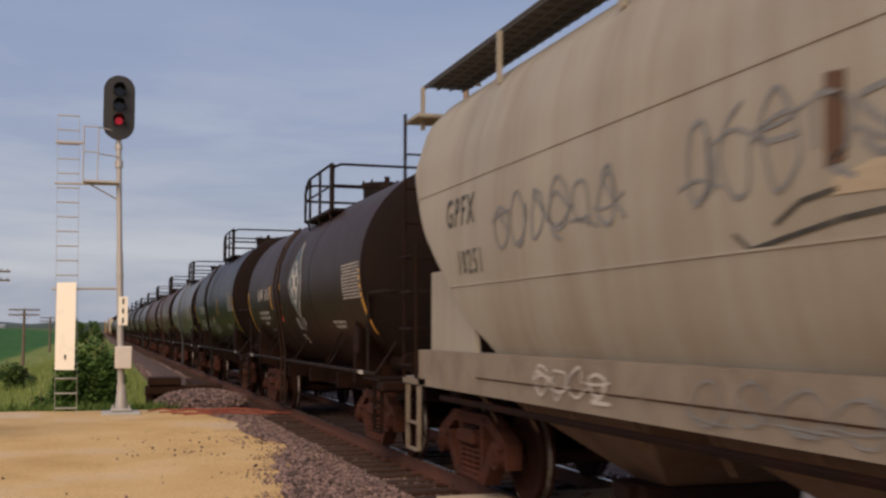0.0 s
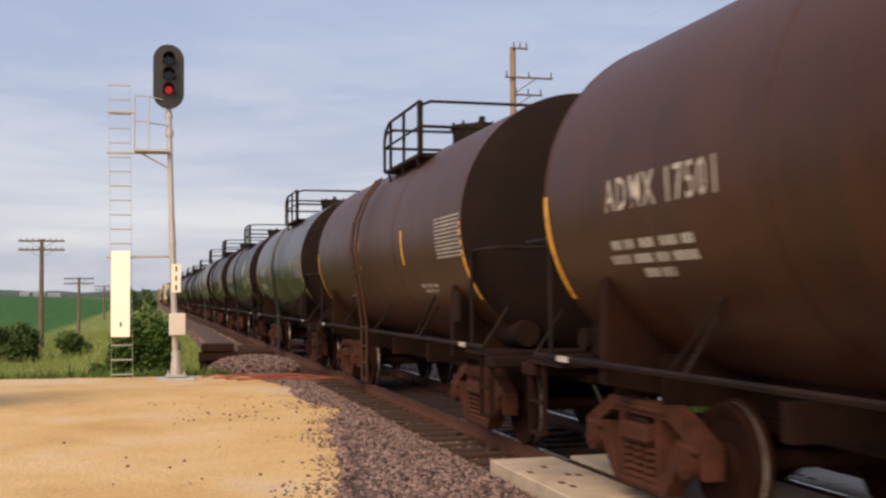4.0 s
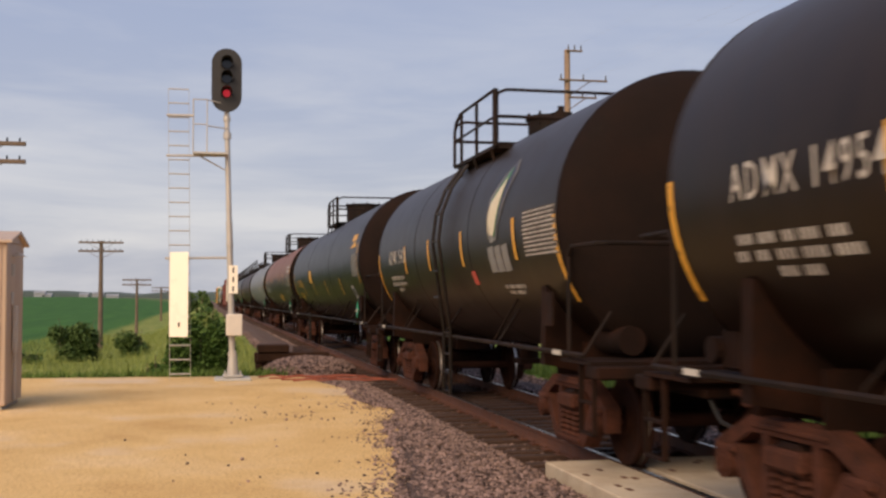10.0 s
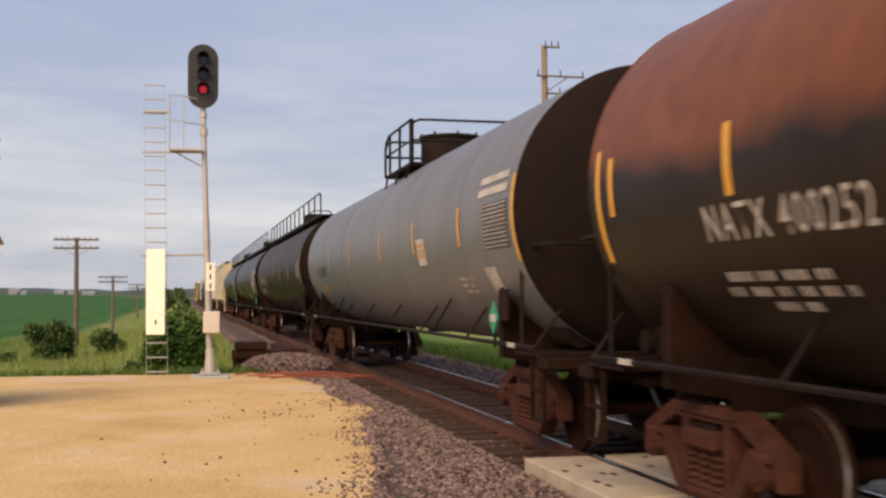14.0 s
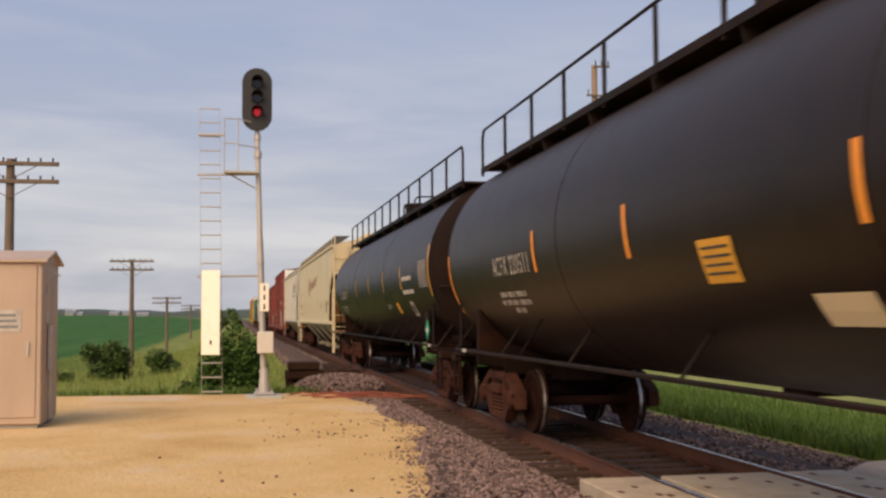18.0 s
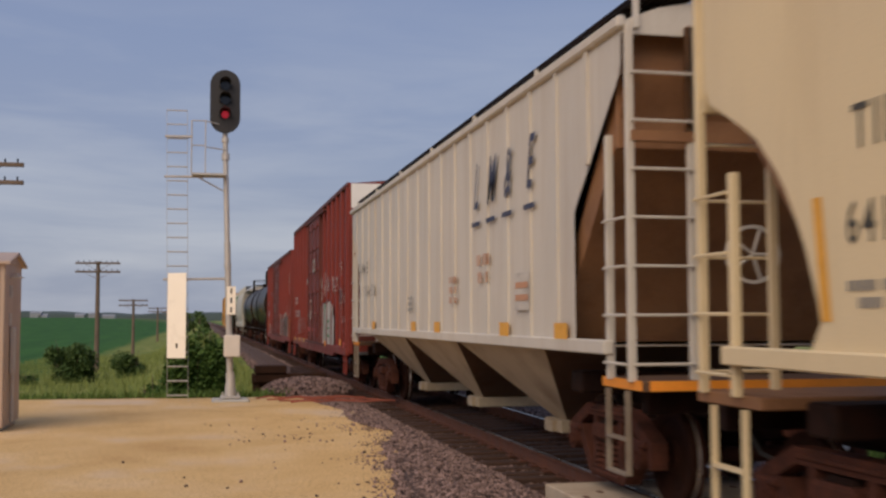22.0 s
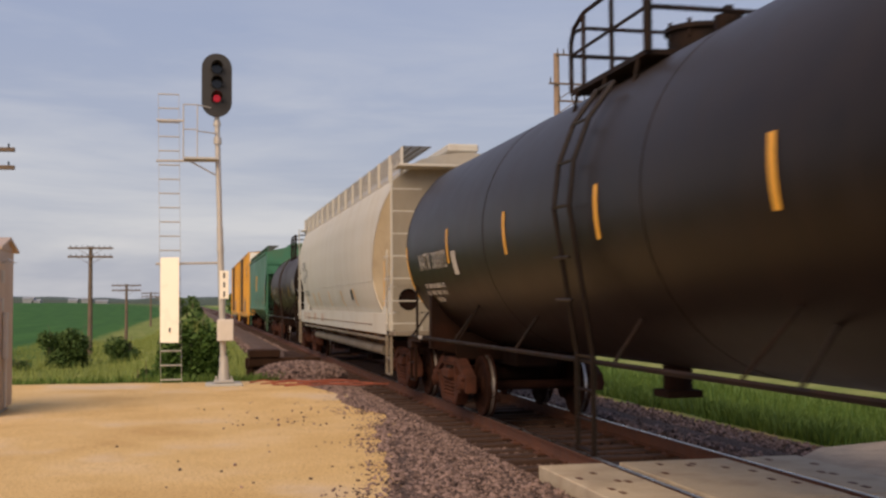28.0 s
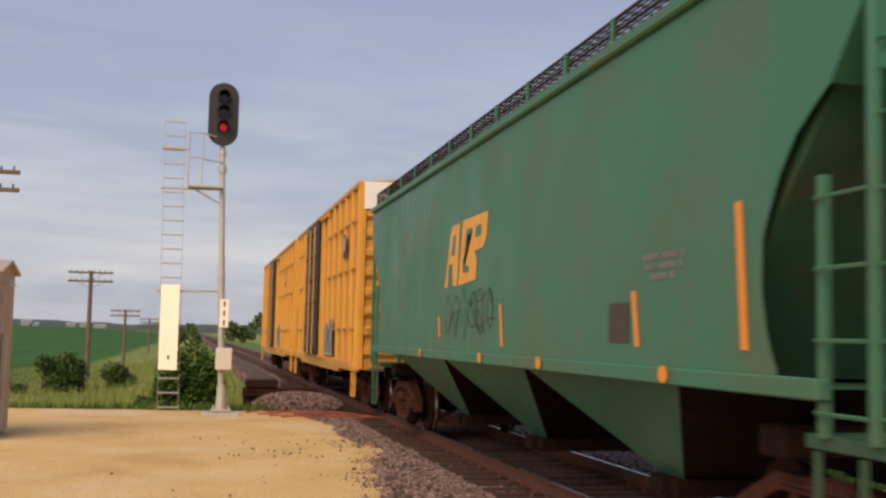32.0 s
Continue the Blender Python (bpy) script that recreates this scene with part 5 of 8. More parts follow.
def lettering(car, body, y, h, size, surf, material="white", spacing=1.25, wide=0.74):
    me = cached(("text", body, size, spacing), lambda: text_mesh(body, size, spacing))
    bm = B()
    bm.from_mesh(me)
    for v in bm.verts:
        v.co = Vector((0, y - v.co.x * wide, h + v.co.y))
    wrap(bm, surf)
    ob = part("lettering", bm, M[material], car, "%s lettering" % {"white": "white", "darkmark": "dark", "yellow": "yellow"}.get(material, "painted"))
    return tagged(ob, ob["label"], kind="stuff") if " " in body else ob


def small_print(car, y, h, surf, rows, material="lightpaint", unit=0.075, label="rows of small unreadable stencilling", name="stencil"):
    """rows: widths of bars in metres, each split into short words."""
    rnd = random.Random(int(y * 100) + int(h * 10))
    polys = []
    for i, w in enumerate(rows):
        x = w / 2
        while x > -w / 2:
            k = min(rnd.uniform(0.14, 0.36), x + w / 2)
            q = 0.0
            while q + unit * 0.45 < k:
                c = unit * rnd.uniform(0.40, 0.62)
                polys.append(rect(y + x - q - c / 2, h - i * unit * 1.6, c, unit))
                q += c + unit * 0.26
            x -= k + unit * 0.9
    return mark(car, name, polys, material, surf, label)


def data_panel(car, y, h, w, k, surf, n=11, back="panelgrey"):
    p = mark(car, "data_panel", [rect(y, h, w, k)], back, surf, "stencil panel of unreadable lines")
    rnd = random.Random(int(abs(y) * 77) + n)
    polys = []
    for i in range(n):
        hh = h + k / 2 - (i + 0.5) * k / n
        x = w / 2 - 0.02
        while x > -w / 2 + 0.05:
            q = min(rnd.uniform(0.03, 0.11), x + w / 2 - 0.02)
            polys.append(rect(y + x - q / 2, hh, q, k / n * rnd.uniform(0.30, 0.46)))
            x -= q + rnd.uniform(0.012, 0.03)
    s2 = ("tank", surf[1] + 0.004, surf[2]) if surf[0] == "tank" else (surf[0], surf[1] if surf[0] == "prof" else surf[1] + 0.004)
    q = mark(p, "panel_line", polys, "lightpaint", s2)
    return p


def stroke(pts, w):
    """A painted line of some width through points (y, h), as quads."""
    out = []
    for (a, b), (c, d) in zip(pts, pts[1:]):
        L = math.hypot(c - a, d - b) or 1
        nx_, nz_ = -(d - b) / L * w / 2, (c - a) / L * w / 2
        out.append([(a + nx_, b + nz_), (a - nx_, b - nz_), (c - nx_, d - nz_), (c + nx_, d + nz_)])
    return out


def graffiti(car, y0, y1, h0, h1, surf, material, w, seed, n=5, label="spray-painted scrawl"):
    """Loose looping letters between two heights."""
    rnd = random.Random(seed)
    polys = []
    step_ = (y1 - y0) / n
    hm, hh = (h0 + h1) / 2, (h1 - h0) / 2

    def curve(c):
        c = [c[0]] + c + [c[-1]]
        out = []
        for p0, p1, p2, p3 in zip(c, c[1:], c[2:], c[3:]):
            for k in range(5):
                u = k / 5
                out.append(tuple(0.5 * (2 * b + (d - a) * u + (2 * a - 5 * b + 4 * d - e) * u * u + (3 * b - a - 3 * d + e) * u ** 3) for a, b, d, e in zip(p0, p1, p2, p3)))
        return out + [c[-1]]
    for i in range(n):
        cy = y0 + step_ * (i + 0.5)
        k = step_ * 0.5
        rows_ = max(1, min(3, round(hh / k * 0.75)))
        for q in range(rows_):
            m_ = hm + hh * (2 * (q + 0.5) / rows_ - 1)
            g = hh / rows_ * 1.1
            a0, turn = rnd.uniform(0, 6.28), rnd.choice((-1, 1)) * rnd.uniform(0.9, 1.3)
            c = [(cy + k * rnd.uniform(0.45, 1.0) * math.cos(a0 + turn * j_), m_ + g * rnd.uniform(0.45, 1.0) * math.sin(a0 + turn * j_)) for j_ in range(rnd.randint(6, 9))]
            c.append((cy - k * rnd.uniform(0.6, 1.3), m_ - g * rnd.uniform(-0.2, 0.9)))
            polys += stroke(curve(c), w * rnd.uniform(0.75, 1.1))
        if rnd.random() < 0.5:
            z = hm + hh * rnd.uniform(-0.6, 0.6)
            polys += stroke(curve([(cy + k * 1.1, z), (cy, z + hh * rnd.uniform(-0.3, 0.3)), (cy - k * 1.2, z + hh * rnd.uniform(-0.4, 0.4))]), w * 0.7)
    return mark(car, "graffiti", polys, material, surf, label)


def blob_letters(car, y0, y1, h0, h1, surf, fill, edge, seed, n=5):
    """Block graffiti: filled uneven letters with a dark outline stroke on top."""
    rnd = random.Random(seed)
    fp, ep = [], []
    st_ = (y1 - y0) / n
    for i in range(n):
        c = y0 + st_ * (i + 0.5)
        w = st_ * 0.5
        pts = [(c - w * rnd.uniform(0.8, 1.05), h0 + rnd.uniform(0, 0.1)), (c + w * rnd.uniform(0.8, 1.05), h0 + rnd.uniform(0, 0.12)), (c + w * rnd.uniform(0.6, 1.05), (h0 + h1) / 2),
               (c + w * rnd.uniform(0.5, 1.0), h1 - rnd.uniform(0, 0.25)), (c, h1 - rnd.uniform(-0.12, 0.1)), (c - w * rnd.uniform(0.5, 1.0), h1 - rnd.uniform(0, 0.25))]
        fp.append(pts)
        m = (h0 + h1) / 2
        ep += stroke([(c - w * 0.1, h0 + 0.15), (c + w * rnd.uniform(-0.2, 0.3), m), (c - w * 0.1, h1 - 0.3)], 0.05)
        ep += stroke(pts + [pts[0]], 0.04)
        k = rnd.uniform(0.08, 0.14)
        ep.append([(c + k * math.cos(a), m + (h1 - h0) * rnd.uniform(-0.1, 0.1) + k * math.sin(a)) for a in (0, 1, 2, 3.1, 4.2, 5.2)])
    g = mark(car, "graffiti", fp, fill, surf, "large pale block graffiti with dark outlines")
    s2 = ("flat", surf[1] + 0.004) if surf[0] == "flat" else (surf[0], surf[1] + 0.004, surf[2])
    mark(g, "outline", ep, edge, s2)
    return g


def wild_block(car, y0, y1, h0, h1, x, layers, seed):
    """Overpainted block graffiti: uneven rounded blobs in layers, then looping outlines."""
    rnd = random.Random(seed)
    base = None
    for lv, (material, count, big) in enumerate(layers):
        polys = []
        for i in range(count):
            cy = y0 + (y1 - y0) * (i + rnd.uniform(0.2, 0.8)) / count
            w_, k_ = big * rnd.uniform(0.6, 1.15), (h1 - h0) * (rnd.uniform(0.36, 0.52) if lv == 0 else big * rnd.uniform(0.3, 0.75))
            ch = (h0 + k_ + rnd.uniform(0.0, 0.12)) if lv == 0 else rnd.uniform(h0 + k_, max(h1 - k_, h0 + k_ + 0.01))
            polys.append([(min(max(cy + w_ * math.cos(0.5236 * j) * rnd.uniform(0.75, 1.15), y0 + 0.05), y1), max(h0, ch + k_ * math.sin(0.5236 * j) * rnd.uniform(0.8, 1.2))) for j in range(12)])
        ob = mark(base or car, "graffiti" if lv == 0 else "graffiti_fill", polys, material, ("flat", x + 0.0015 * lv), "" if lv else "chaotic pale block graffiti with dark patches")
        base = base or ob
    return base


def stripe(car, y, h, k, surf, material="yellow", w=0.10):
    return mark(car, "reflective_stripe", [rect(y, h, w, k)], material, surf)


def leaf_logo(car, y, h, s, surf):
    """A slanted leaf in blue, green and cream over three grey block shapes."""
    def P(*q):
        return [(y - a * s * 1.5, h + b * s) for a, b in q]
    lg = mark(car, "emblem", [P((-0.52, -0.25), (-0.58, 0.10), (-0.15, 0.55), (0.42, 1.0), (0.60, 0.62), (0.45, 0.2), (-0.02, -0.92), (-0.1, -0.95), (-0.40, -1.0), (-0.45, -0.5))], "greymark", surf, "slanted leaf emblem in cream, green and blue")
    o = ("tank", surf[1] + 0.004, surf[2])
    o2 = ("tank", surf[1] + 0.008, surf[2])
    mark(lg, "emblem_blue", [P((-0.48, 0.05), (-0.12, 0.48), (0.40, 0.92), (0.53, 0.62), (0.40, 0.2), (-0.03, -0.82), (0.0, -0.5))], "blue", o)
    mark(lg, "emblem_green", [P((-0.48, -0.20), (-0.40, 0.05), (0.33, 0.80), (0.24, 0.45), (0.02, -0.6), (-0.1, -0.9))], "leafgreen", o2)
    mark(lg, "emblem_cream", [P((-0.50, -0.28), (-0.40, -0.02), (-0.05, 0.30), (0.24, 0.55), (0.16, 0.15), (-0.05, -0.70), (-0.14, -0.84), (-0.34, -0.8), (-0.42, -0.55), (-0.44, -0.9))], "leafcream", ("tank", surf[1] + 0.012, surf[2]))
    polys = []
    for i in range(3):
        polys.append([(y - (-0.90 + 0.62 * i - 0.04) * s, h - 1.72 * s), (y - (-0.90 + 0.62 * i - 0.02) * s, h - 1.10 * s), (y - (-0.90 + 0.62 * i + 0.48) * s, h - 1.06 * s), (y - (-0.90 + 0.62 * i + 0.52) * s, h - 1.70 * s)])
    mark(lg, "block_shape", polys, "greymark", surf)
    return lg


def diamond_logo(car, y, h, s, surf, blocks=True, core="white"):
    def P(*q):
        return [(y - a * s, h + b * s) for a, b in q]
    shape = ((0, 0.82), (0.20, 0.58), (0.40, 0.36), (0.62, 0.12), (0.71, 0.0), (0.62, -0.16), (0.40, -0.36), (0.12, -0.60), (0, -0.70), (-0.12, -0.60), (-0.40, -0.36), (-0.62, -0.16), (-0.71, 0.0), (-0.62, 0.12), (-0.40, 0.36), (-0.20, 0.58))
    lg = mark(car, "emblem", [P(*shape)], "lightpaint", surf, "worn white and blue diamond emblem")
    mark(lg, "emblem_blue", [P(*[(a * 0.91, b * 0.91) for a, b in shape])], "teal", ("tank", surf[1] + 0.004, surf[2]))
    mark(lg, "emblem_diamond", [P((0, 0.42), (0.26, 0.2), (0.49, 0.0), (0.26, -0.22), (0, -0.46), (-0.26, -0.22), (-0.49, 0.0), (-0.26, 0.2))], core, ("tank", surf[1] + 0.008, surf[2]))
    for da, db in ((0, 0.22), (0, -0.23), (-0.24, 0.0), (0.24, 0.0)):
        mark(lg, "emblem_core", [[(y - (da + 0.15 * math.cos(a)) * s, h + (db + 0.13 * math.sin(a)) * s) for a in [0.785 + 1.571 * k for k in range(4)]]], "teal", ("tank", surf[1] + 0.012, surf[2]))
    if blocks:
        mark(lg, "block_shape", [rect(y - 1.15 * s - 0.36 * s * i, h + 0.0 * s, 0.26 * s, 0.34 * s) for i in range(3)], "greymark", surf)
    return lg


def placard(car, y, z, x, material="green"):
    bm = B()
    prism(bm, [(y - 0.20, z), (y, z - 0.20), (y + 0.20, z), (y, z + 0.20)], "x", x - 0.012, x)
    p = part("placard", bm, M[material], car, "diamond-shaped hazard placard")
    bm = B()
    box(bm, x - 0.015, y, z, 0.006, 0.20, 0.09)
    part("placard_strip", bm, M["white"], p)


# ---- tank car ----
def tank_car(label, shell, R, zc, half, paint, top="cage", stripes=(), stripe_mat="yellow", mark_text="", mark_y=None, mark_mat="white", ladder=None, truck_in=1.75, logo=None,
             panel=True, placard_y=None, housing_y=0.0, text_h=-0.07, ladder_top=9.0, rail_in=0.0, sill=False):
    car = thing("tank_car", label, "railway car", "cars of the freight train")
    surf = ("tank", R, zc)
    hl = shell / 2
    bm = B()
    k = 0.46 * R / 1.5
    lathe(bm, [(-hl, R)] + [(-hl + shell * i / 6, R) for i in range(1, 6)] + [(hl, R)], "y", 64)
    bmesh.ops.delete(bm, geom=[f for f in bm.faces if len(f.verts) > 4], context="FACES")
    for v in bm.verts:
        v.co.z += zc
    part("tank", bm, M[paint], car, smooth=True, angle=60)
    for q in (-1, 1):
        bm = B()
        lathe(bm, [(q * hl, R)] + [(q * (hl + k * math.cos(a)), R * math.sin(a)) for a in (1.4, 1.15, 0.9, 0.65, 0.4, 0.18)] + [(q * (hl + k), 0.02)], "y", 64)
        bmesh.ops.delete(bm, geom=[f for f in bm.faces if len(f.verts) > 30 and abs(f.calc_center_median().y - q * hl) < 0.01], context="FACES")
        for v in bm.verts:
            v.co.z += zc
        part("tank_head", bm, M["tankend"], car, "dull dark dished tank end", smooth=True, angle=60)
    bm = B()
    for i in range(1, 6):
        yy = -hl + shell * i / 6
        if i in (2, 4):
            lathe(bm, [(yy - 0.02, R + 0.001), (yy - 0.012, R + 0.006), (yy + 0.012, R + 0.006), (yy + 0.02, R + 0.001)], "y", 56)
    for s in (-1, 1):
        lathe(bm, [(s * hl - 0.02, R + 0.001), (s * hl - 0.012, R + 0.007), (s * hl + 0.012, R + 0.007), (s * hl + 0.02, R + 0.001)], "y", 56)
    bmesh.ops.delete(bm, geom=[f for f in bm.faces if len(f.verts) > 4], context="FACES")
    for v in bm.verts:
        v.co.z += zc
    each("weld_seam", bm, M[paint], car, smooth=True)
    # underframe
    ty = half - truck_in - 0.15
    for s in (-1, 1):
        bm = B()
        box(bm, 0, s * (half - 0.55 - 1.35), 0.90, 0.66, 2.7, 0.30, bevel=0.02)
        part("stub_sill", bm, M["frame"], car)
        bm = B()
        box(bm, 0, s * (half - 0.62), 1.02, 2.95, 0.34, 0.12, bevel=0.015)
        box(bm, 0, s * (half - 1.1), 1.10, 2.95, 0.9, 0.035)
        part("end_platform", bm, M["frame"], car)
        bm = B()
        zt = zc - math.sqrt(max(R * R - 1.25 ** 2, 0.01))
        prism(bm, [(-1.42, 1.0), (-0.35, 0.80), (0.35, 0.80), (1.42, 1.0), (1.40, zt + 0.20), (1.1, zt + 0.02), (0.6, zc - R + 0.05), (-0.6, zc - R + 0.05), (-1.1, zt + 0.02), (-1.40, zt + 0.20)], "y", s * ty - 0.08, s * ty + 0.08)
        for q in (-0.45, 0.45):
            box(bm, 0, s * ty + q, 1.05, 2.2, 0.03, 0.42)
        part("saddle", bm, M["saddle"], car, "rust-bled saddle plate")
        truck(car, s * ty)
    # safety rail along each side on brackets
    for s in (-1, 1):
        bm = B()
        x = s * 1.47
        e = half - 0.85
        rail_loop(bm, [(x, -e, 1.17), (x, e, 1.17)], 0.028)
        n = max(4, int(shell / 2.8))
        for i in range(n + 1):
            yy = -e + 2 * e * i / n
            cyl(bm, (x, yy, 1.17), (s * 1.18, yy, zc - math.sqrt(max(R * R - 1.18 ** 2, 0)) + 0.02), 0.018, 5)
        sr = part("side_rail", bm, M["rod"], car)
        for q in (-1, 1):
            bm = B()
            box(bm, x + s * 0.022, q * (half - 1.62), 1.17, 0.016, 0.26, 0.05)
            part("reflective_strip", bm, M["lightpaint"], sr)
        for q in (-1, 1):
            bm = B()
            y0 = q * (half - 0.50)
            rail_loop(bm, [(x, q * (half - 1.28 - rail_in), 1.12), (x, q * (half - 1.28 - rail_in), 2.16), (x, q * (half - 1.20 - rail_in), 2.26), (x * 0.98, y0 - q * 0.06, 2.26), (x * 0.92, y0, 2.26), (x * 0.3, y0, 2.26)], 0.022)
            part("corner_handrail", bm, M["rod"], car)
            sill_step(car, q * (half - 0.82), s * 1.44)
        for i in (0, 2):
            bm = B()
            yy = (-0.55 + 0.55 * i) * hl
            cyl(bm, (s * 1.45, yy + 0.25, 1.2), (s * 1.28, yy - 0.3, zc - math.sqrt(max(R * R - 1.28 ** 2, 0.0)) + 0.05), 0.016, 5)
            part("tank_brace", bm, M["rod"], car)
    couplers(car, half)
    if sill:
        bm = B()
        box(bm, 0, 0, 0.86, 0.62, 2 * ty, 0.46, bevel=0.02)
        part("centre_sill", bm, M["frame"], car)
        bm = B()
        for q in (-0.5, 0.0, 0.5):
            for e_ in (-1, 1):
                box(bm, e_ * 0.735, q * ty, 0.92, 0.83, 0.12, 0.26)
        each("crossbearer", bm, M["frame"], car)
    bm = B()
    yb = -(half - 1.5)
    cyl(bm, (-0.85, yb - 0.38, 1.30), (-0.85, yb + 0.38, 1.30), 0.15, 18)
    part("air_reservoir", bm, M["frame"], car, smooth=True, angle=40)
    bm = B()
    box(bm, -0.9, half - 1.45, 1.33, 0.36, 0.32, 0.34, bevel=0.03)
    cyl(bm, (-1.15, half - 1.25, 1.32), (-0.7, half - 1.25, 1.32), 0.11, 12)
    part("brake_valve", bm, M["frame"], car)
    bm = B()
    if shell > 18:
        box(bm, 0, 0.3, zc - R, 0.5, 0.5, 0.06)
    else:
        cyl(bm, (0, 0.3, zc - R - 0.28), (0, 0.3, zc - R + 0.05), 0.16, 12)
        box(bm, 0, 0.3, zc - R - 0.3, 0.4, 0.4, 0.08)
    part("bottom_outlet", bm, M["frame"], car)
    # top fittings
    zt = zc + R
    c0 = housing_y

    def tube(name, *runs, r=0.024, parent=None, material="rod"):
        b2 = B()
        for run in runs:
            rail_loop(b2, run, r)
        return part(name, b2, M[material], parent or car)
    if top == "walk":
        e = hl + 0.15
        X = 1.0
        zf, zr = zt - 0.16, zt + 0.56
        for s in (-1, 1):
            bm = B()
            box(bm, s * 0.78, 0, zf + 0.05, 0.46, 2 * e, 0.04)
            box(bm, s * (X + 0.02), 0, zf + 0.035, 0.03, 2 * e, 0.09)
            wk = part("walkway", bm, M["rod"], car)
            bm = B()
            for i in range(int(e)):
                yy = -e + 1 + 2 * i
                prism(bm, [(s * 0.55, zf), (s * (X + 0.02), zf), (s * 0.98, zc + math.sqrt(R * R - 0.98 ** 2) - 0.03)], "y", yy - 0.02, yy + 0.02)
            each("bracket", bm, M["rod"], wk)
        n = int(2 * e / 1.55)
        for s in (-1, 1):
            x = s * X
            tube("walkway_rail", [(x, -e, zf - 0.05), (x, -e, zr - 0.12), (x, -e + 0.10, zr), (x, e - 0.1, zr), (x, e, zr - 0.12), (x, e, zf - 0.05)])
        post = cached(("post", round(zt, 2)), lambda: (lambda b: (cyl(b, (0, 0, zf - 0.05), (0, 0, zr), 0.026, 6), finish("rail_post", b, M["rod"]))[1])(B()))
        for s in (-1, 1):
            for i in range(1, n):
                put("rail_post", post, car, loc=(s * X, -e + 2 * e * i / n, 0))
        bm = B()
        cyl(bm, (0, c0, zt - 0.1), (0, c0, zt + 0.44), 0.50, 24)
        vh_ = part("valve_housing", bm, M["rod"], car, smooth=True, angle=40)
        bm = B()
        cyl(bm, (0, c0, zt + 0.44), (0, c0, zt + 0.50), 0.54, 24)
        part("lid", bm, M["rod"], vh_, smooth=True, angle=40)
        for q in (-1, 1):
            yy = c0 + q * 0.95
            tube("grab_rail", [(-0.40, yy, zt), (-0.40, yy, zt + 0.5), (-0.36, yy, zt + 0.58), (-0.28, yy, zt + 0.62), (0.28, yy, zt + 0.62), (0.36, yy, zt + 0.58), (0.40, yy, zt + 0.5), (0.40, yy, zt)], r=0.022)
    else:
        pl = {"cage": 1.26, "bonnet": 1.30, "small": 1.05, "low": 1.05}[top]
        X = {"cage": 1.20, "bonnet": 1.05, "small": 1.05, "low": 1.05}[top]
        zf = zt - {"cage": 0.33, "bonnet": 0.17, "small": 0.2, "low": 0.36}[top]
        zr = zt + {"cage": 0.46, "bonnet": 0.63, "small": 0.6, "low": 0.55}[top]
        zm = (zf + zr) / 2 + 0.02
        for s in (-1, 1):
            bm = B()
            box(bm, s * (X - 0.24), c0, zf, 0.50, 2 * pl, 0.05)
            pf = part("platform", bm, M["rod"], car)
            bm = B()
            for q in (-0.8, 0, 0.8):
                cyl(bm, (s * X, c0 + q * pl, zf), (s * 1.12, c0 + q * pl, zc + math.sqrt(R * R - 1.12 ** 2) - 0.12), 0.022, 5)
            each("bracket", bm, M["rod"], pf)
            x = s * X
            q = 0.14
            tube("platform_rail", [(x, c0 + pl, zf), (x, c0 + pl, zr - 0.24), (x, c0 + pl - 0.10, zr - 0.10), (x, c0 + pl - 0.42, zr), (x, c0 - pl + 0.02, zr)], r=0.026)
            tube("mid_rail", [(x, c0 - pl, zm), (x, c0 + pl, zm)], r=0.019)
            for yy, rr in ((c0 - pl, 0.045), (c0 - pl * 0.15, 0.026), (c0 + pl * 0.62, 0.026)):
                bm = B()
                cyl(bm, (x, yy, zf), (x, yy, zr), rr, 8)
                part("rail_post", bm, M["rod"], car)
        # rails across both ends, with rounded corners
        for q in (-1, 1):
            yy = c0 + q * pl
            zz = zr if q < 0 else zr - 0.06
            tube("end_rail", [(-X, yy, zz - 0.16), (-X + 0.04, yy, zz - 0.05), (-X + 0.16, yy, zz), (X - 0.16, yy, zz), (X - 0.04, yy, zz - 0.05), (X, yy, zz - 0.16)], [(-X, yy, zm), (X, yy, zm)], r=0.024)
        bm = B()
        rr, hh = (0.58, 0.46) if top == "bonnet" else (0.46, 0.13) if top == "low" else (0.34, 0.26)
        cyl(bm, (0, c0, zt - 0.12), (0, c0, zt + hh), rr, 26)
        mw = part("manway", bm, M["rod"], car, smooth=True, angle=40)
        bm = B()
        cyl(bm, (0, c0, zt + hh), (0, c0, zt + hh + 0.05), rr + 0.04, 26)
        for i in range(8):
            a = i * 0.785
            cyl(bm, (math.cos(a) * rr, c0 + math.sin(a) * rr, zt + hh - 0.08), (math.cos(a) * rr, c0 + math.sin(a) * rr, zt + hh + 0.1), 0.022, 6)
        tagged(part("lid", bm, M["rod"], mw, smooth=True, angle=40), kind="stuff")
        for dx, dy, vr, vh2 in ((0.1, 0.75, 0.10, 0.30), (-0.1, -0.8, 0.14, 0.24)):
            bm = B()
            cyl(bm, (dx, c0 + dy, zt - 0.08), (dx, c0 + dy, zt + vh2), vr, 12)
            cyl(bm, (dx, c0 + dy, zt + vh2), (dx, c0 + dy, zt + vh2 + 0.1), 0.05, 8)
            part("valve", bm, M["rod"], car)
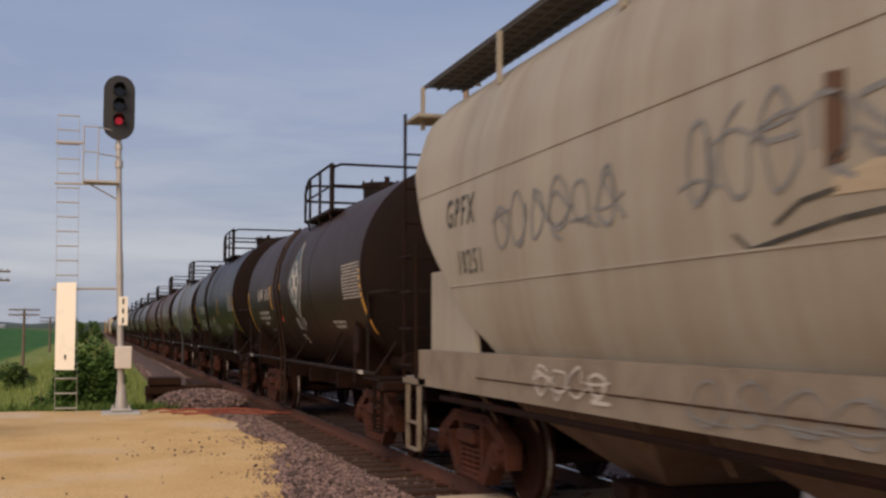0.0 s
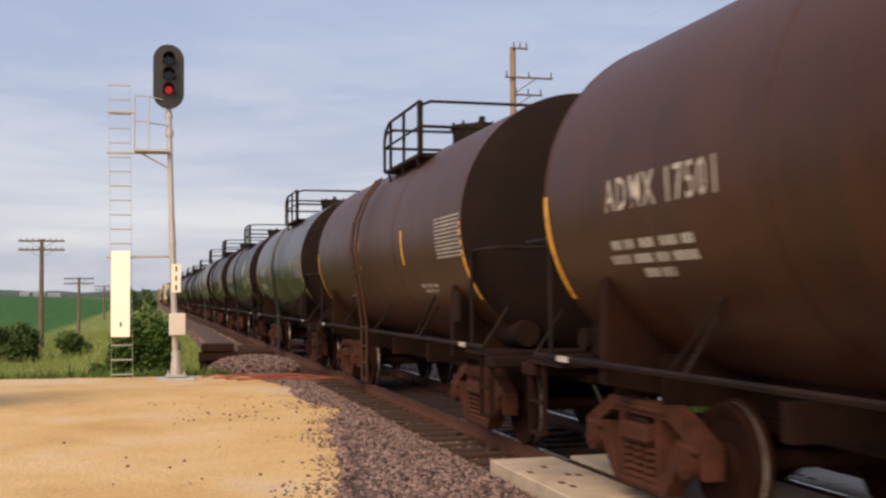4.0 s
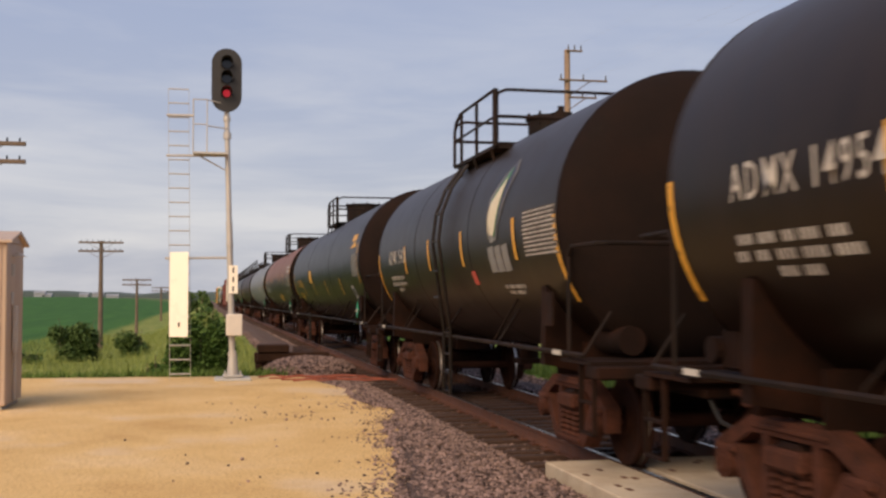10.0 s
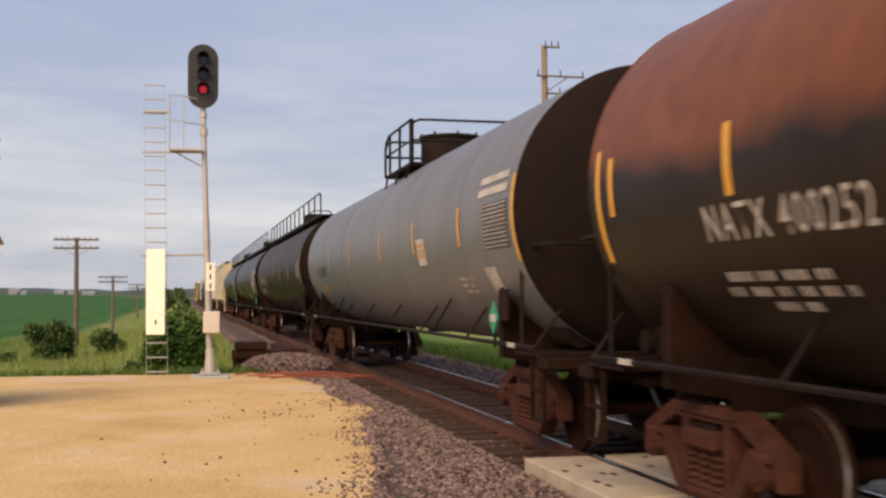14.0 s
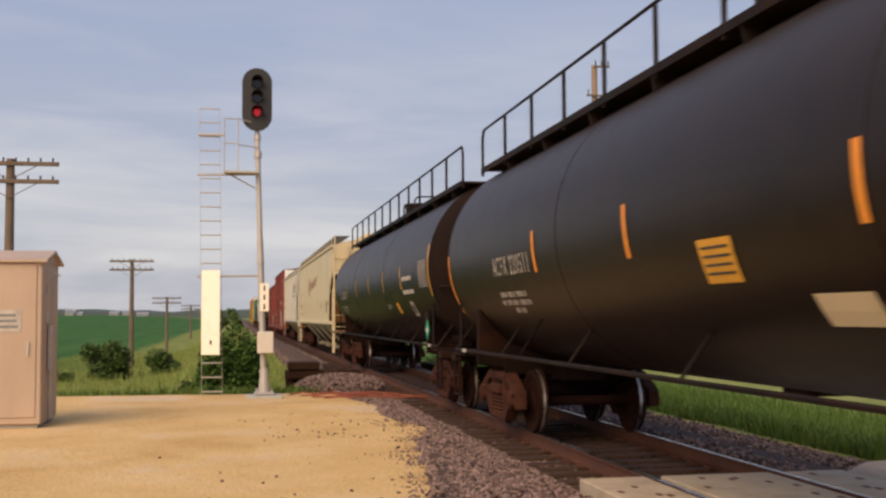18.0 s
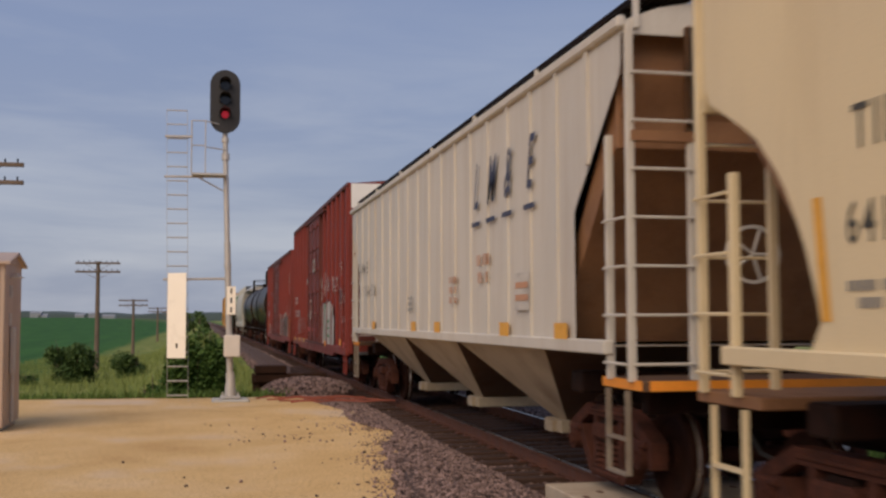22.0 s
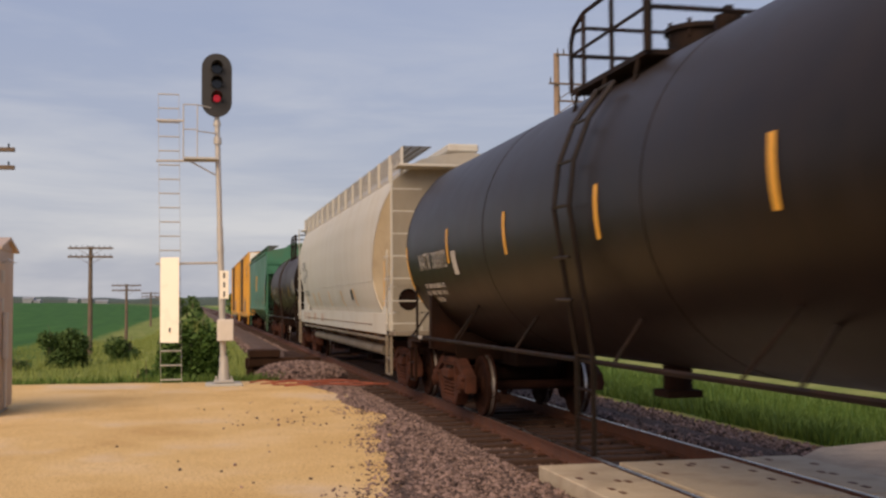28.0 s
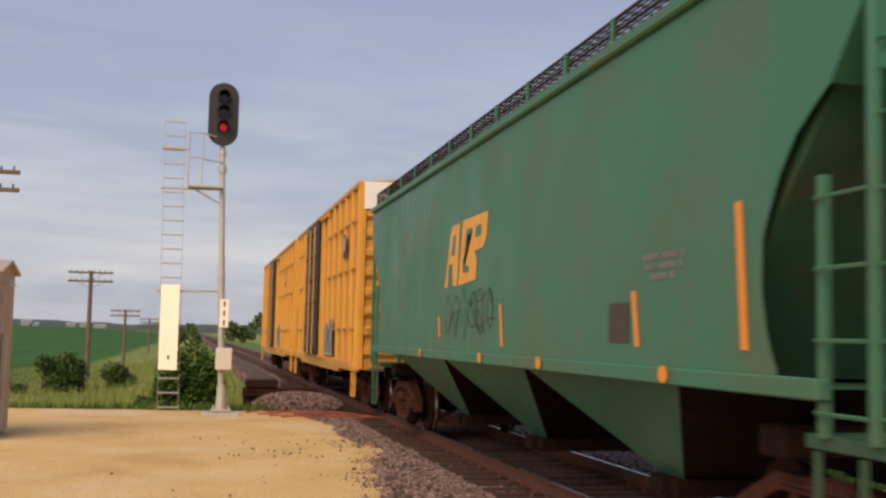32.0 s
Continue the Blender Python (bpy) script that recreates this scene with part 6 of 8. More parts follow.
    if ladder is not None:
        bm = B()
        x = -1.50
        w = 0.22
        pts = [(x, 0.30), (x, 1.25), (-(R + 0.12), zc)] + [(-(R + 0.12) * math.cos(a), zc + (R + 0.12) * math.sin(a)) for a in (0.25, 0.5, 0.75)]
        pts = [p for p in pts if p[1] < ladder_top]
        for d in (-w, w):
            pipe(bm, [(p, ladder + d, z) for p, z in pts], 0.026, 6)
        lr = each("ladder_stile", bm, M[paint], car)
        bm = B()
        for p, z in ((x, 0.34), (x, 0.62), (x, 0.90), (x, 1.22), (-(R + 0.10), 1.75), (-(R + 0.12), 2.15), (-(R + 0.12), zc), (-(R + 0.12) * math.cos(0.25), zc + (R + 0.12) * math.sin(0.25)),
                     (-(R + 0.12) * math.cos(0.5), zc + (R + 0.12) * math.sin(0.5)), (-(R + 0.12) * math.cos(0.75), zc + (R + 0.12) * math.sin(0.75))):
            if z < ladder_top:
                cyl(bm, (p, ladder - w, z), (p, ladder + w, z), 0.016, 5)
        each("rung", bm, M[paint], lr)
    for (y, h, k2) in stripes:
        stripe(car, y, h, k2, surf, stripe_mat)
    if mark_text:
        lettering(car, mark_text, mark_y, zc + text_h, 0.36, surf, mark_mat)
        small_print(car, mark_y + 0.25, zc + text_h - 0.38, surf, (1.35, 1.5, 0.5), "lightpaint" if mark_mat == "white" else "yellow")
    if panel:
        data_panel(car, -hl + (0.62 if zc < 2.62 else 0.72), zc - 0.14, 1.2 if zc < 2.62 else 1.0, 0.53, surf)
    bm = B()
    box(bm, -1.475, -(half - 1.95), 1.62, 0.03, 0.34, 0.36, rot=None)
    part("card_board", bm, M["frame"], car, "metal card board")
    if placard_y is not None:
        placard(car, placard_y, 1.46, -1.5)
        bm = B()
        cyl(bm, (-1.49, placard_y, 1.12), (-1.49, placard_y, 1.4), 0.02, 5)
        part("placard_post", bm, M["rod"], car)
    return car


# ---- covered hopper ----
def hopper_car(label, body, half, paint, dark, bays, eave=4.30, sill=1.47, ribs=0, curved=False, roof_z=4.62, cut=None, end_mat=None, mesh=True):
    car = thing("covered_hopper", label, "railway car", "cars of the freight train")
    hl = body / 2
    W = 1.58
    solid = paint == "greyhop"
    if curved:
        prof_pts = [(1.33, 1.50), (1.44, 1.72), (1.52, 2.05), (1.575, 2.5), (1.585, 3.0), (1.53, 3.6), (1.36, 4.1), (1.02, 4.45), (0.55, 4.60), (0.0, 4.64)]
    else:
        prof_pts = [(W, sill), (W, eave), (1.50, eave + 0.10), (0.9, roof_z - 0.10), (0.0, roof_z)]

    def halfw(z):
        for (x0, z0), (x1, z1) in zip(prof_pts, prof_pts[1:]):
            if z0 <= z <= z1:
                return x0 + (x1 - x0) * (z - z0) / max(z1 - z0, 1e-6)
        return prof_pts[0][0]

    # how far the side reaches towards the end, by height
    if cut:
        pass
    elif curved:
        cut = ((1.4, 1.9), (1.6, 2.0), (2.2, 2.25), (2.7, 2.0), (3.2, 1.65), (3.8, 1.0), (4.1, 0.55), (4.7, 0.35))
    else:
        cut = ((1.4, 1.0), (1.62, 1.02), (1.75, 1.12), (2.1, 1.20), (2.45, 1.18), (2.8, 0.98), (3.1, 0.72), (3.22, 0.45), (3.5, 0.22), (3.75, 0.02), (4.8, 0.02))

    def reach(z):
        for (z0, c0), (z1, c1) in zip(cut, cut[1:]):
            if z0 <= z <= z1:
                return hl - (c0 + (c1 - c0) * (z - z0) / (z1 - z0))
        return hl
    tail_cut = ((1.4, 2.8), (1.6, 2.65), (1.95, 2.1), (2.2, 1.85), (2.8, 1.08), (3.5, 0.53), (4.8, 0.45))

    def tail(z):
        if not curved:
            return reach(z)
        for (z0, c0), (z1, c1) in zip(tail_cut, tail_cut[1:]):
            if z0 <= z <= z1:
                return hl - (c0 + (c1 - c0) * (z - z0) / (z1 - z0))
        return hl - 0.45
    zs = [sill if not curved else 1.5]
    top_z = prof_pts[-1][1]
    while zs[-1] < top_z - 0.01:
        zs.append(min(zs[-1] + 0.12, top_z))
    bm = B()
    ny = 24
    rows_ = []
    for sx in (-1, 1):
        grid_ = []
        for z in zs:
            r, r1 = reach(z), tail(z)
            grid_.append([bm.verts.new((sx * halfw(z), -r + (r + r1) * i / ny, z)) for i in range(ny + 1)])
        for a, b in zip(grid_, grid_[1:]):
            for i in range(ny):
                bm.faces.new((a[i], a[i + 1], b[i + 1], b[i]))
        rows_.append(grid_)
    L_, R_ = rows_
    for i in (0, ny):
        for k in range(len(zs) - 1):
            if curved or zs[k] > (4.2 if end_mat else 3.2):
                bm.faces.new((L_[k][i], L_[k + 1][i], R_[k + 1][i], R_[k][i]))
    for i in range(ny):
        bm.faces.new((L_[0][i], L_[0][i + 1], R_[0][i + 1], R_[0][i]))
    bmesh.ops.remove_doubles(bm, verts=bm.verts[:], dist=0.0005)
    part("body", bm, M[paint], car, smooth=True, angle=35)
    if ribs:
        n = ribs
        me = None
        for i in range(n):
            y = -hl + 0.95 + (body - 1.9) * i / (n - 1)
            z0 = sill + 0.02
            while abs(y) > reach(z0) - 0.03 and z0 < eave - 0.4:
                z0 += 0.1
            bm = B()
            prism(bm, [(y - 0.04, z0), (y + 0.04, z0), (y + 0.04, eave - 0.02), (y - 0.04, eave - 0.02)], "x", -W - 0.028, -W + 0.01)
            prism(bm, [(y - 0.04, z0), (y + 0.04, z0), (y + 0.04, eave - 0.02), (y - 0.04, eave - 0.02)], "x", W - 0.01, W + 0.028)
            each("side_post", bm, M[paint], car)
    # side sill and top chord
    for s in (-1, 1):
        bm = B()
        if curved:
            prism(bm, [(s * 1.20, 1.53), (s * 1.50, 1.53), (s * 1.50, 1.13), (s * 1.44, 1.13)], "y", -hl + 0.55, hl - 0.55)
        else:
            box(bm, s * (W - 0.01), 0, sill + 0.015, 0.10, 2 * hl - 1.0, 0.13, bevel=0.012)
        # the grey car's sill is darker: its shade and grime share one colour
        part("side_sill", bm, M["hopsill" if solid else paint], car)
        if not curved:
            bm = B()
            box(bm, s * (W + 0.01), 0, eave + 0.02, 0.09, 2 * hl - 0.1, 0.11, bevel=0.02)
            part("top_chord", bm, M[paint], car)
        if curved:
            bm = B()
            rail_loop(bm, [(s * 1.42, -hl + 1.2, 1.02), (s * 1.42, hl - 1.2, 1.02)], 0.035)
            part("train_line", bm, M["frame" if solid else "hopsill"], car)
    # roof hatches and running boards with mesh sides
    bm = B()
    box(bm, 0, 0, roof_z + 0.10, 0.62, 2 * hl - 1.2, 0.16, bevel=0.03)
    part("hatch_cover", bm, M[paint], car)
    for s in (-1, 1):
        zb = roof_z + (0.02 if mesh else -0.10)
        bm = B()
        xo = 1.30 if curved else 1.50 if mesh else 1.44
        nn = int(body / 0.22)
        if solid or not mesh:
            box(bm, s * (xo - 0.28), 0, zb + 0.02, 0.56, 2 * hl - 0.1, 0.02)
        for k in range(4):
            box(bm, s * (xo - 0.02 - 0.16 * k), 0, zb, 0.02, 2 * hl - 0.1, 0.03)
        for i in range(nn):
            y = -hl + 0.1 + (body - 0.2) * i / nn
            box(bm, s * (xo - 0.28), y, zb, 0.54, 0.02, 0.026)
        rb = part("running_board", bm, M["rod" if not mesh else "grating"], car)
        n = int(body / (2.6 if solid or not mesh else 1.25))
        low = eave - 0.02 if not curved else 4.16
        bm = B()
        box(bm, 0, 0, (zb + low) / 2, 0.045, 0.05, zb - low)
        post = finish("board_post", bm, M[paint])
        for i in range(n + 1):
            put("board_post", post, rb, loc=(s * (xo + (0.0 if not curved else 0.02)), -hl + 0.1 + (body - 0.2) * i / n, 0))
        if solid or not mesh:
            continue
        bm = B()
        for k in range(10):
            box(bm, s * xo, 0, low + (zb - low) * (k + 0.5) / 10, 0.008, 2 * hl - 0.2, 0.010)
        nn = int(body / 0.085)
        for i in range(nn):
            y = -hl + 0.1 + (body - 0.2) * i / nn
            box(bm, s * xo, y, (zb + low) / 2, 0.007, 0.012, zb - low)
        part("mesh_side", bm, M["galv" if curved else "rod" if paint == "greengrain" else "grating"], rb)
    # ends: slope sheet, posts, ladders, platform
    for s in (-1, 1):
        ye = s * (hl - 0.06)
        bm = B()
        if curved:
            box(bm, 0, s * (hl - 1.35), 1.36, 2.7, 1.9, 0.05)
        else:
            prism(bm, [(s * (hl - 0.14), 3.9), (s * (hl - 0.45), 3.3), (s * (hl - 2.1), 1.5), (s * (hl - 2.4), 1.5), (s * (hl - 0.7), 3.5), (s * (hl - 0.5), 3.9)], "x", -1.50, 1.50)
        # recess sheet in the dark material: soiling and recess shade in one colour
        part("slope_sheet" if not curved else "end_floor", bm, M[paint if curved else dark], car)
        bm = B()
        box(bm, 0, s * (hl - 0.35), 1.17, 3.0, 0.95, 0.09, bevel=0.01)
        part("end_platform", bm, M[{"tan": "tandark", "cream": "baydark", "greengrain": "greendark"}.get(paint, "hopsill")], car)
        bm = B()
        box(bm, 0, s * (half - 0.62), 1.00, 2.5, 0.16, 0.22, bevel=0.015)
        part("end_sill", bm, M["frame"], car)
        bm = B()
        box(bm, 0, s * (half - 1.7), 0.92, 0.66, 2.4, 0.30, bevel=0.02)
        box(bm, 0, s * (half - 2.15), 1.10, 2.7, 0.35, 0.22, bevel=0.02)
        part("stub_sill", bm, M["frame"], car)
        for q in (-1, 1):
            ez = 4.35 if curved else eave
            for px_, py_, zz0, zz1 in ((W - 0.05, ye, 1.2, ez), (W - 0.62, ye, 1.2, ez if not curved else 1.3), (W - 0.05, s * (hl - 0.56), 1.2, 3.4 if end_mat else 2.75)):
                bm = B()
                box(bm, q * px_, py_, (zz0 + zz1) / 2, 0.035 if curved else 0.07, 0.035 if curved else 0.06, zz1 - zz0, bevel=0.008)
                part("end_post", bm, M["frame" if solid else paint], car)
            bm = B()
            zz = 1.35
            while zz < eave - 0.1:
                cyl(bm, (q * (W - 0.05), ye + s * 0.05, zz), (q * (W - 0.62), ye + s * 0.05, zz), 0.014, 5)
                if zz < 2.9:
                    cyl(bm, (q * (W + 0.01), ye, zz), (q * (W + 0.01), s * (hl - 0.56), zz), 0.014, 5)
                zz += 0.42
            each("ladder_rung", bm, M["frame" if solid else paint], car)
            sill_step(car, s * (hl - 0.42), q * (W - 0.06), 1.12, 0.40, 0.46, {"tan": "tan", "greengrain": "greendark"}.get(paint, "hopsill"))
        if curved:
            yg = s * (hl - 0.30)
            for q in (-1, 1):
                bm = B()
                tall = [(yg, 1.2), (yg, 4.1), (s * (hl - 0.42), 4.1), (s * (hl - 0.50), 3.0), (s * (hl - 0.72), 2.15), (s * (hl - 1.3), 1.92)] if s < 0 else [(hl - 0.80, 1.2), (hl - 0.80, 2.40), (hl - 1.95, 2.40)]
                prism(bm, tall + ([] if s < 0 else [(hl - 2.2, 2.15)]) + [(s * (hl - (1.75 if s < 0 else 2.35)), 1.55), (s * (hl - (1.85 if s < 0 else 2.35)), 1.2)], "x", q * 1.40 - 0.02, q * 1.40 + 0.02)
                part("end_gusset", bm, M[paint], car)
                if s > 0:
                    continue
                # stained sheet that turns in from the side towards the end plate
                bm = B()
                last = None
                for k in range(15):
                    z = 1.62 + 2.50 * k / 14
                    a, e = Vector((q * (halfw(z) - 0.012), -reach(z) + 0.004, z)), Vector((q * min(1.38, halfw(z) - 0.02), -(hl - 0.45), z))
                    row = [bm.verts.new(a.lerp(e, u) - Vector((q * 0.42 * (a - e).length * u * (1 - u), 0, 0))) for u in (0, 0.2, 0.4, 0.6, 0.8, 1)]
                    for i_ in range(5 if last else 0):
                        bm.faces.new((last[i_], last[i_ + 1], row[i_ + 1], row[i_]))
                    last = row
                part("end_sheet", bm, M["hopend"], car, "brown-stained curved end sheet", smooth=True)
            if s < 0:
                # end plate with an oval hole on either side
                bm = B()
                prism(bm, [(-1.46, 2.05), (1.46, 2.05), (1.46, 4.05), (1.1, 4.3), (-1.1, 4.3), (-1.46, 4.05)], "y", yg - 0.02, yg + 0.02)
                box(bm, 0, yg, 1.36, 2.92, 0.04, 0.36)
                for q in (-1, 1):
                    n_ = 20
                    ring = [(q * (1.16 + 0.20 * math.cos(6.2832 * k / n_)), 1.80 + 0.21 * math.sin(6.2832 * k / n_)) for k in range(n_ + 1)]
                    for (a0, b0), (a1, b1) in zip(ring, ring[1:]):
                        def out(a, b):
                            dx, dz = (a - q * 1.16), (b - 1.80)
                            k_ = min(0.30 / max(abs(dx), 1e-4), 0.26 / max(abs(dz), 1e-4))
                            return q * 1.16 + dx * k_, 1.80 + dz * k_
                        for yy in (yg - 0.02, yg + 0.02):
                            bm.faces.new([bm.verts.new((u, yy, v)) for u, v in ((a0, b0), (a1, b1), out(a1, b1), out(a0, b0))])
                        bm.faces.new([bm.verts.new((u, yy, v)) for u, yy, v in ((a0, yg - 0.02, b0), (a1, yg - 0.02, b1), (a1, yg + 0.02, b1), (a0, yg + 0.02, b0))])
                box(bm, 0, yg, 1.80, 1.72, 0.04, 0.52)
                part("end_plate", bm, M["greyhop"], car, "stained end plate with oval holes")
                # dark box added behind each hole to stand in for the shade inside
                for q in (-1, 1):
                    bm = B()
                    box(bm, q * 1.13, yg - s * 0.24, 1.78, 0.50, 0.40, 0.52)
                    part("brake_box", bm, M["frame"], car)
            bm = B()
            box(bm, 0, s * (hl - 0.05), 4.30, 2.9, 0.55, 0.05, bevel=0.01)
        bm = B() if not curved else bm
        if curved:
            pass
        else:
            box(bm, 0, ye - s * (0.30 if end_mat else 0.03), (eave + 3.3) / 2, 3.06, 0.05, eave - 3.3 + 0.1, bevel=0.01)
            for q in (-0.95, 0.0, 0.95):
                box(bm, q, ye, (eave + 3.3) / 2, 0.09, 0.06, eave - 3.3)
            box(bm, 0, ye, 3.32, 3.06, 0.08, 0.09)
        part("end_sheet", bm, M[end_mat or paint], car)
        ty = half - 1.95
        truck(car, s * ty)
    couplers(car, half)
    bm = B()
    rr = 0.26
    lathe(bm, [(-0.015, rr - 0.03), (-0.015, rr), (0.015, rr), (0.015, rr - 0.03)], "y", 20)
    bmesh.ops.delete(bm, geom=[f for f in bm.faces if len(f.verts) > 4], context="FACES")
    for i in range(5):
        a = i * 1.2566
        cyl(bm, (0, 0, 0), (rr * math.cos(a), 0, rr * math.sin(a)), 0.014, 5)
    hw = part("brake_wheel", bm, M[paint], car)
    hw.location = (-0.42, -(hl - 0.0), 2.3)
    if curved:
        for s in (-1, 1):
            for zz in (2.2, 3.23) if solid else (2.2,):
                bm = B()
                w_ = halfw(zz)
                box(bm, s * (w_ + 0.003), (tail(zz) - reach(zz)) / 2, zz, 0.012, reach(zz) + tail(zz) - 0.02, 0.016)
                part("weld_seam", bm, M[paint], car)
            bm = B()
            for i in range(14):
                y = -hl + 2.6 + (body - 5.2) * i / 13
                prism(bm, [(s * 1.43, 1.13), (s * 1.47, 1.13), (s * 1.30, 0.86)], "y", y - 0.02, y + 0.02)
            each("sill_bracket", bm, M[dark], car)
    # discharge bays
    span = body - 5.1
    for i in range(bays):
        c = -span / 2 + span * (i + 0.5) / bays
        w = span / bays
        bm = B()
        top_z2, bot = (sill - 0.03 if not curved else 1.3), 0.46
        tx, bx = W - 0.06, 0.52 if not curved else 0.42
        ty_, by_ = w / 2 - 0.02, 0.20 if not curved else 0.25
        vt = [bm.verts.new((a * tx, c + b * ty_, top_z2)) for a, b in ((-1, -1), (1, -1), (1, 1), (-1, 1))]
        vb = [bm.verts.new((a * bx * 1.2, c + b * by_, bot)) for a, b in ((-1, -1), (1, -1), (1, 1), (-1, 1))]
        bm.faces.new(vt)
        bm.faces.new(vb)
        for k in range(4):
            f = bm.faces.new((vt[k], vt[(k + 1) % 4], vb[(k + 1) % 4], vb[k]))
            # end faces take a darker steel: their shade is put into the colour
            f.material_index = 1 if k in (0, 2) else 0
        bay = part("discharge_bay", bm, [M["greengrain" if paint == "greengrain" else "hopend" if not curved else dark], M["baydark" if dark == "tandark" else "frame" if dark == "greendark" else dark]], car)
        bm = B()
        box(bm, 0, c, 0.40, 1.5, 0.62, 0.16, bevel=0.015)
        box(bm, -0.78, c, 0.40, 0.06, 0.30, 0.14)
        part("outlet_gate", bm, M["hopend" if paint in ("tan", "cream") else "frame"], bay)
    bm = B()
    box(bm, 0, 0, 0.92, 0.45, body - 3.4, 0.28)
    part("centre_sill", bm, M["frame"], car)
    return car, halfw, reach


# ---- boxcar ----
def box_car(label, body, half, paint, dark, door_mat, eave=5.22, base=0.98, ribs=15, door_w=3.0, door_y=-0.2, top_end=None, door_out=0.0):
    car = thing("boxcar", label, "railway car", "cars of the freight train")
    hl, W = body / 2, 1.52
    bm = B()
    prism(bm, [(-W, base), (W, base), (W, eave), (0.0, eave + 0.12), (-W, eave)], "y", -hl, hl)
    part("body", bm, M[paint], car)
    rib = None
    d0, d1 = door_y - door_w / 2, door_y + door_w / 2
    n = ribs
    bm = B()
    prism(bm, [(-0.075, base + 0.18), (0.075, base + 0.18), (0.075, eave - 0.1), (-0.075, eave - 0.1)], "x", -0.080, 0.02)
    bmesh.ops.bevel(bm, geom=[e for e in bm.edges if abs(e.verts[0].co.z - e.verts[1].co.z) > 1 and e.verts[0].co.x < -0.05], offset=0.03, segments=1, affect="EDGES")
    rib = finish("side_post", bm, M[paint])
    for i in range(n + 1):
        y = -hl + 0.10 + (body - 0.20) * i / n
        if d0 - 0.25 < y < d1 + 0.25:
            continue
        put("side_post", rib, car, loc=(-W, y, 0))
        put("side_post", rib, car, m=pose(W, y, 0, 0, 0, 180))
    for s in (-1, 1):
        bm = B()
        box(bm, s * (W + 0.02), 0, base + 0.06, 0.12, body, 0.22, bevel=0.02)
        # the sill is deeper between the trucks
        prism(bm, [(-hl + 2.6, base - 0.02), (-hl + 2.8, base - 0.13), (hl - 2.8, base - 0.13), (hl - 2.6, base - 0.02)], "x", s * (W + 0.03) - 0.05, s * (W + 0.03) + 0.05)
        part("side_sill", bm, M[paint], car)
        bm = B()
        box(bm, s * (W + 0.03), 0, eave - 0.04, 0.10, body + 0.02, 0.12, bevel=0.015)
        part("eave_rail", bm, M[dark], car)
        # sliding door with ribs, tracks, locking bars
        bm = B()
        box(bm, s * (W + 0.045 + door_out), door_y, (base + eave) / 2 + 0.02, 0.08, door_w, eave - base - 0.36, bevel=0.01)
        dr_ = part("door", bm, M[door_mat], car)
        bm = B()
        nn = 6
        for i in range(nn):
            z = base + 0.35 + (eave - base - 0.85) * i / (nn - 1)
            box(bm, s * (W + 0.10 + door_out), door_y, z, 0.05, door_w - 0.1, 0.07, bevel=0.015)
        each("door_rib", bm, M[door_mat], dr_)
        bm = B()
        for q in (-0.42, 0.0, 0.42):
            cyl(bm, (s * (W + 0.14 + door_out), door_y + q * door_w, base + 0.2), (s * (W + 0.14 + door_out), door_y + q * door_w, eave - 0.35), 0.022, 6)
            for z in (1.7, 2.6, 3.7):
                box(bm, s * (W + 0.14), door_y + q * door_w, z, 0.05, 0.10, 0.12)
        box(bm, s * (W + 0.15), door_y + 0.15 * door_w, 2.25, 0.06, 0.5, 0.06)
        part("lock_bar", bm, M[dark], dr_)
        bm = B()
        for z in (base + 0.14, eave - 0.20):
            box(bm, s * (W + 0.08), door_y - door_w * 0.1, z, 0.10, door_w * 1.9, 0.06)
        for yy in (d0 - 0.12, d1 + 0.12):
            box(bm, s * (W + 0.05), yy, (base + eave) / 2, 0.10, 0.12, eave - base - 0.3)
        each("door_track", bm, M[dark], car)
    for s in (-1, 1):
        bm = B()
        for i in range(9):
            z = base + 0.45 + (eave - base - 0.7) * i / 8
            prism(bm, [(s * hl, z - 0.20), (s * (hl + 0.10), z - 0.10), (s * (hl + 0.10), z + 0.02), (s * hl, z + 0.08)], "x", -W + 0.10, W - 0.10)
        each("end_corrugation", bm, M[dark], car)
        bm = B()
        for q in (-1, 1):
            box(bm, q * (W - 0.03), s * (hl + 0.03), (base + eave) / 2, 0.12, 0.12, eave - base, bevel=0.015)
        each("corner_post", bm, M[paint], car)
        for q in (-1, 1):
            bm = B()
            for d in (0.12, 0.58):
                cyl(bm, (q * (W + 0.08), s * (hl - d), base + 0.05), (q * (W + 0.08), s * (hl - d), base + 1.75), 0.02, 5)
            for i in range(5):
                cyl(bm, (q * (W + 0.08), s * (hl - 0.12), base + 0.2 + 0.36 * i), (q * (W + 0.08), s * (hl - 0.58), base + 0.2 + 0.36 * i), 0.015, 5)
                cyl(bm, (q * (W - 0.12), s * (hl + 0.14), base + 0.2 + 0.36 * i), (q * (W - 0.6), s * (hl + 0.14), base + 0.2 + 0.36 * i), 0.015, 5)
            each("ladder_bar", bm, M[paint], car)
            sill_step(car, s * (hl - 0.35), q * (W + 0.05), base + 0.05, 0.38, 0.44, paint)
        bm = B()
        box(bm, 0, s * (hl + 0.22), base + 0.02, 2.6, 0.42, 0.06)
        part("crossover_platform", bm, M["grating"], car)
        truck(car, s * (half - 2.35))
        if top_end:
            bm = B()
            box(bm, 0, s * (hl + 0.115), eave - 0.33, 2 * W - 0.06, 0.03, 0.62, bevel=0.01)
            te = part("end_top_panel", bm, M["whitepanel"], car, "white panel across the top of the end")
            bm = B()
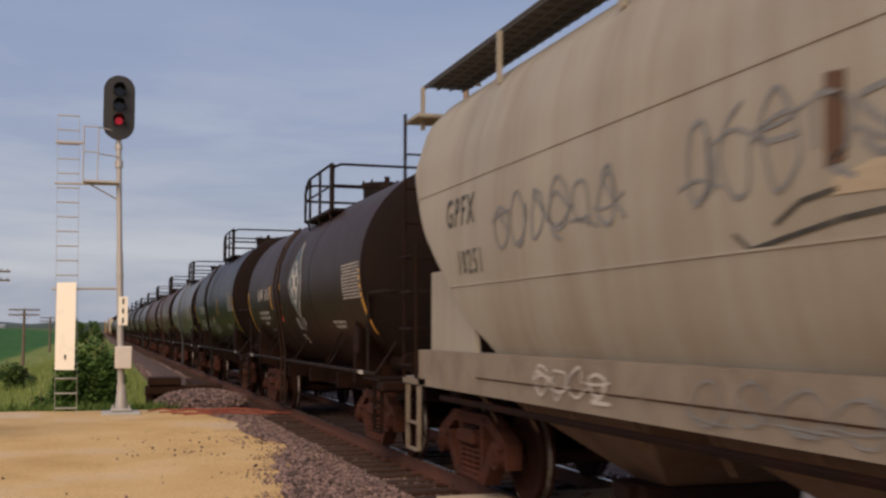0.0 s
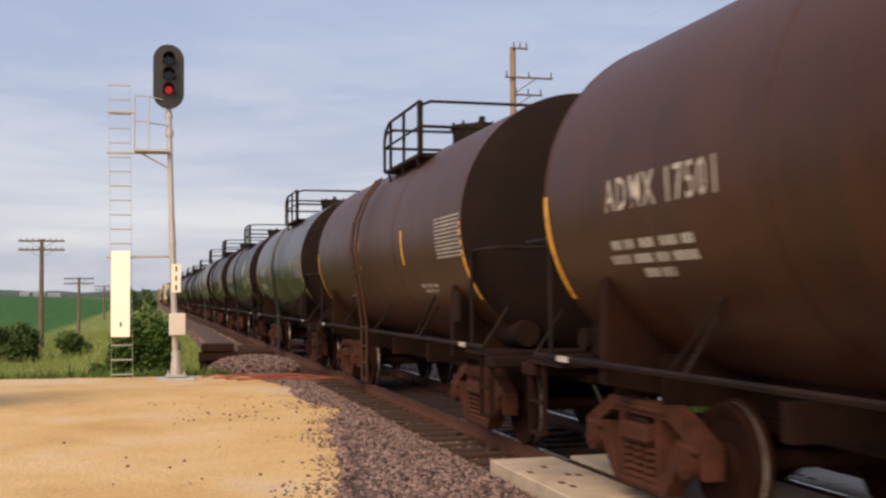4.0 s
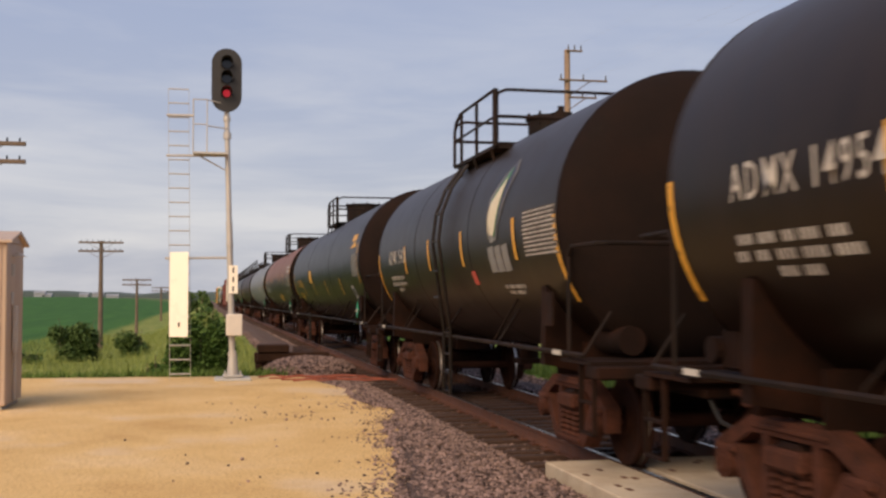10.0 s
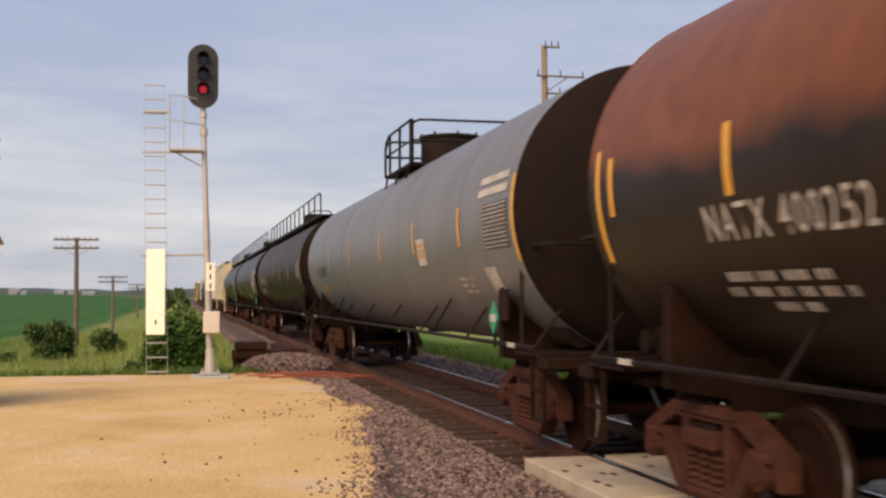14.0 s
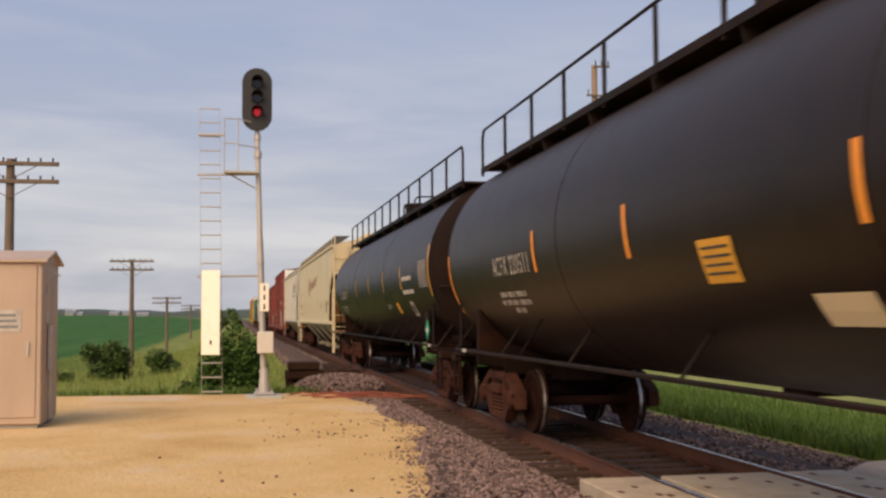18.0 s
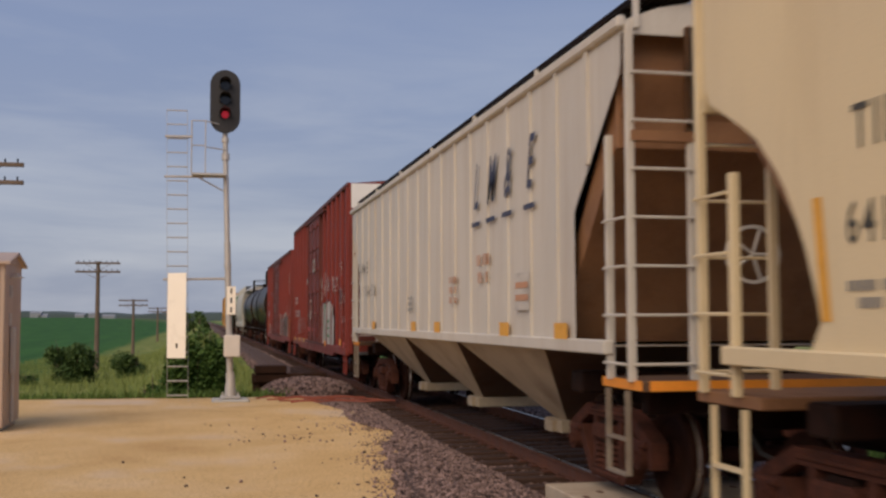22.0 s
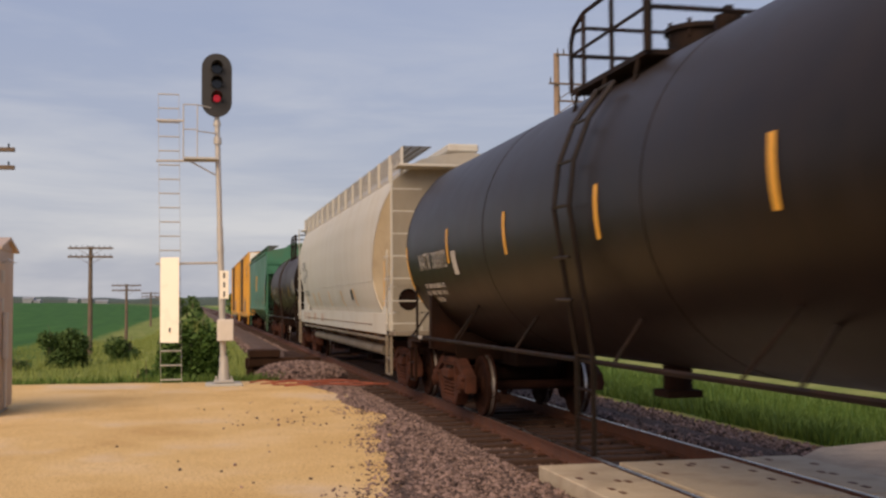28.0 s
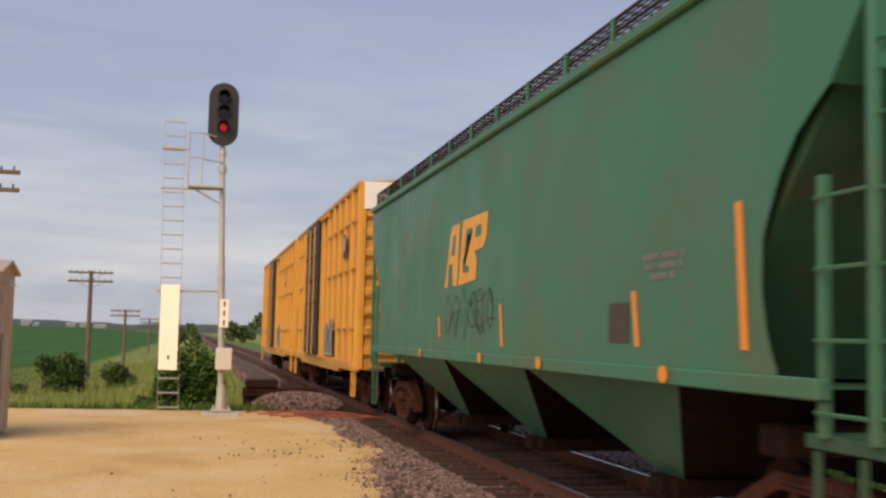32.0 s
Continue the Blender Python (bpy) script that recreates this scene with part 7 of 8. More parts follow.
            for k in range(6):
                box(bm, -1.0 + 0.4 * k, s * (hl + 0.133), eave - 0.40, 0.26, 0.006, 0.10)
            part("panel_line", bm, M["greymark"], te)
    bm = B()
    for i in range(int(body / 0.9)):
        y = -hl + 0.45 + 0.9 * i
        prism(bm, [(-W, eave + 0.005), (0, eave + 0.165), (W, eave + 0.005), (W, eave + 0.04), (0, eave + 0.20), (-W, eave + 0.04)], "y", y - 0.05, y + 0.05)
    each("roof_rib", bm, M["grating"], car)
    bm = B()
    box(bm, 0, 0, 0.86, 0.55, body - 0.6, 0.26)
    for y in (-2.2, 0, 2.2):
        box(bm, 0, y, 0.88, 2.7, 0.18, 0.20)
    part("centre_sill", bm, M["frame"], car)
    couplers(car, half)
    bm = B()
    cyl(bm, (0.5, 1.2, 0.62), (0.5, 2.1, 0.62), 0.2, 14)
    box(bm, -0.7, 1.5, 0.66, 0.4, 0.5, 0.35)
    each("brake_gear", bm, M["frame"], car)
    return car


# ---- the train, car by car: middle of each car along the train, and half its coupled length ----
TRAIN = []


def add(car, middle):
    TRAIN.append((car, middle))
    return car


SMALL, ZS = 1.56, 2.60          # shell radius and centre height of the short tanks
LONG, ZL = 1.63, 2.67           # and of the long pressure tanks
ts, tl = ("tank", SMALL, ZS), ("tank", LONG, ZL)


def end_stripes(hl, zc, k=1.15):
    return [(hl - 0.02, zc - 0.46, 0.98), (-hl + 0.06, zc - (0.48 if zc < 2.62 else 0.10), 0.97)]


# a pale grey hopper
car, hw, rc = hopper_car("weathered pale grey covered hopper with rounded sides and faded graffiti", 18.7, 10.08, "greyhop", "baydark", 4, curved=True, roof_z=4.66)
add(car, 3.28)
sp = ("prof", hw)
lettering(car, "GPFX", 7.04, 2.92, 0.42, sp, "darkmark")
lettering(car, "10251", 6.78, 2.41, 0.34, sp, "darkmark")
graffiti(car, 3.5, 6.1, 2.45, 2.95, sp, "greymark", 0.03, 61, 6, "smudged dark spray lettering")
graffiti(car, 0.6, 2.7, 2.45, 3.05, sp, "greymark", 0.035, 62, 5, "smudged dark spray lettering")
mark(car, "rust_patch", [[(1.28, 2.56), (1.12, 2.58), (1.10, 3.02), (1.26, 3.04)]], "baydark", sp, "rust-brown worn patch")
mark(car, "rust_patch", [[(1.25, 2.42), (0.55, 2.40), (0.52, 2.52), (0.9, 2.56), (1.22, 2.50)]], "hopend", sp, "faded reddish paint patch")
mark(car, "smear", stroke([(2.15, 2.30), (2.0, 2.20), (1.7, 2.24), (1.2, 2.30), (0.6, 2.33), (0.0, 2.32)], 0.03) + stroke([(1.75, 2.32), (1.5, 2.42), (1.2, 2.45)], 0.03), "darkmark", sp, "dark smeared paint line")
mark(car, "smear", stroke([(0.35, 1.98), (0.42, 2.10), (0.30, 2.18), (0.15, 2.10), (0.08, 2.2), (-0.1, 2.16), (-0.05, 2.0), (0.15, 1.86), (0.35, 1.98)], 0.03), "darkmark", sp, "dark smeared heart outline")
graffiti(car, 3.9, 5.3, 1.20, 1.48, ("flat", 1.505), "white", 0.03, 63, 4)
graffiti(car, -1.5, 2.8, 1.18, 1.46, ("flat", 1.505), "greymark", 0.018, 64, 9)

SHORT = (
    # middle, half, paint, label, mark, mark y, mark colour, stripe ys, ladder, logo
    (20.62, 7.25, "browntank", "dirty brown tank car with a worn diamond emblem", "ADMX 16438", 3.43, "white", (2.42, 1.25), 0.95, "diamond"),
    (34.95, 7.08, "black", "black tank car with white stencilling and yellow stripes", "TILX 170578", 3.34, "white", (1.54, -1.68), 0.7, None),
    (48.95, 6.92, "greysheen", "dark tank car with a grey dusty sheen and yellow stripes", "ADMX 15951", 3.0, "white", (2.9, 0.96, -1.98, -3.86), -0.87, None),
    (62.78, 6.91, "rusttank", "rust-brown tank car with a white diamond emblem", "ADMX 17501", 3.24, "white", (0.54, -2.51, -4.39), -0.49, "diamond_white"),
    (76.64, 6.95, "rusttank", "rust-brown tank car with dark stains", "", 3.2, "white", (0.9, -2.4), 0.7, None),
    (90.58, 6.98, "greyblack", "faded grey-black tank car with yellow stripes", "ADMX 16917", 3.43, "white", (3.4, 1.6, -1.7, -3.5), -0.3, None),
    (104.97, 7.40, "soot", "sooty black tank car with a leaf emblem and graffiti", "ADMX15205", 4.0, "white", (2.92, 0.87, -1.16, -4.24), 0.0, "leaf"),
    (119.34, 6.98, "black", "black tank car with a leaf emblem", "ADMX 17549", 3.3, "white", (2.22, 0.9, -1.15, -3.6), 0.95, "leaf"),
    (133.11, 6.80, "greysheen", "faded black tank car with a white and yellow graffiti block", "", 3.5, "white", (3.26, 0.90, -1.64, -4.20), -0.7, None),
    (147.12, 7.20, "black", "black tank car with a leaf emblem", "ADMX 14954", 3.88, "white", (2.95, 0.78, -1.15, -3.0), -0.35, "leaf"),
    (161.61, 7.29, "black", "black tank car with a leaf emblem", "ADMX 15420", 3.7, "white", (2.9, 0.78, -1.55, -4.25), -0.4, "leaf"),
)
for i, (mid, half, paint, label, txt, my, mm, sy, lad_y, logo) in enumerate(SHORT):
    hl = half - (1.36 if i == 8 else 1.49 if i == 7 else 1.42)
    st_ = end_stripes(hl, ZS) + [(y, ZS - (0.24 if i == 8 else 0.17), 0.50) for y in sy]
    RR, ZZ = (1.62, 2.66) if i in (1, 7) else (1.66, 2.70) if i == 8 else (SMALL, ZS)
    ts = ("tank", RR, ZZ)
    car = add(tank_car(label, 2 * hl, RR, ZZ, half, paint, "cage", st_, "yellow", txt, my, mm, lad_y, truck_in=2.45 if i == 1 else 2.2, rail_in=0.6 if i == 1 else 0.0, sill=i < 5, panel=i != 8, housing_y=-1.10 if i == 8 else -0.88, text_h=-0.27 if i == 1 else -0.1), mid)
    if i != 8:
        small_print(car, -hl + 2.1, ZS - 0.75, ts, (0.9, 0.7), unit=0.05)
    if logo == "leaf":
        leaf_logo(car, -2.3 if i == 9 else -3.5, ZS + 0.36, 0.53, ts)
    elif logo == "diamond":
        diamond_logo(car, -0.58, ZS + 0.03, 1.0, ts, blocks=False)
        mark(car, "block_shape", [rect(-0.15, ZS - 0.76, 0.26, 0.24), rect(-0.5, ZS - 0.78, 0.12, 0.24), rect(-0.78, ZS - 0.72, 0.2, 0.16)], "greymark", ts)
        small_print(car, 0.0, ZS - 1.02, ts, (0.32, 0.3, 0.3), unit=0.05)
    elif logo == "diamond_white":
        diamond_logo(car, -1.75, ZS + 0.03, 1.0, ts, core="white")
    if i == 1:
        mark(car, "label_frame", [rect(1.84, ZZ - 0.24, 0.24, 0.22)], "lightpaint", ts)
        small_print(car, 1.8, ZZ - 0.60, ts, (0.9, 0.9, 0.8, 0.5), unit=0.045)
        small_print(car, 0.45, ZZ - 0.72, ts, (0.5, 0.5, 0.4, 0.4, 0.4, 0.3), unit=0.045)
        small_print(car, -0.45, ZZ - 0.78, ts, (0.6, 0.6, 0.5, 0.5), unit=0.045)
        p = mark(car, "hazard_label", [rect(0.02, ZZ - 0.60, 0.22, 0.18)], "white", ts, "small red and white label")
        mark(p, "label_band", [rect(0.02, ZZ - 0.54, 0.2, 0.05)], "red", ("tank", RR + 0.005, ZZ))
    if i in (2, 10, 0):
        mark(car, "hazard_label", [rect(-2.0 if i else 1.49, ZS - 0.60, 0.22, 0.20)], "red", ts, "small red label")
    if i == 6:
        graffiti(car, 0.3, 3.5, ZS - 1.0, ZS - 0.42, ts, "greengraf", 0.07, 71, 6, "faded grey-green spray scrawl")
    if i == 7:
        graffiti(car, -2.2, -0.9, ZS - 0.7, ZS - 0.35, ts, "lightpaint", 0.03, 72, 3)
    if i == 8:
        # reporting letters, blurred number and stencilled panels
        lettering(car, "GATX", 3.74, ZZ - 0.30, 0.36, ts, "white")
        mark(car, "number_bar", [rect(3.02 - 0.19 * k, ZZ - 0.30, 0.13, 0.25) for k in range(5)], "white", ts, "white stencilled number, unreadable")
        mark(car, "label_frame", [rect(1.76, ZZ - 0.13, 0.26, 0.03), rect(1.76, ZZ - 0.43, 0.26, 0.03), rect(1.76, ZZ - 0.24, 0.22, 0.07), rect(1.76, ZZ - 0.34, 0.18, 0.05)], "lightpaint", ts)
        small_print(car, 3.3, ZZ - 0.62, ts, (1.7, 1.6), "greymark", unit=0.085)
        small_print(car, 0.45, ZZ - 0.58, ts, (1.0, 1.0, 0.9, 0.8), "lightpaint", unit=0.05)
        small_print(car, -1.65, ZZ - 0.58, ts, (1.0, 0.9, 0.9, 0.8, 0.7), "lightpaint", unit=0.05)
        small_print(car, -2.9, ZZ - 0.58, ts, (0.7, 0.7), "lightpaint", unit=0.05)
        small_print(car, -4.98, ZZ + 0.22, ts, (0.72, 0.66, 0.70, 0.5, 0.0, 0.62), "greymark", unit=0.062)
        mark(car, "placard_frame", stroke([(-3.95, ZZ - 0.56), (-4.45, ZZ - 0.56), (-4.45, ZZ - 0.87), (-3.95, ZZ - 0.87), (-3.95, ZZ - 0.56)], 0.06) + [rect(-4.2, ZZ - 0.70, 0.26, 0.12)], "pinkmark", ts, "pale square placard frame")
        # a white quill shape with a yellow block of letters below it
        mark(car, "graffiti_fill", [[(-2.42, ZZ - 0.24), (-2.04, ZZ + 0.22), (-2.10, ZZ + 0.55), (-2.26, ZZ + 0.80), (-2.46, ZZ + 1.04), (-2.52, ZZ + 0.80), (-2.62, ZZ + 0.73), (-2.58, ZZ + 0.55), (-2.80, ZZ + 0.52), (-2.42, ZZ + 0.22)]],
             "lightpaint", ts, "white spray-painted quill shape")
        blk = mark(car, "graffiti_block", [[(-2.48, ZZ - 0.17), (-2.50, ZZ + 0.20), (-2.75, ZZ + 0.30), (-3.10, ZZ + 0.40), (-3.12, ZZ + 0.30), (-3.68, ZZ + 0.26), (-3.62, ZZ - 0.14)]], "lightpaint", ts, "white edge of a painted letter block")
        mark(blk, "graffiti_fill", [rect(-2.72, ZZ + 0.01, 0.28, 0.24), rect(-3.07, ZZ + 0.03, 0.26, 0.27), rect(-3.44, ZZ + 0.05, 0.26, 0.26)], "yellow", ("tank", RR + 0.006, ZZ), "yellow painted letters")
        mark(car, "graffiti", stroke([(1.57, ZZ - 0.21), (1.22, ZZ - 0.02), (1.12, ZZ + 0.17), (0.64, ZZ + 0.20), (0.16, ZZ - 0.05), (0.30, ZZ - 0.25), (0.48, ZZ - 0.44)], 0.05)
             + stroke([(1.2, ZZ - 0.2), (0.9, ZZ - 0.1), (0.72, ZZ + 0.02), (0.45, ZZ - 0.28)], 0.05), "greymark", ts, "thin pale outline scrawl")
        mark(car, "graffiti", stroke([(-1.08, ZZ + 0.1), (-1.25, ZZ - 0.2), (-1.4, ZZ + 0.22), (-1.62, ZZ + 0.05), (-1.8, ZZ - 0.3), (-1.95, ZZ + 0.18), (-2.2, ZZ - 0.3)], 0.06), "greymark", ts, "thin pale outline scrawl")
        graffiti(car, 1.1, 3.4, ZZ - 1.15, ZZ - 0.45, ts, "greengraf", 0.08, 76, 4, "dull green spray loops")
        graffiti(car, -3.8, -2.0, ZZ - 1.12, ZZ - 0.68, ts, "greymark", 0.03, 77, 4, "thin looping chalked scrawl")
        # chalked ring and scrawl on the dished end
        kk = 0.46 * RR / 1.5

        def on_head(x, z):
            return (x, -(hl + kk * math.sqrt(max(0.02, 1 - (x * x + (z - ZZ) ** 2) / RR ** 2)) + 0.004), z)
        bm = B()
        for line in ([(-0.84 + 0.42 * math.cos(0.3 * k), 3.0 + 0.29 * math.sin(0.3 * k)) for k in range(22)],
                     [(-0.63, 3.44), (-0.66, 3.1), (-0.59, 2.6)], [(-1.25, 3.05), (-1.15, 2.75), (-0.92, 3.2), (-0.85, 2.78), (-0.7, 3.05)],
                     [(-1.0, 2.98), (-0.42, 3.03)], [(-1.42, 2.72), (-1.34, 2.76), (-1.32, 2.68), (-1.43, 2.56), (-1.30, 2.57)],
                     [(-1.17, 2.78), (-1.26, 2.64), (-1.18, 2.56), (-1.12, 2.63), (-1.22, 2.66)], [(-1.05, 2.76), (-0.94, 2.75), (-1.02, 2.67), (-0.93, 2.62), (-1.04, 2.54)]):
            rail_loop(bm, [on_head(x, z) for x, z in line], 0.011)
        tagged(part("graffiti", bm, M["white"], car, "thin white chalked ring and scrawl"), kind="stuff")

# long pressure tanks
car = add(tank_car("long black tank car with yellow lettering", 18.9, LONG, ZL, 10.70, "black", "bonnet",
                   end_stripes(9.25, ZL) + [(y, ZL - 0.62, 0.48) for y in (5.6, 1.97, -1.7, -5.35)], "yellow", "UTLX 950272", 6.9, "yellow", 3.73, ladder_top=1.6, truck_in=2.12, placard_y=-8.4, text_h=-0.39, housing_y=0.9), 179.61)
mark(car, "yellow_label", [rect(2.52, ZL - 0.20, 0.78, 0.40)], "yellow", tl, "plain yellow label")
mark(car, "yellow_shape", [rect(-8.3, ZL + 0.55, 0.8, 0.16), [(-7.8, ZL + 0.30), (-8.9, ZL + 0.30), (-8.6, ZL + 0.45)]], "yellow", tl)
mark(car, "label_frame", [rect(-7.55, ZL - 0.8, 0.46, 0.34)], "lightpaint", tl)
mark(car, "label_inner", [rect(-7.55, ZL - 0.8, 0.30, 0.2)], "darkmark", ("tank", LONG + 0.005, ZL))

car = add(tank_car("long tank car with a rusted orange-brown top and black lower half", 18.4, LONG, ZL, 10.41, "rusttop", "bonnet",
                   [(8.72 - 1.995 * k, ZL - 0.05, 0.49) for k in range(9)] + [(9.0, ZL - 0.2, 0.97), (-9.3, ZL - 0.1, 0.97)], "yellow", "NATX 400252", 6.2, "white", None, truck_in=2.12, placard_y=-8.2, text_h=-0.48, housing_y=-0.45), 200.72)
mark(car, "yellow_label", [[(-1.45, ZL - 1.10), (-2.0, ZL - 1.10), (-1.85, ZL - 0.80), (-1.25, ZL - 0.80)], [(-2.45, ZL - 1.0), (-2.85, ZL - 1.0), (-2.7, ZL - 0.71), (-2.3, ZL - 0.71)]], "yellow", tl, "pair of yellow labels")
mark(car, "label_frame", [rect(-7.48, ZL - 0.79, 0.50, 0.36)], "white", tl)
mark(car, "label_inner", [rect(-7.48, ZL - 0.79, 0.42, 0.28)], "darkmark", ("tank", LONG + 0.005, ZL))
small_print(car, -6.2, ZL - 0.62, tl, (0.35, 0.3), unit=0.06)
mark(car, "white_bar", [rect(-8.0, ZL + 0.44, 1.42, 0.10), rect(-8.05, ZL + 0.26, 1.32, 0.10)], "lightpaint", tl)

car = add(tank_car("long plain grey tank car with yellow stripes", 19.6, LONG, ZL, 10.88, "greytank", "bonnet",
                   [(9.1, ZL - 0.2, 0.9), (-9.78, ZL - 0.1, 0.97)] + [(y, ZL - 0.06, 0.50) for y in (5.41, 2.09, -1.59, -4.52, -7.38)], "yellow", "TILX 304891", 6.9, "darkmark", None, truck_in=2.12, placard_y=-8.6, text_h=-0.35, housing_y=-0.4), 222.02)
mark(car, "paper_label", [rect(-5.05, ZL - 0.30, 0.55, 0.40)], "white", tl, "white paper label")
small_print(car, -5.05, ZL - 0.20, ("tank", LONG + 0.005, ZL), (0.42, 0.42, 0.42), "yellow", 0.05)
small_print(car, -7.2, ZL - 0.75, tl, (0.75, 0.7, 0.6), unit=0.06)
mark(car, "label_frame", [rect(-8.5, ZL - 0.8, 0.46, 0.36)], "lightpaint", tl)
mark(car, "white_bar", [rect(-8.95, ZL + 0.42, 1.2, 0.09), rect(-8.95, ZL + 0.27, 1.2, 0.09)], "lightpaint", tl)

car = add(tank_car("long dark brown tank car with a railed walkway on top", 18.5, LONG, ZL, 10.60, "browntank", "walk",
                   end_stripes(9.2, ZL) + [(y, ZL - 0.18, 0.50) for y in (6.77, 4.03, 0.78, -2.08, -5.4)], "yellow", "GATX 52004", 6.66, "white", None, truck_in=2.12, housing_y=-0.5, text_h=-0.3), 243.5)
mark(car, "label_frame", [rect(5.0, ZL - 0.33, 0.24, 0.28)], "lightpaint", tl)
small_print(car, 0.9, ZL + 0.5, tl, (0.35, 0.3, 0.3), unit=0.05)

car = add(tank_car("long black tank car with walkway, orange stripes and pasted labels", 18.4, LONG, ZL, 10.27, "black", "walk",
                   end_stripes(9.2, ZL, 1.3) + [(y, ZL - 0.18, 0.50) for y in (4.0, 0.85, -3.0, -6.1)], "orange", "ACFX 220511", 5.2, "white", None, truck_in=2.12, placard_y=-8.6, text_h=-0.3, housing_y=0.3), 264.37)
mark(car, "yellow_label", [rect(-0.95, ZL - 0.55, 0.6, 0.36)], "yellow", tl, "yellow label with dark lines")
mark(car, "label_line", [rect(-0.95, ZL - 0.44 - 0.07 * k, 0.48, 0.022) for k in range(4)], "darkmark", ("tank", LONG + 0.005, ZL))
mark(car, "tan_label", [rect(-2.45, ZL - 0.98, 0.7, 0.26)], "tan", tl, "tan label")
mark(car, "white_label", [[(-6.3, ZL - 0.75), (-7.5, ZL - 0.75), (-7.5, ZL - 0.62), (-7.0, ZL - 0.62), (-7.0, ZL - 0.5), (-7.55, ZL - 0.5), (-7.6, ZL - 0.2), (-6.4, ZL - 0.2)]], "white", tl, "large white pasted label")
mark(car, "white_bar", [rect(-8.3, ZL + 0.22, 1.3, 0.14), rect(-8.3, ZL - 0.08, 1.3, 0.10)], "lightpaint", tl)
mark(car, "yellow_patch", [rect(-8.5, ZL - 0.37, 0.24, 0.18)], "yellow", tl)
mark(car, "yellow_patch", [rect(-6.6, ZL + 0.10, 0.4, 0.14)], "yellow", tl)
graffiti(car, -6.4, -4.6, ZL - 0.95, ZL - 0.25, tl, "greymark", 0.025, 81, 2, "thin looping chalked scrawl")
graffiti(car, -8.0, -6.9, ZL - 1.05, ZL - 0.75, tl, "greymark", 0.02, 82, 2, "thin looping chalked scrawl")

car = add(tank_car("long clean black tank car with walkway and yellow stripes", 18.9, LONG, ZL, 10.33, "black", "walk",
                   end_stripes(9.42, ZL, 1.3) + [(y, ZL - 0.13, 0.48) for y in (5.6, 2.85, -0.2, -3.1, -5.9)], "yellow", "TILX 304681", 6.83, "white", None, truck_in=2.12, placard_y=-8.6, housing_y=0.5, text_h=-0.29), 284.97)
mark(car, "yellow_label", [rect(-4.65, ZL - 0.80, 0.42, 0.26)], "yellow", tl, "yellow label")
mark(car, "label_frame", [rect(-6.66, ZL - 0.83, 0.44, 0.34)], "lightpaint", tl)
mark(car, "label_inner", [rect(-6.66, ZL - 0.83, 0.30, 0.20)], "darkmark", ("tank", LONG + 0.005, ZL))
mark(car, "white_bar", [rect(-6.74, ZL - 0.16, 1.28, 0.085), rect(-6.74, ZL - 0.445, 1.4, 0.085)], "lightpaint", tl)
small_print(car, -3.3, ZL - 0.72, tl, (0.5, 0.5), unit=0.04)

# tan hopper
car, hw, rc = hopper_car("long tan covered hopper with a faded sun emblem and dusty bays", 20.9, 11.30, "tan", "tandark", 4, roof_z=4.66,
                         cut=((1.4, 1.5), (1.73, 1.72), (2.22, 1.53), (2.6, 1.3), (2.95, 0.95), (3.1, 0.65), (3.23, 0.42), (3.3, 0.25), (4.8, 0.25)))
add(car, 306.35)
fs = ("flat", 1.58)
ring = [0.35 * k for k in range(18)]
em = mark(car, "emblem", [[(2.23 + 0.46 * math.cos(a), 3.12 + 0.46 * math.sin(a)) for a in ring]], "goldmark", fs, "faded golden sun emblem with a red core")
mark(em, "emblem_gap", [[(2.25 + 0.22 * math.cos(a), 3.15 + 0.24 * math.sin(a)) for a in ring]], "tan", ("flat", 1.584))
mark(em, "emblem_gap", stroke([(2.62, 2.92), (2.45, 2.84), (2.25, 2.86), (2.05, 2.98), (1.9, 3.1)], 0.05) + stroke([(2.0, 3.5), (1.95, 3.3), (2.0, 3.1)], 0.04), "tan", ("flat", 1.584))
mark(em, "emblem_core", [[(2.24 + 0.15 * math.cos(a), 3.15 + 0.18 * math.sin(a)) for a in ring]], "coral", ("flat", 1.588))
word = []
for i in range(12):
    y_, h_ = 1.47 - 0.335 * i, 0.44 if i in (0, 4) or i > 6 else 0.30
    for d_ in (0.10, -0.06):
        a_, z_ = y_ + d_, 2.95 + 0.012 * i
        word.append([(a_ + 0.03, z_), (a_ - 0.03, z_), (a_ - 0.05, z_ + h_), (a_ + 0.01, z_ + h_)])
mark(em, "block_shape", word, "coral", fs)
lettering(car, "TILX", 8.05, 2.79, 0.36, fs, "darkmark")
lettering(car, "641876", 8.0, 2.26, 0.34, fs, "darkmark")
small_print(car, 7.95, 1.92, fs, (1.0, 0.8), "greymark", 0.06)
for y in (8.75, 5.95, 2.5, -0.2, -3.0, -6.3):
    mark(car, "reflective_stripe", [[(y + 0.05, 2.45), (y - 0.05, 2.45), (y - 0.13, 1.72), (y - 0.03, 1.72)]], "yellow", fs)
mark(car, "reflective_stripe", [rect(-9.0, 2.5, 0.09, 1.4)], "yellow", fs)
small_print(car, -4.7, 2.3, fs, (0.7, 0.8, 0.7, 0.8, 0.7), "pinkmark", 0.035)
small_print(car, -8.4, 2.35, fs, (0.7, 0.6, 0.6), "pinkmark", 0.05)
mark(car, "card_board", [rect(-7.6, 2.1, 0.42, 0.42)], "boxblack", fs, "dark card board")

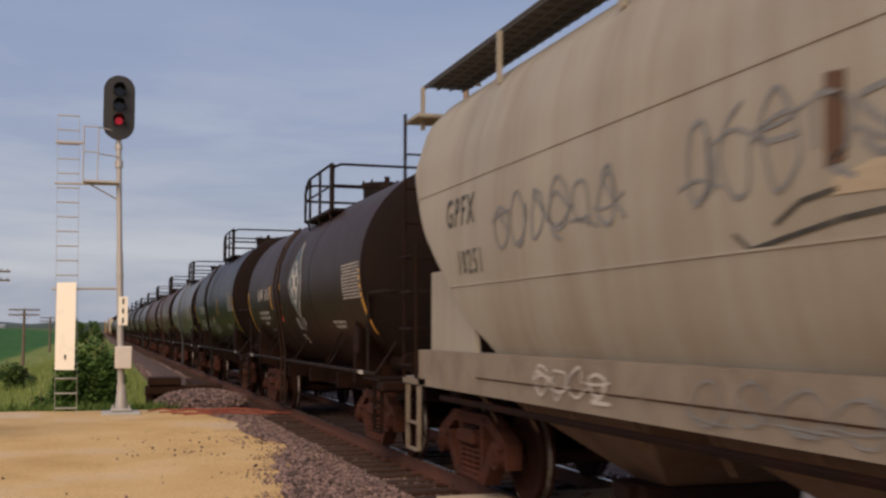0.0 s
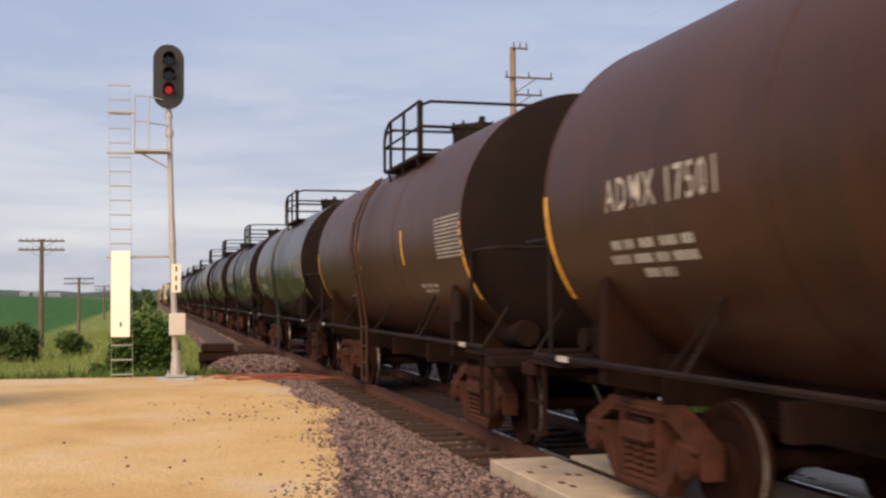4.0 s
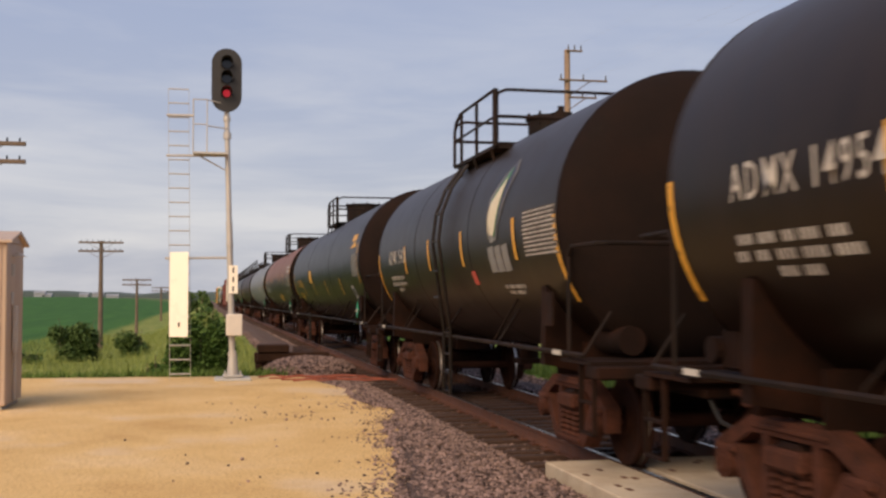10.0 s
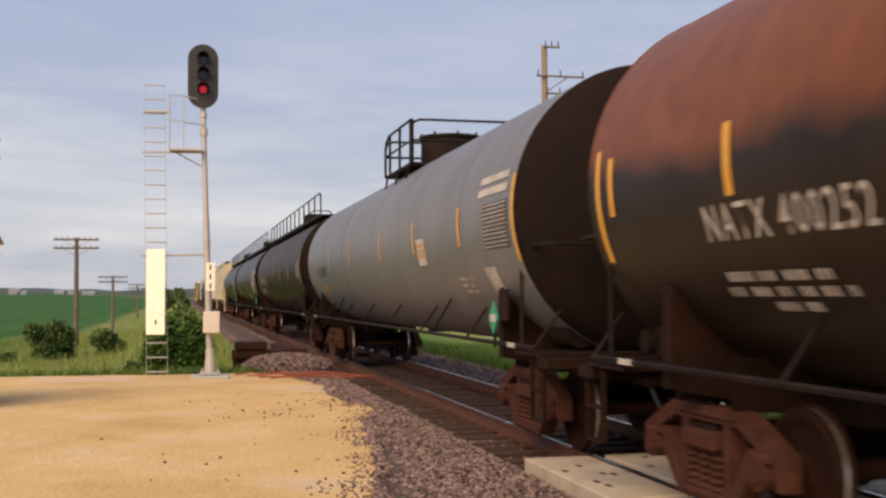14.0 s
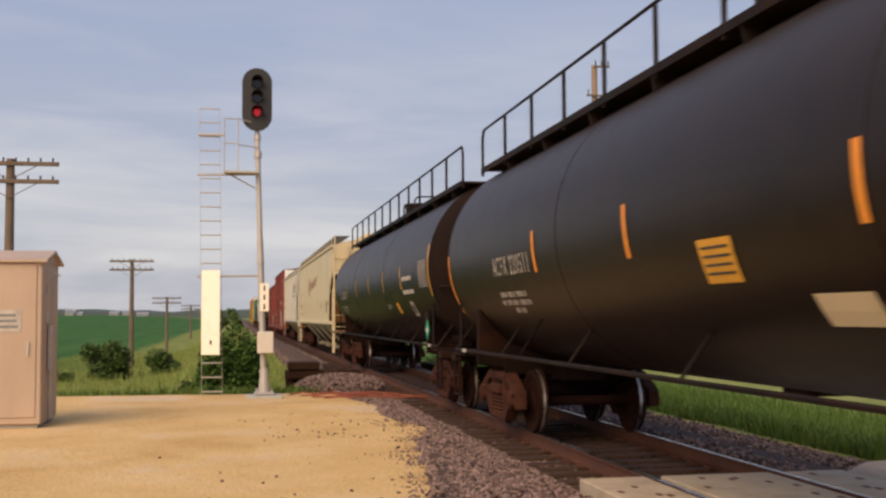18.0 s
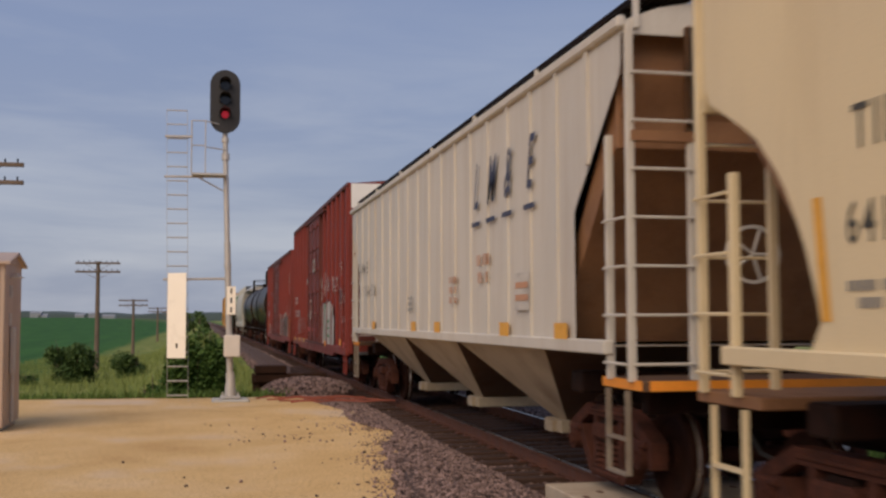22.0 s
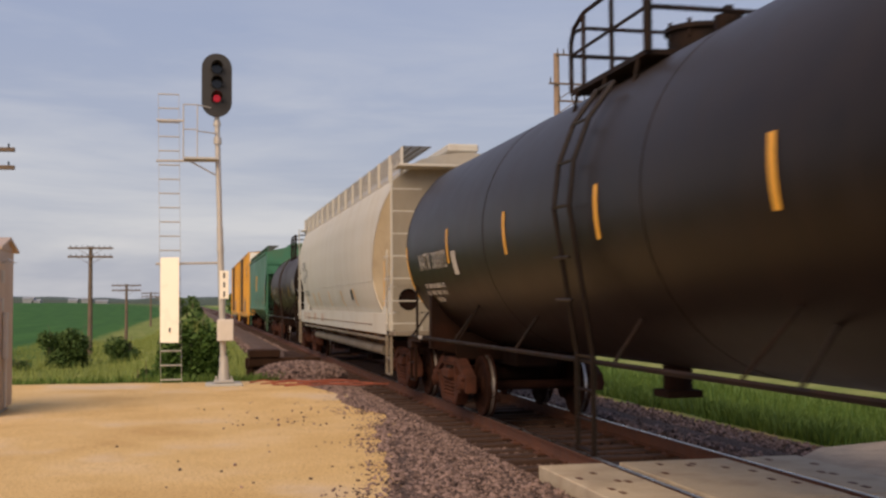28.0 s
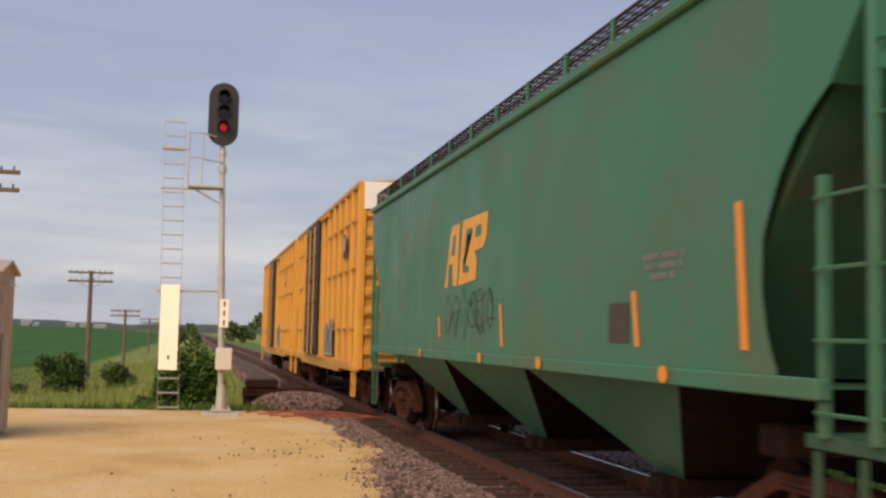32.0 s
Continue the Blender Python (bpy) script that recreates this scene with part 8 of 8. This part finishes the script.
# white ribbed hopper
car, hw, rc = hopper_car("weathered white covered hopper with vertical side posts and slanted blue letters", 17.6, 8.95, "cream", "tandark", 3, ribs=18, roof_z=4.66,
                         cut=((1.4, 1.35), (2.78, 1.37), (3.9, 0.12), (4.8, 0.1)), end_mat="tandark", mesh=False)
add(car, 326.85)
fp = ("flat", 1.612)
for ch, y in (("L", -3.7), ("M", -4.45), ("&", -5.2), ("E", -6.1)):
    lt = lettering(car, ch, y, 3.44, 0.84, fp, "blue", wide=0.55)
    for v in lt.data.vertices:
        v.co.y -= (v.co.z - 3.44) * 0.25
    mark(lt, "bar", [rect(y + 0.06, 2.98, 0.42, 0.06)], "blue", fp)
for c_, y in (("D", 7.2), ("M", 6.65), ("E", 6.0)):
    lettering(car, c_, y, 2.85, 0.36, fp, "darkmark")
for c_, y in (("4", 7.1), ("1", 6.6), ("3", 6.2), ("4", 5.9), ("5", 5.4), ("6", 5.0)):
    lettering(car, c_, y, 2.34, 0.34, fp, "darkmark")
small_print(car, -2.3, 2.3, fp, (0.5, 0.5, 0.5), "pinkmark", 0.09)
small_print(car, -4.0, 2.5, fp, (0.6, 0.5), "pinkmark", 0.14)
small_print(car, 1.0, 2.1, fp, (0.4, 0.4, 0.5), "greymark", 0.06)
for y in (5.1, 0.7, -1.2, -5.0, -7.1):
    mark(car, "reflector", [rect(y, 1.62, 0.42, 0.16)], "yellow", fp)
for q in (-1, 1):
    bm = B()
    box(bm, -1.513, q * 8.45, 1.175, 0.012, 0.90, 0.085)
    part("reflector", bm, M["orange"], car, "orange band along the end platform")
    bm = B()
    box(bm, 0, q * 8.935, 1.175, 2.9, 0.012, 0.085)
    part("reflector", bm, M["orange"], car, "orange band along the end platform")
mark(car, "rule_label", [rect(-5.75, 2.05, 0.6, 0.42)], "lightpaint", fp)
mark(car, "rule_line", [rect(-5.75, 2.12 - 0.14 * k, 0.5, 0.07) for k in range(2)], "pinkmark", ("flat", 1.617))

# red boxcars
car = add(box_car("oxide-red boxcar with pale block graffiti by its door", 16.1, 8.80, "boxred", "boxdark", "boxred", eave=5.16, base=0.88, door_y=0.0, door_w=3.05, top_end=True), 344.6)
fb = ("flat", 1.58)
fd = ("flat", 1.66)
mark(car, "graffiti", [[(-2.36, 0.92), (-2.42, 2.06), (-2.75, 2.16), (-3.05, 2.22), (-3.6, 2.18), (-4.2, 2.26), (-5.0, 2.15), (-5.4, 1.7), (-5.3, 0.92)]], "lightpaint", fb, "large pale grey block graffiti with green and black outlines")
mark(car, "graffiti_green", [rect(-3.12, 1.55, 0.09, 0.9), [(-3.0, 2.02), (-3.12, 2.30), (-3.22, 2.16), (-3.42, 2.18), (-3.42, 2.12), (-3.2, 2.05), (-3.1, 1.95)], [(-2.5, 0.80), (-2.9, 0.80), (-3.02, 1.05), (-3.2, 0.98), (-2.8, 0.70)],
                            [(-3.75, 1.62), (-4.3, 1.68), (-4.3, 1.75), (-3.75, 1.70)], [(-3.75, 1.45), (-4.3, 1.48), (-4.3, 1.54), (-3.75, 1.52)], [(-3.8, 1.25), (-4.3, 1.22), (-4.3, 1.30), (-3.8, 1.33)]], "leafgreen", ("flat", 1.584), "green graffiti outline")
mark(car, "graffiti_outline", stroke([(-3.5, 1.0), (-3.32, 1.4), (-3.28, 1.8), (-3.45, 2.12)], 0.05) + stroke([(-2.38, 2.05), (-2.8, 2.2), (-3.6, 2.24), (-4.3, 2.3)], 0.035) + stroke([(-4.6, 1.0), (-4.4, 1.5), (-4.7, 2.1)], 0.05) + stroke([(-5.1, 1.1), (-4.9, 1.6), (-5.2, 2.0)], 0.04), "boxblack", ("flat", 1.588), "black graffiti strokes")
graffiti(car, -2.75, -2.0, 2.25, 2.62, fb, "lightpaint", 0.025, 92, 3, "thin white spray lettering")
graffiti(car, -2.7, -2.0, 2.65, 3.02, fb, "lightpaint", 0.025, 192, 3, "thin white spray lettering")
graffiti(car, -3.5, -2.95, 2.42, 3.12, fb, "lightpaint", 0.03, 193, 2, "thin white spray lettering")
graffiti(car, -4.3, -3.75, 2.5, 3.0, fb, "lightpaint", 0.03, 194, 2, "thin white spray lettering")
mark(car, "graffiti_tail", stroke([(-2.3, 2.2), (-1.95, 2.0), (-1.85, 1.75), (-1.95, 1.3), (-1.8, 0.98)], 0.035), "lightpaint", fb)
graffiti(car, -6.2, -4.9, 2.5, 2.9, fb, "lightpaint", 0.04, 93, 3, "thin white spray lettering")
graffiti(car, -7.9, -6.9, 1.6, 2.4, fb, "lightpaint", 0.04, 94, 2)
graffiti(car, 4.6, 6.2, 1.2, 1.8, fb, "lightpaint", 0.025, 95, 6, "faint pale spray scrawl")
graffiti(car, 3.1, 4.4, 1.3, 1.9, fb, "greymark", 0.02, 96, 4, "faint pale spray scrawl")
graffiti(car, 0.45, 1.15, 1.75, 1.95, fd, "lightpaint", 0.02, 97, 3, "white chalked scrawl")
for nm, y, h, w, k in ((0, 7.05, 2.46, 0.42, 0.26), (0, 6.35, 2.46, 0.36, 0.26), (1, 7.05, 1.96, 0.45, 0.26), (1, 6.35, 1.96, 0.3, 0.24), (1, 5.75, 1.96, 0.3, 0.24), (1, 5.3, 1.96, 0.2, 0.24)):
    p = mark(car, "stencil_block", [rect(y, h, w, k)], "white", fb)
    mark(p, "stencil_mark", [rect(y, h, w * 0.4, k * 0.5)], "boxdark", ("flat", 1.584))
p = mark(car, "blue_label", [rect(2.22, 3.03, 0.58, 0.22)], "white", fb, "small blue and white label")
mark(p, "blue_band", [rect(2.22, 3.10, 0.58, 0.06), rect(2.22, 2.95, 0.5, 0.03)], "teal", ("flat", 1.584))
for y, h, w, k in ((-0.36, 3.55, 0.14, 0.12), (-0.56, 3.57, 0.12, 0.12), (-0.86, 3.58, 0.18, 0.12), (-0.38, 3.42, 0.2, 0.08), (-0.9, 3.44, 0.2, 0.08), (-0.44, 3.28, 0.3, 0.11), (-0.88, 3.30, 0.2, 0.11)):
    mark(car, "stencil_block", [rect(y, h, w, k)], "white", fd)
mark(car, "stencil_block", [rect(1.32, 3.1, 0.14, 0.12), rect(1.32, 2.95, 0.12, 0.08), rect(1.85, 2.02, 0.5, 0.05), rect(1.9, 1.93, 0.4, 0.05), rect(1.95, 1.35, 0.2, 0.12), rect(1.95, 1.22, 0.16, 0.08)], "white", fb)
mark(car, "stencil_block", [rect(0.2, 2.35, 0.5, 0.05), rect(0.15, 2.12, 0.14, 0.3), rect(0.3, 1.9, 0.14, 0.3), rect(-1.2, 1.95, 0.2, 0.06), rect(-1.2, 1.85, 0.2, 0.06)], "white", fd)
for y in (6.9, 5.0, 3.3):
    mark(car, "reflector", [rect(y, 1.02, 0.42, 0.14)], "yellow", ("flat", 1.60))
for y in (4.15, 2.25):
    p = mark(car, "reflector", [rect(y, 1.02, 0.42, 0.14)], "red", ("flat", 1.60))
    mark(p, "reflector_band", [rect(y, 1.02, 0.12, 0.14)], "white", ("flat", 1.604))
for y in (1.05, 0.55, -0.35, -1.2):
    mark(car, "reflector", [rect(y, 1.42, 0.32, 0.12)], "red", fd)
mark(car, "reflector", [rect(-3.32, 1.05, 0.46, 0.16), rect(-6.9, 1.15, 0.42, 0.16)], "orange", ("flat", 1.60))
mark(car, "reflector", [rect(-7.6, 1.1, 0.36, 0.14)], "red", ("flat", 1.60))
mark(car, "label_frame", [rect(-6.85, 2.35, 0.5, 0.4)], "white", fb)
mark(car, "label_inner", [rect(-6.85, 2.35, 0.42, 0.32)], "boxblack", ("flat", 1.586))
small_print(car, -6.9, 3.2, fb, (0.5, 0.4, 0.4, 0.4), "lightpaint", 0.06)

car = add(box_car("oxide-red boxcar with a long band of white graffiti", 15.65, 9.0, "boxred", "boxdark", "boxred", eave=4.58, base=0.88, door_y=0.45, door_w=3.3), 362.2)
wild_block(car, -7.80, -4.3, 0.90, 2.0, 1.578, (("palegraf", 13, 0.42), ("greengraf", 15, 0.20), ("hazegraf", 13, 0.17), ("lightpaint", 12, 0.14), ("boxblack", 13, 0.12), ("goldmark", 5, 0.07), ("palegraf", 12, 0.07)), 196)
wild_block(car, -4.4, -1.85, 0.92, 1.85, 1.576, (("palegraf", 8, 0.36), ("boxred", 13, 0.22), ("hazegraf", 9, 0.15), ("boxblack", 7, 0.10)), 204)
for k_, (mt, w_, n_) in enumerate((("boxred", 0.03, 9), ("lightpaint", 0.035, 9), ("boxblack", 0.02, 7))):
    graffiti(car, -7.85, -1.9, 0.98, 1.98, ("flat", 1.590 + 0.002 * k_), mt, w_, 97 + 31 * k_, n_, "layered graffiti strokes")
graffiti(car, -7.75, -7.2, 2.75, 3.6, fb, "hazegraf", 0.10, 98, 1, "thin pale spray haze")
graffiti(car, -7.75, -7.15, 2.75, 3.65, ("flat", 1.584), "lightpaint", 0.022, 99, 2, "white spray figure")
graffiti(car, -7.75, -7.3, 2.2, 2.55, fb, "hazegraf", 0.07, 101, 1, "thin pale spray haze")
graffiti(car, -8.0, -7.4, 1.95, 2.15, fb, "lightpaint", 0.03, 298, 2, "pale green spray scrawl")
small_print(car, -6.65, 2.3, fb, (0.55, 0.5, 0.45, 0.45, 0.4), "lightpaint", 0.045)
graffiti(car, 2.8, 5.6, 0.95, 1.5, fb, "lightpaint", 0.03, 99, 6, "white and orange spray scrawl")
graffiti(car, 2.8, 5.2, 1.0, 1.5, ("flat", 1.586), "teal", 0.02, 199, 4, "blue-grey spray lines")
for y, h, w, k, tx in ((6.71, 2.56, 0.48, 0.28, "LW"), (6.72, 2.07, 0.52, 0.28, "17"), (5.91, 2.08, 0.56, 0.28, "976")):
    p = mark(car, "stencil_block", [rect(y, h, w, k)], "white", fb, "white patch with stencilled characters")
    lettering(p, tx, y, h, 0.30, ("flat", 1.586), "boxblack", wide=1.1 if tx == "LW" else 0.95)
for y, h, w in ((6.69, 1.84, 0.33), (6.71, 1.675, 0.30), (5.89, 1.845, 0.44), (5.87, 1.68, 0.40)):
    mark(car, "stencil_line", [rect(y, h, w, 0.075)], "pinkmark", fb)
for y, h, w, k in ((7.75, 1.43, 0.12, 0.45), (6.10, 1.47, 0.12, 0.50), (-7.9, 1.4, 0.10, 0.7)):
    mark(car, "reflector", [rect(y, h, w, k)], "yellow", ("flat", 1.60))
graffiti(car, 5.75, 6.15, 1.02, 1.52, fb, "pinkmark", 0.07, 331, 1, "pale spray patch")
graffiti(car, 4.9, 5.7, 1.05, 1.58, fb, "lightpaint", 0.05, 332, 2, "white looping spray letters")
mark(car, "blue_label", [rect(4.2, 3.05, 0.4, 0.18)], "teal", fb, "small blue label")
mark(car, "stencil_block", [rect(-0.7, 3.4, 0.4, 0.10), rect(-0.7, 3.25, 0.4, 0.10), rect(0.4, 2.3, 0.3, 0.4)], "white", fd)

# two black tanks
zw, rw = 2.64, 1.60
tw = ("tank", rw, zw)
car = add(tank_car("black tank car with pale stripes and a yellow label", 15.2, rw, zw, 9.03, "black", "small",
                   end_stripes(7.6, zw, 1.2) + [(y, zw - 0.10, 0.5) for y in (4.63, 1.26, -1.78, -4.61)], "yellow", "TILX 190718", 5.5, "white", -0.95, truck_in=1.9, text_h=-0.28, housing_y=-0.4), 380.73)
mark(car, "yellow_label", [rect(-4.0, zw - 0.40, 0.55, 0.36)], "yellow", tw, "yellow label with dark lines")
mark(car, "label_line", [rect(-4.0, zw - 0.28 - 0.08 * k, 0.45, 0.025) for k in range(4)], "darkmark", ("tank", rw + 0.005, zw))
small_print(car, -4.7, zw - 0.75, tw, (0.8, 0.7, 0.6), unit=0.05)
mark(car, "label_frame", [rect(-6.55, zw - 0.8, 0.5, 0.4)], "lightpaint", tw)
mark(car, "label_inner", [rect(-6.55, zw - 0.8, 0.42, 0.32)], "boxblack", ("tank", rw + 0.005, zw))
car = add(tank_car("black tank car with yellow stripes", 15.0, rw, zw, 8.57, "black", "small",
                   end_stripes(7.5, zw, 1.3) + [(y, zw - 0.10, 0.5) for y in (4.48, 1.52, -1.5, -4.6)], "yellow", "NATX 303072", 5.6, "white", -0.9, truck_in=1.9, text_h=-0.28, housing_y=-0.4), 398.32)
mark(car, "label_frame", [rect(4.15, zw - 0.35, 0.26, 0.34)], "lightpaint", tw)

# second pale hopper
car, hw, rc = hopper_car("pale grey covered hopper with rounded sides and a white sill", 18.7, 10.10, "palehop", "tandark", 4, curved=True, roof_z=4.66)
add(car, 417.0)
sp = ("prof", hw)
lettering(car, "GPFX", 6.93, 2.93, 0.40, sp, "darkmark")
lettering(car, "10617", 6.85, 2.51, 0.34, sp, "darkmark")
mark(car, "label_frame", [rect(6.03, 2.70, 0.30, 0.26)], "greymark", sp)
small_print(car, 6.4, 2.12, sp, (1.2, 1.4), "greymark", 0.06)
for y in (6.95, 4.68, 3.2, 0.76, -1.84, -4.05):
    mark(car, "reflective_stripe", [[(y + 0.05, 2.06), (y - 0.05, 2.06), (y - 0.30, 1.68), (y - 0.20, 1.68)]], "yellow", sp)
mark(car, "card_board", [rect(-3.75, 1.93, 0.34, 0.24)], "boxblack", sp, "dark card board")
for y in (7.2, 5.9, 4.2, 2.2):
    small_print(car, y, 1.42, ("flat", 1.505), (0.7, 0.65, 0.6), "pinkmark", 0.05)
bm = B()
for s in (-1, 1):
    cyl(bm, (s * 1.15, 0 * s - 6.6, 0.74), (s * 1.15, 6.6, 0.74), 0.11, 12)
part("discharge_pipe", bm, M["hopsill"], car, smooth=True, angle=40)
et = lettering(car, "GPFX 10617", 0.0, 0.0, 0.16, ("flat", 0), "darkmark")
et.matrix_basis = pose(-0.62, -9.08, 3.38, 0, 0, 90)
et.name = "end_lettering"
tagged(et, "dark lettering on the end plate", kind="stuff")
small_print(car, -8.35, 2.25, ("flat", 1.425), (0.5, 0.5, 0.5, 0.5), "greymark", 0.05)
stripe_p = mark(car, "reflective_stripe", [rect(-8.85, 2.1, 0.09, 0.85)], "yellow", ("flat", 1.59))

# small brown-black tank, green hopper
zg, rg = 2.52, 1.50
tg = ("tank", rg, zg)
car = add(tank_car("small brownish black tank car with white stencilling", 12.6, rg, zg, 7.85, "brownsmall", "low",
                   end_stripes(6.3, zg, 1.2) + [(2.83, zg - 0.3, 0.45), (-0.39, zg - 0.3, 0.48), (-3.48, zg - 0.28, 0.5)], "yellow", "GAMX 5645", 4.2, "white", -0.65, truck_in=1.75, housing_y=-0.9, text_h=-0.25, sill=True), 434.95)
mark(car, "label_frame", [rect(-3.75, zg - 0.66, 0.26, 0.26)], "lightpaint", tg)
mark(car, "label_inner", [rect(-3.75, zg - 0.66, 0.18, 0.16)], "darkmark", ("tank", rg + 0.005, zg))
small_print(car, -1.3, zg - 0.4, tg, (0.4, 0.3, 0.35, 0.4, 0.4, 0.5), unit=0.05)
lettering(car, "GAMX", 0.0, 0.0, 0.26, ("flat", 0), "white").matrix_basis = pose(-0.35, -6.74, zg + 0.85, 0, 0, 90)
car.children[-1].name = "end_lettering"

car, hw, rc = hopper_car("faded green covered hopper with rust stains and a yellow emblem", 17.2, 9.25, "greengrain", "greendark", 3, roof_z=4.66)
add(car, 452.05)
fs = ("flat", 1.58)
polys = [[(1.74, 2.46), (1.56, 2.46), (1.48, 2.78), (1.28, 2.78), (1.22, 2.46), (0.98, 2.46), (0.86, 3.32), (1.30, 3.32), (1.42, 3.22), (1.62, 2.7)], [(0.92, 2.46), (-0.06, 2.50), (-0.10, 2.74), (0.02, 2.88), (-0.42, 2.90), (-0.58, 3.06), (-0.62, 3.34), (0.70, 3.34), (0.80, 2.9)]]
em = mark(car, "emblem", polys, "yellow", fs, "yellow block emblem")
mark(em, "emblem_gap", [[(1.34, 2.9), (1.14, 2.9), (1.08, 3.18), (1.24, 3.18)], [(0.62, 2.62), (0.32, 2.62), (0.30, 2.70), (0.56, 2.72), (0.48, 3.20), (0.14, 3.20), (0.16, 3.14), (0.40, 3.12), (0.48, 2.9), (0.66, 2.8)], [(0.0, 3.06), (-0.28, 3.06), (-0.32, 3.20), (-0.04, 3.20)]], "greengrain", ("flat", 1.585))
graffiti(car, -1.0, 1.7, 1.75, 2.42, fs, "boxblack", 0.02, 101, 6, "dark spray scrawl under the emblem")
for y, h, k in ((-1.25, 1.9, 0.5), (-5.30, 1.93, 0.46), (-7.1, 2.2, 1.0), (2.1, 1.9, 0.3)):
    mark(car, "reflective_stripe", [[(y + 0.05, h + k / 2), (y - 0.05, h + k / 2), (y - 0.14, h - k / 2), (y - 0.04, h - k / 2)]], "orange", fs)
mark(car, "card_board", [rect(-4.98, 1.9, 0.46, 0.34)], "panelgrey", fs)
small_print(car, -5.9, 2.42, fs, (0.8, 0.7, 0.5), "greymark", 0.05)
for y in (3.2, -0.5, -2.9, -6.0):
    mark(car, "reflector", [[(y + 0.09 * math.cos(a), 1.50 + 0.07 * math.sin(a)) for a in [0.7 * k for k in range(9)]]], "orange", ("flat", 1.63))

# two yellow boxcars at the tail
for mid, half, body in ((470.1, 8.35, 15.0), (487.65, 9.65, 17.9)):
    car = add(box_car("yellow boxcar with a dark plug door and white end panel", body, half, "boxyel", "boxyel", "boxblack", door_y=1.2, door_w=2.9, top_end=True, ribs=13, door_out=0.12), mid)
    for z in (1.9, 3.3, 4.4):
        bm = B()
        box(bm, -1.575, -body * 0.27, z, 0.03, body * 0.4, 0.05)
        box(bm, -1.575, body * 0.33, z, 0.03, body * 0.28, 0.05)
        part("side_rail", bm, M["boxyel"], car)
    blob_letters(car, -3.4, -1.6, 1.2, 2.1, ("flat", 1.60), "greymark", "lightpaint", 111, 2)
    blob_letters(car, 2.6, 4.2, 1.2, 2.0, ("flat", 1.60), "greymark", "lightpaint", 112, 2)
    mark(car, "number_panel", [rect(-5.3, 3.9, 0.5, 0.55)], "darkmark", ("flat", 1.60))
    mark(car, "number_patch", [rect(-5.3, 3.95, 0.32, 0.34)], "white", ("flat", 1.605))


def train_way(t):
    """How far the train has gone by t seconds; it slows a little."""
    k = t / 32.0
    return 475.525 * k - 37.297 * k * k


def motions():
    for car, middle in TRAIN:
        walk(car, [(t, pose(TX, middle - train_way(t), 0.0)) for t in range(0, 33, 2)])


motions()
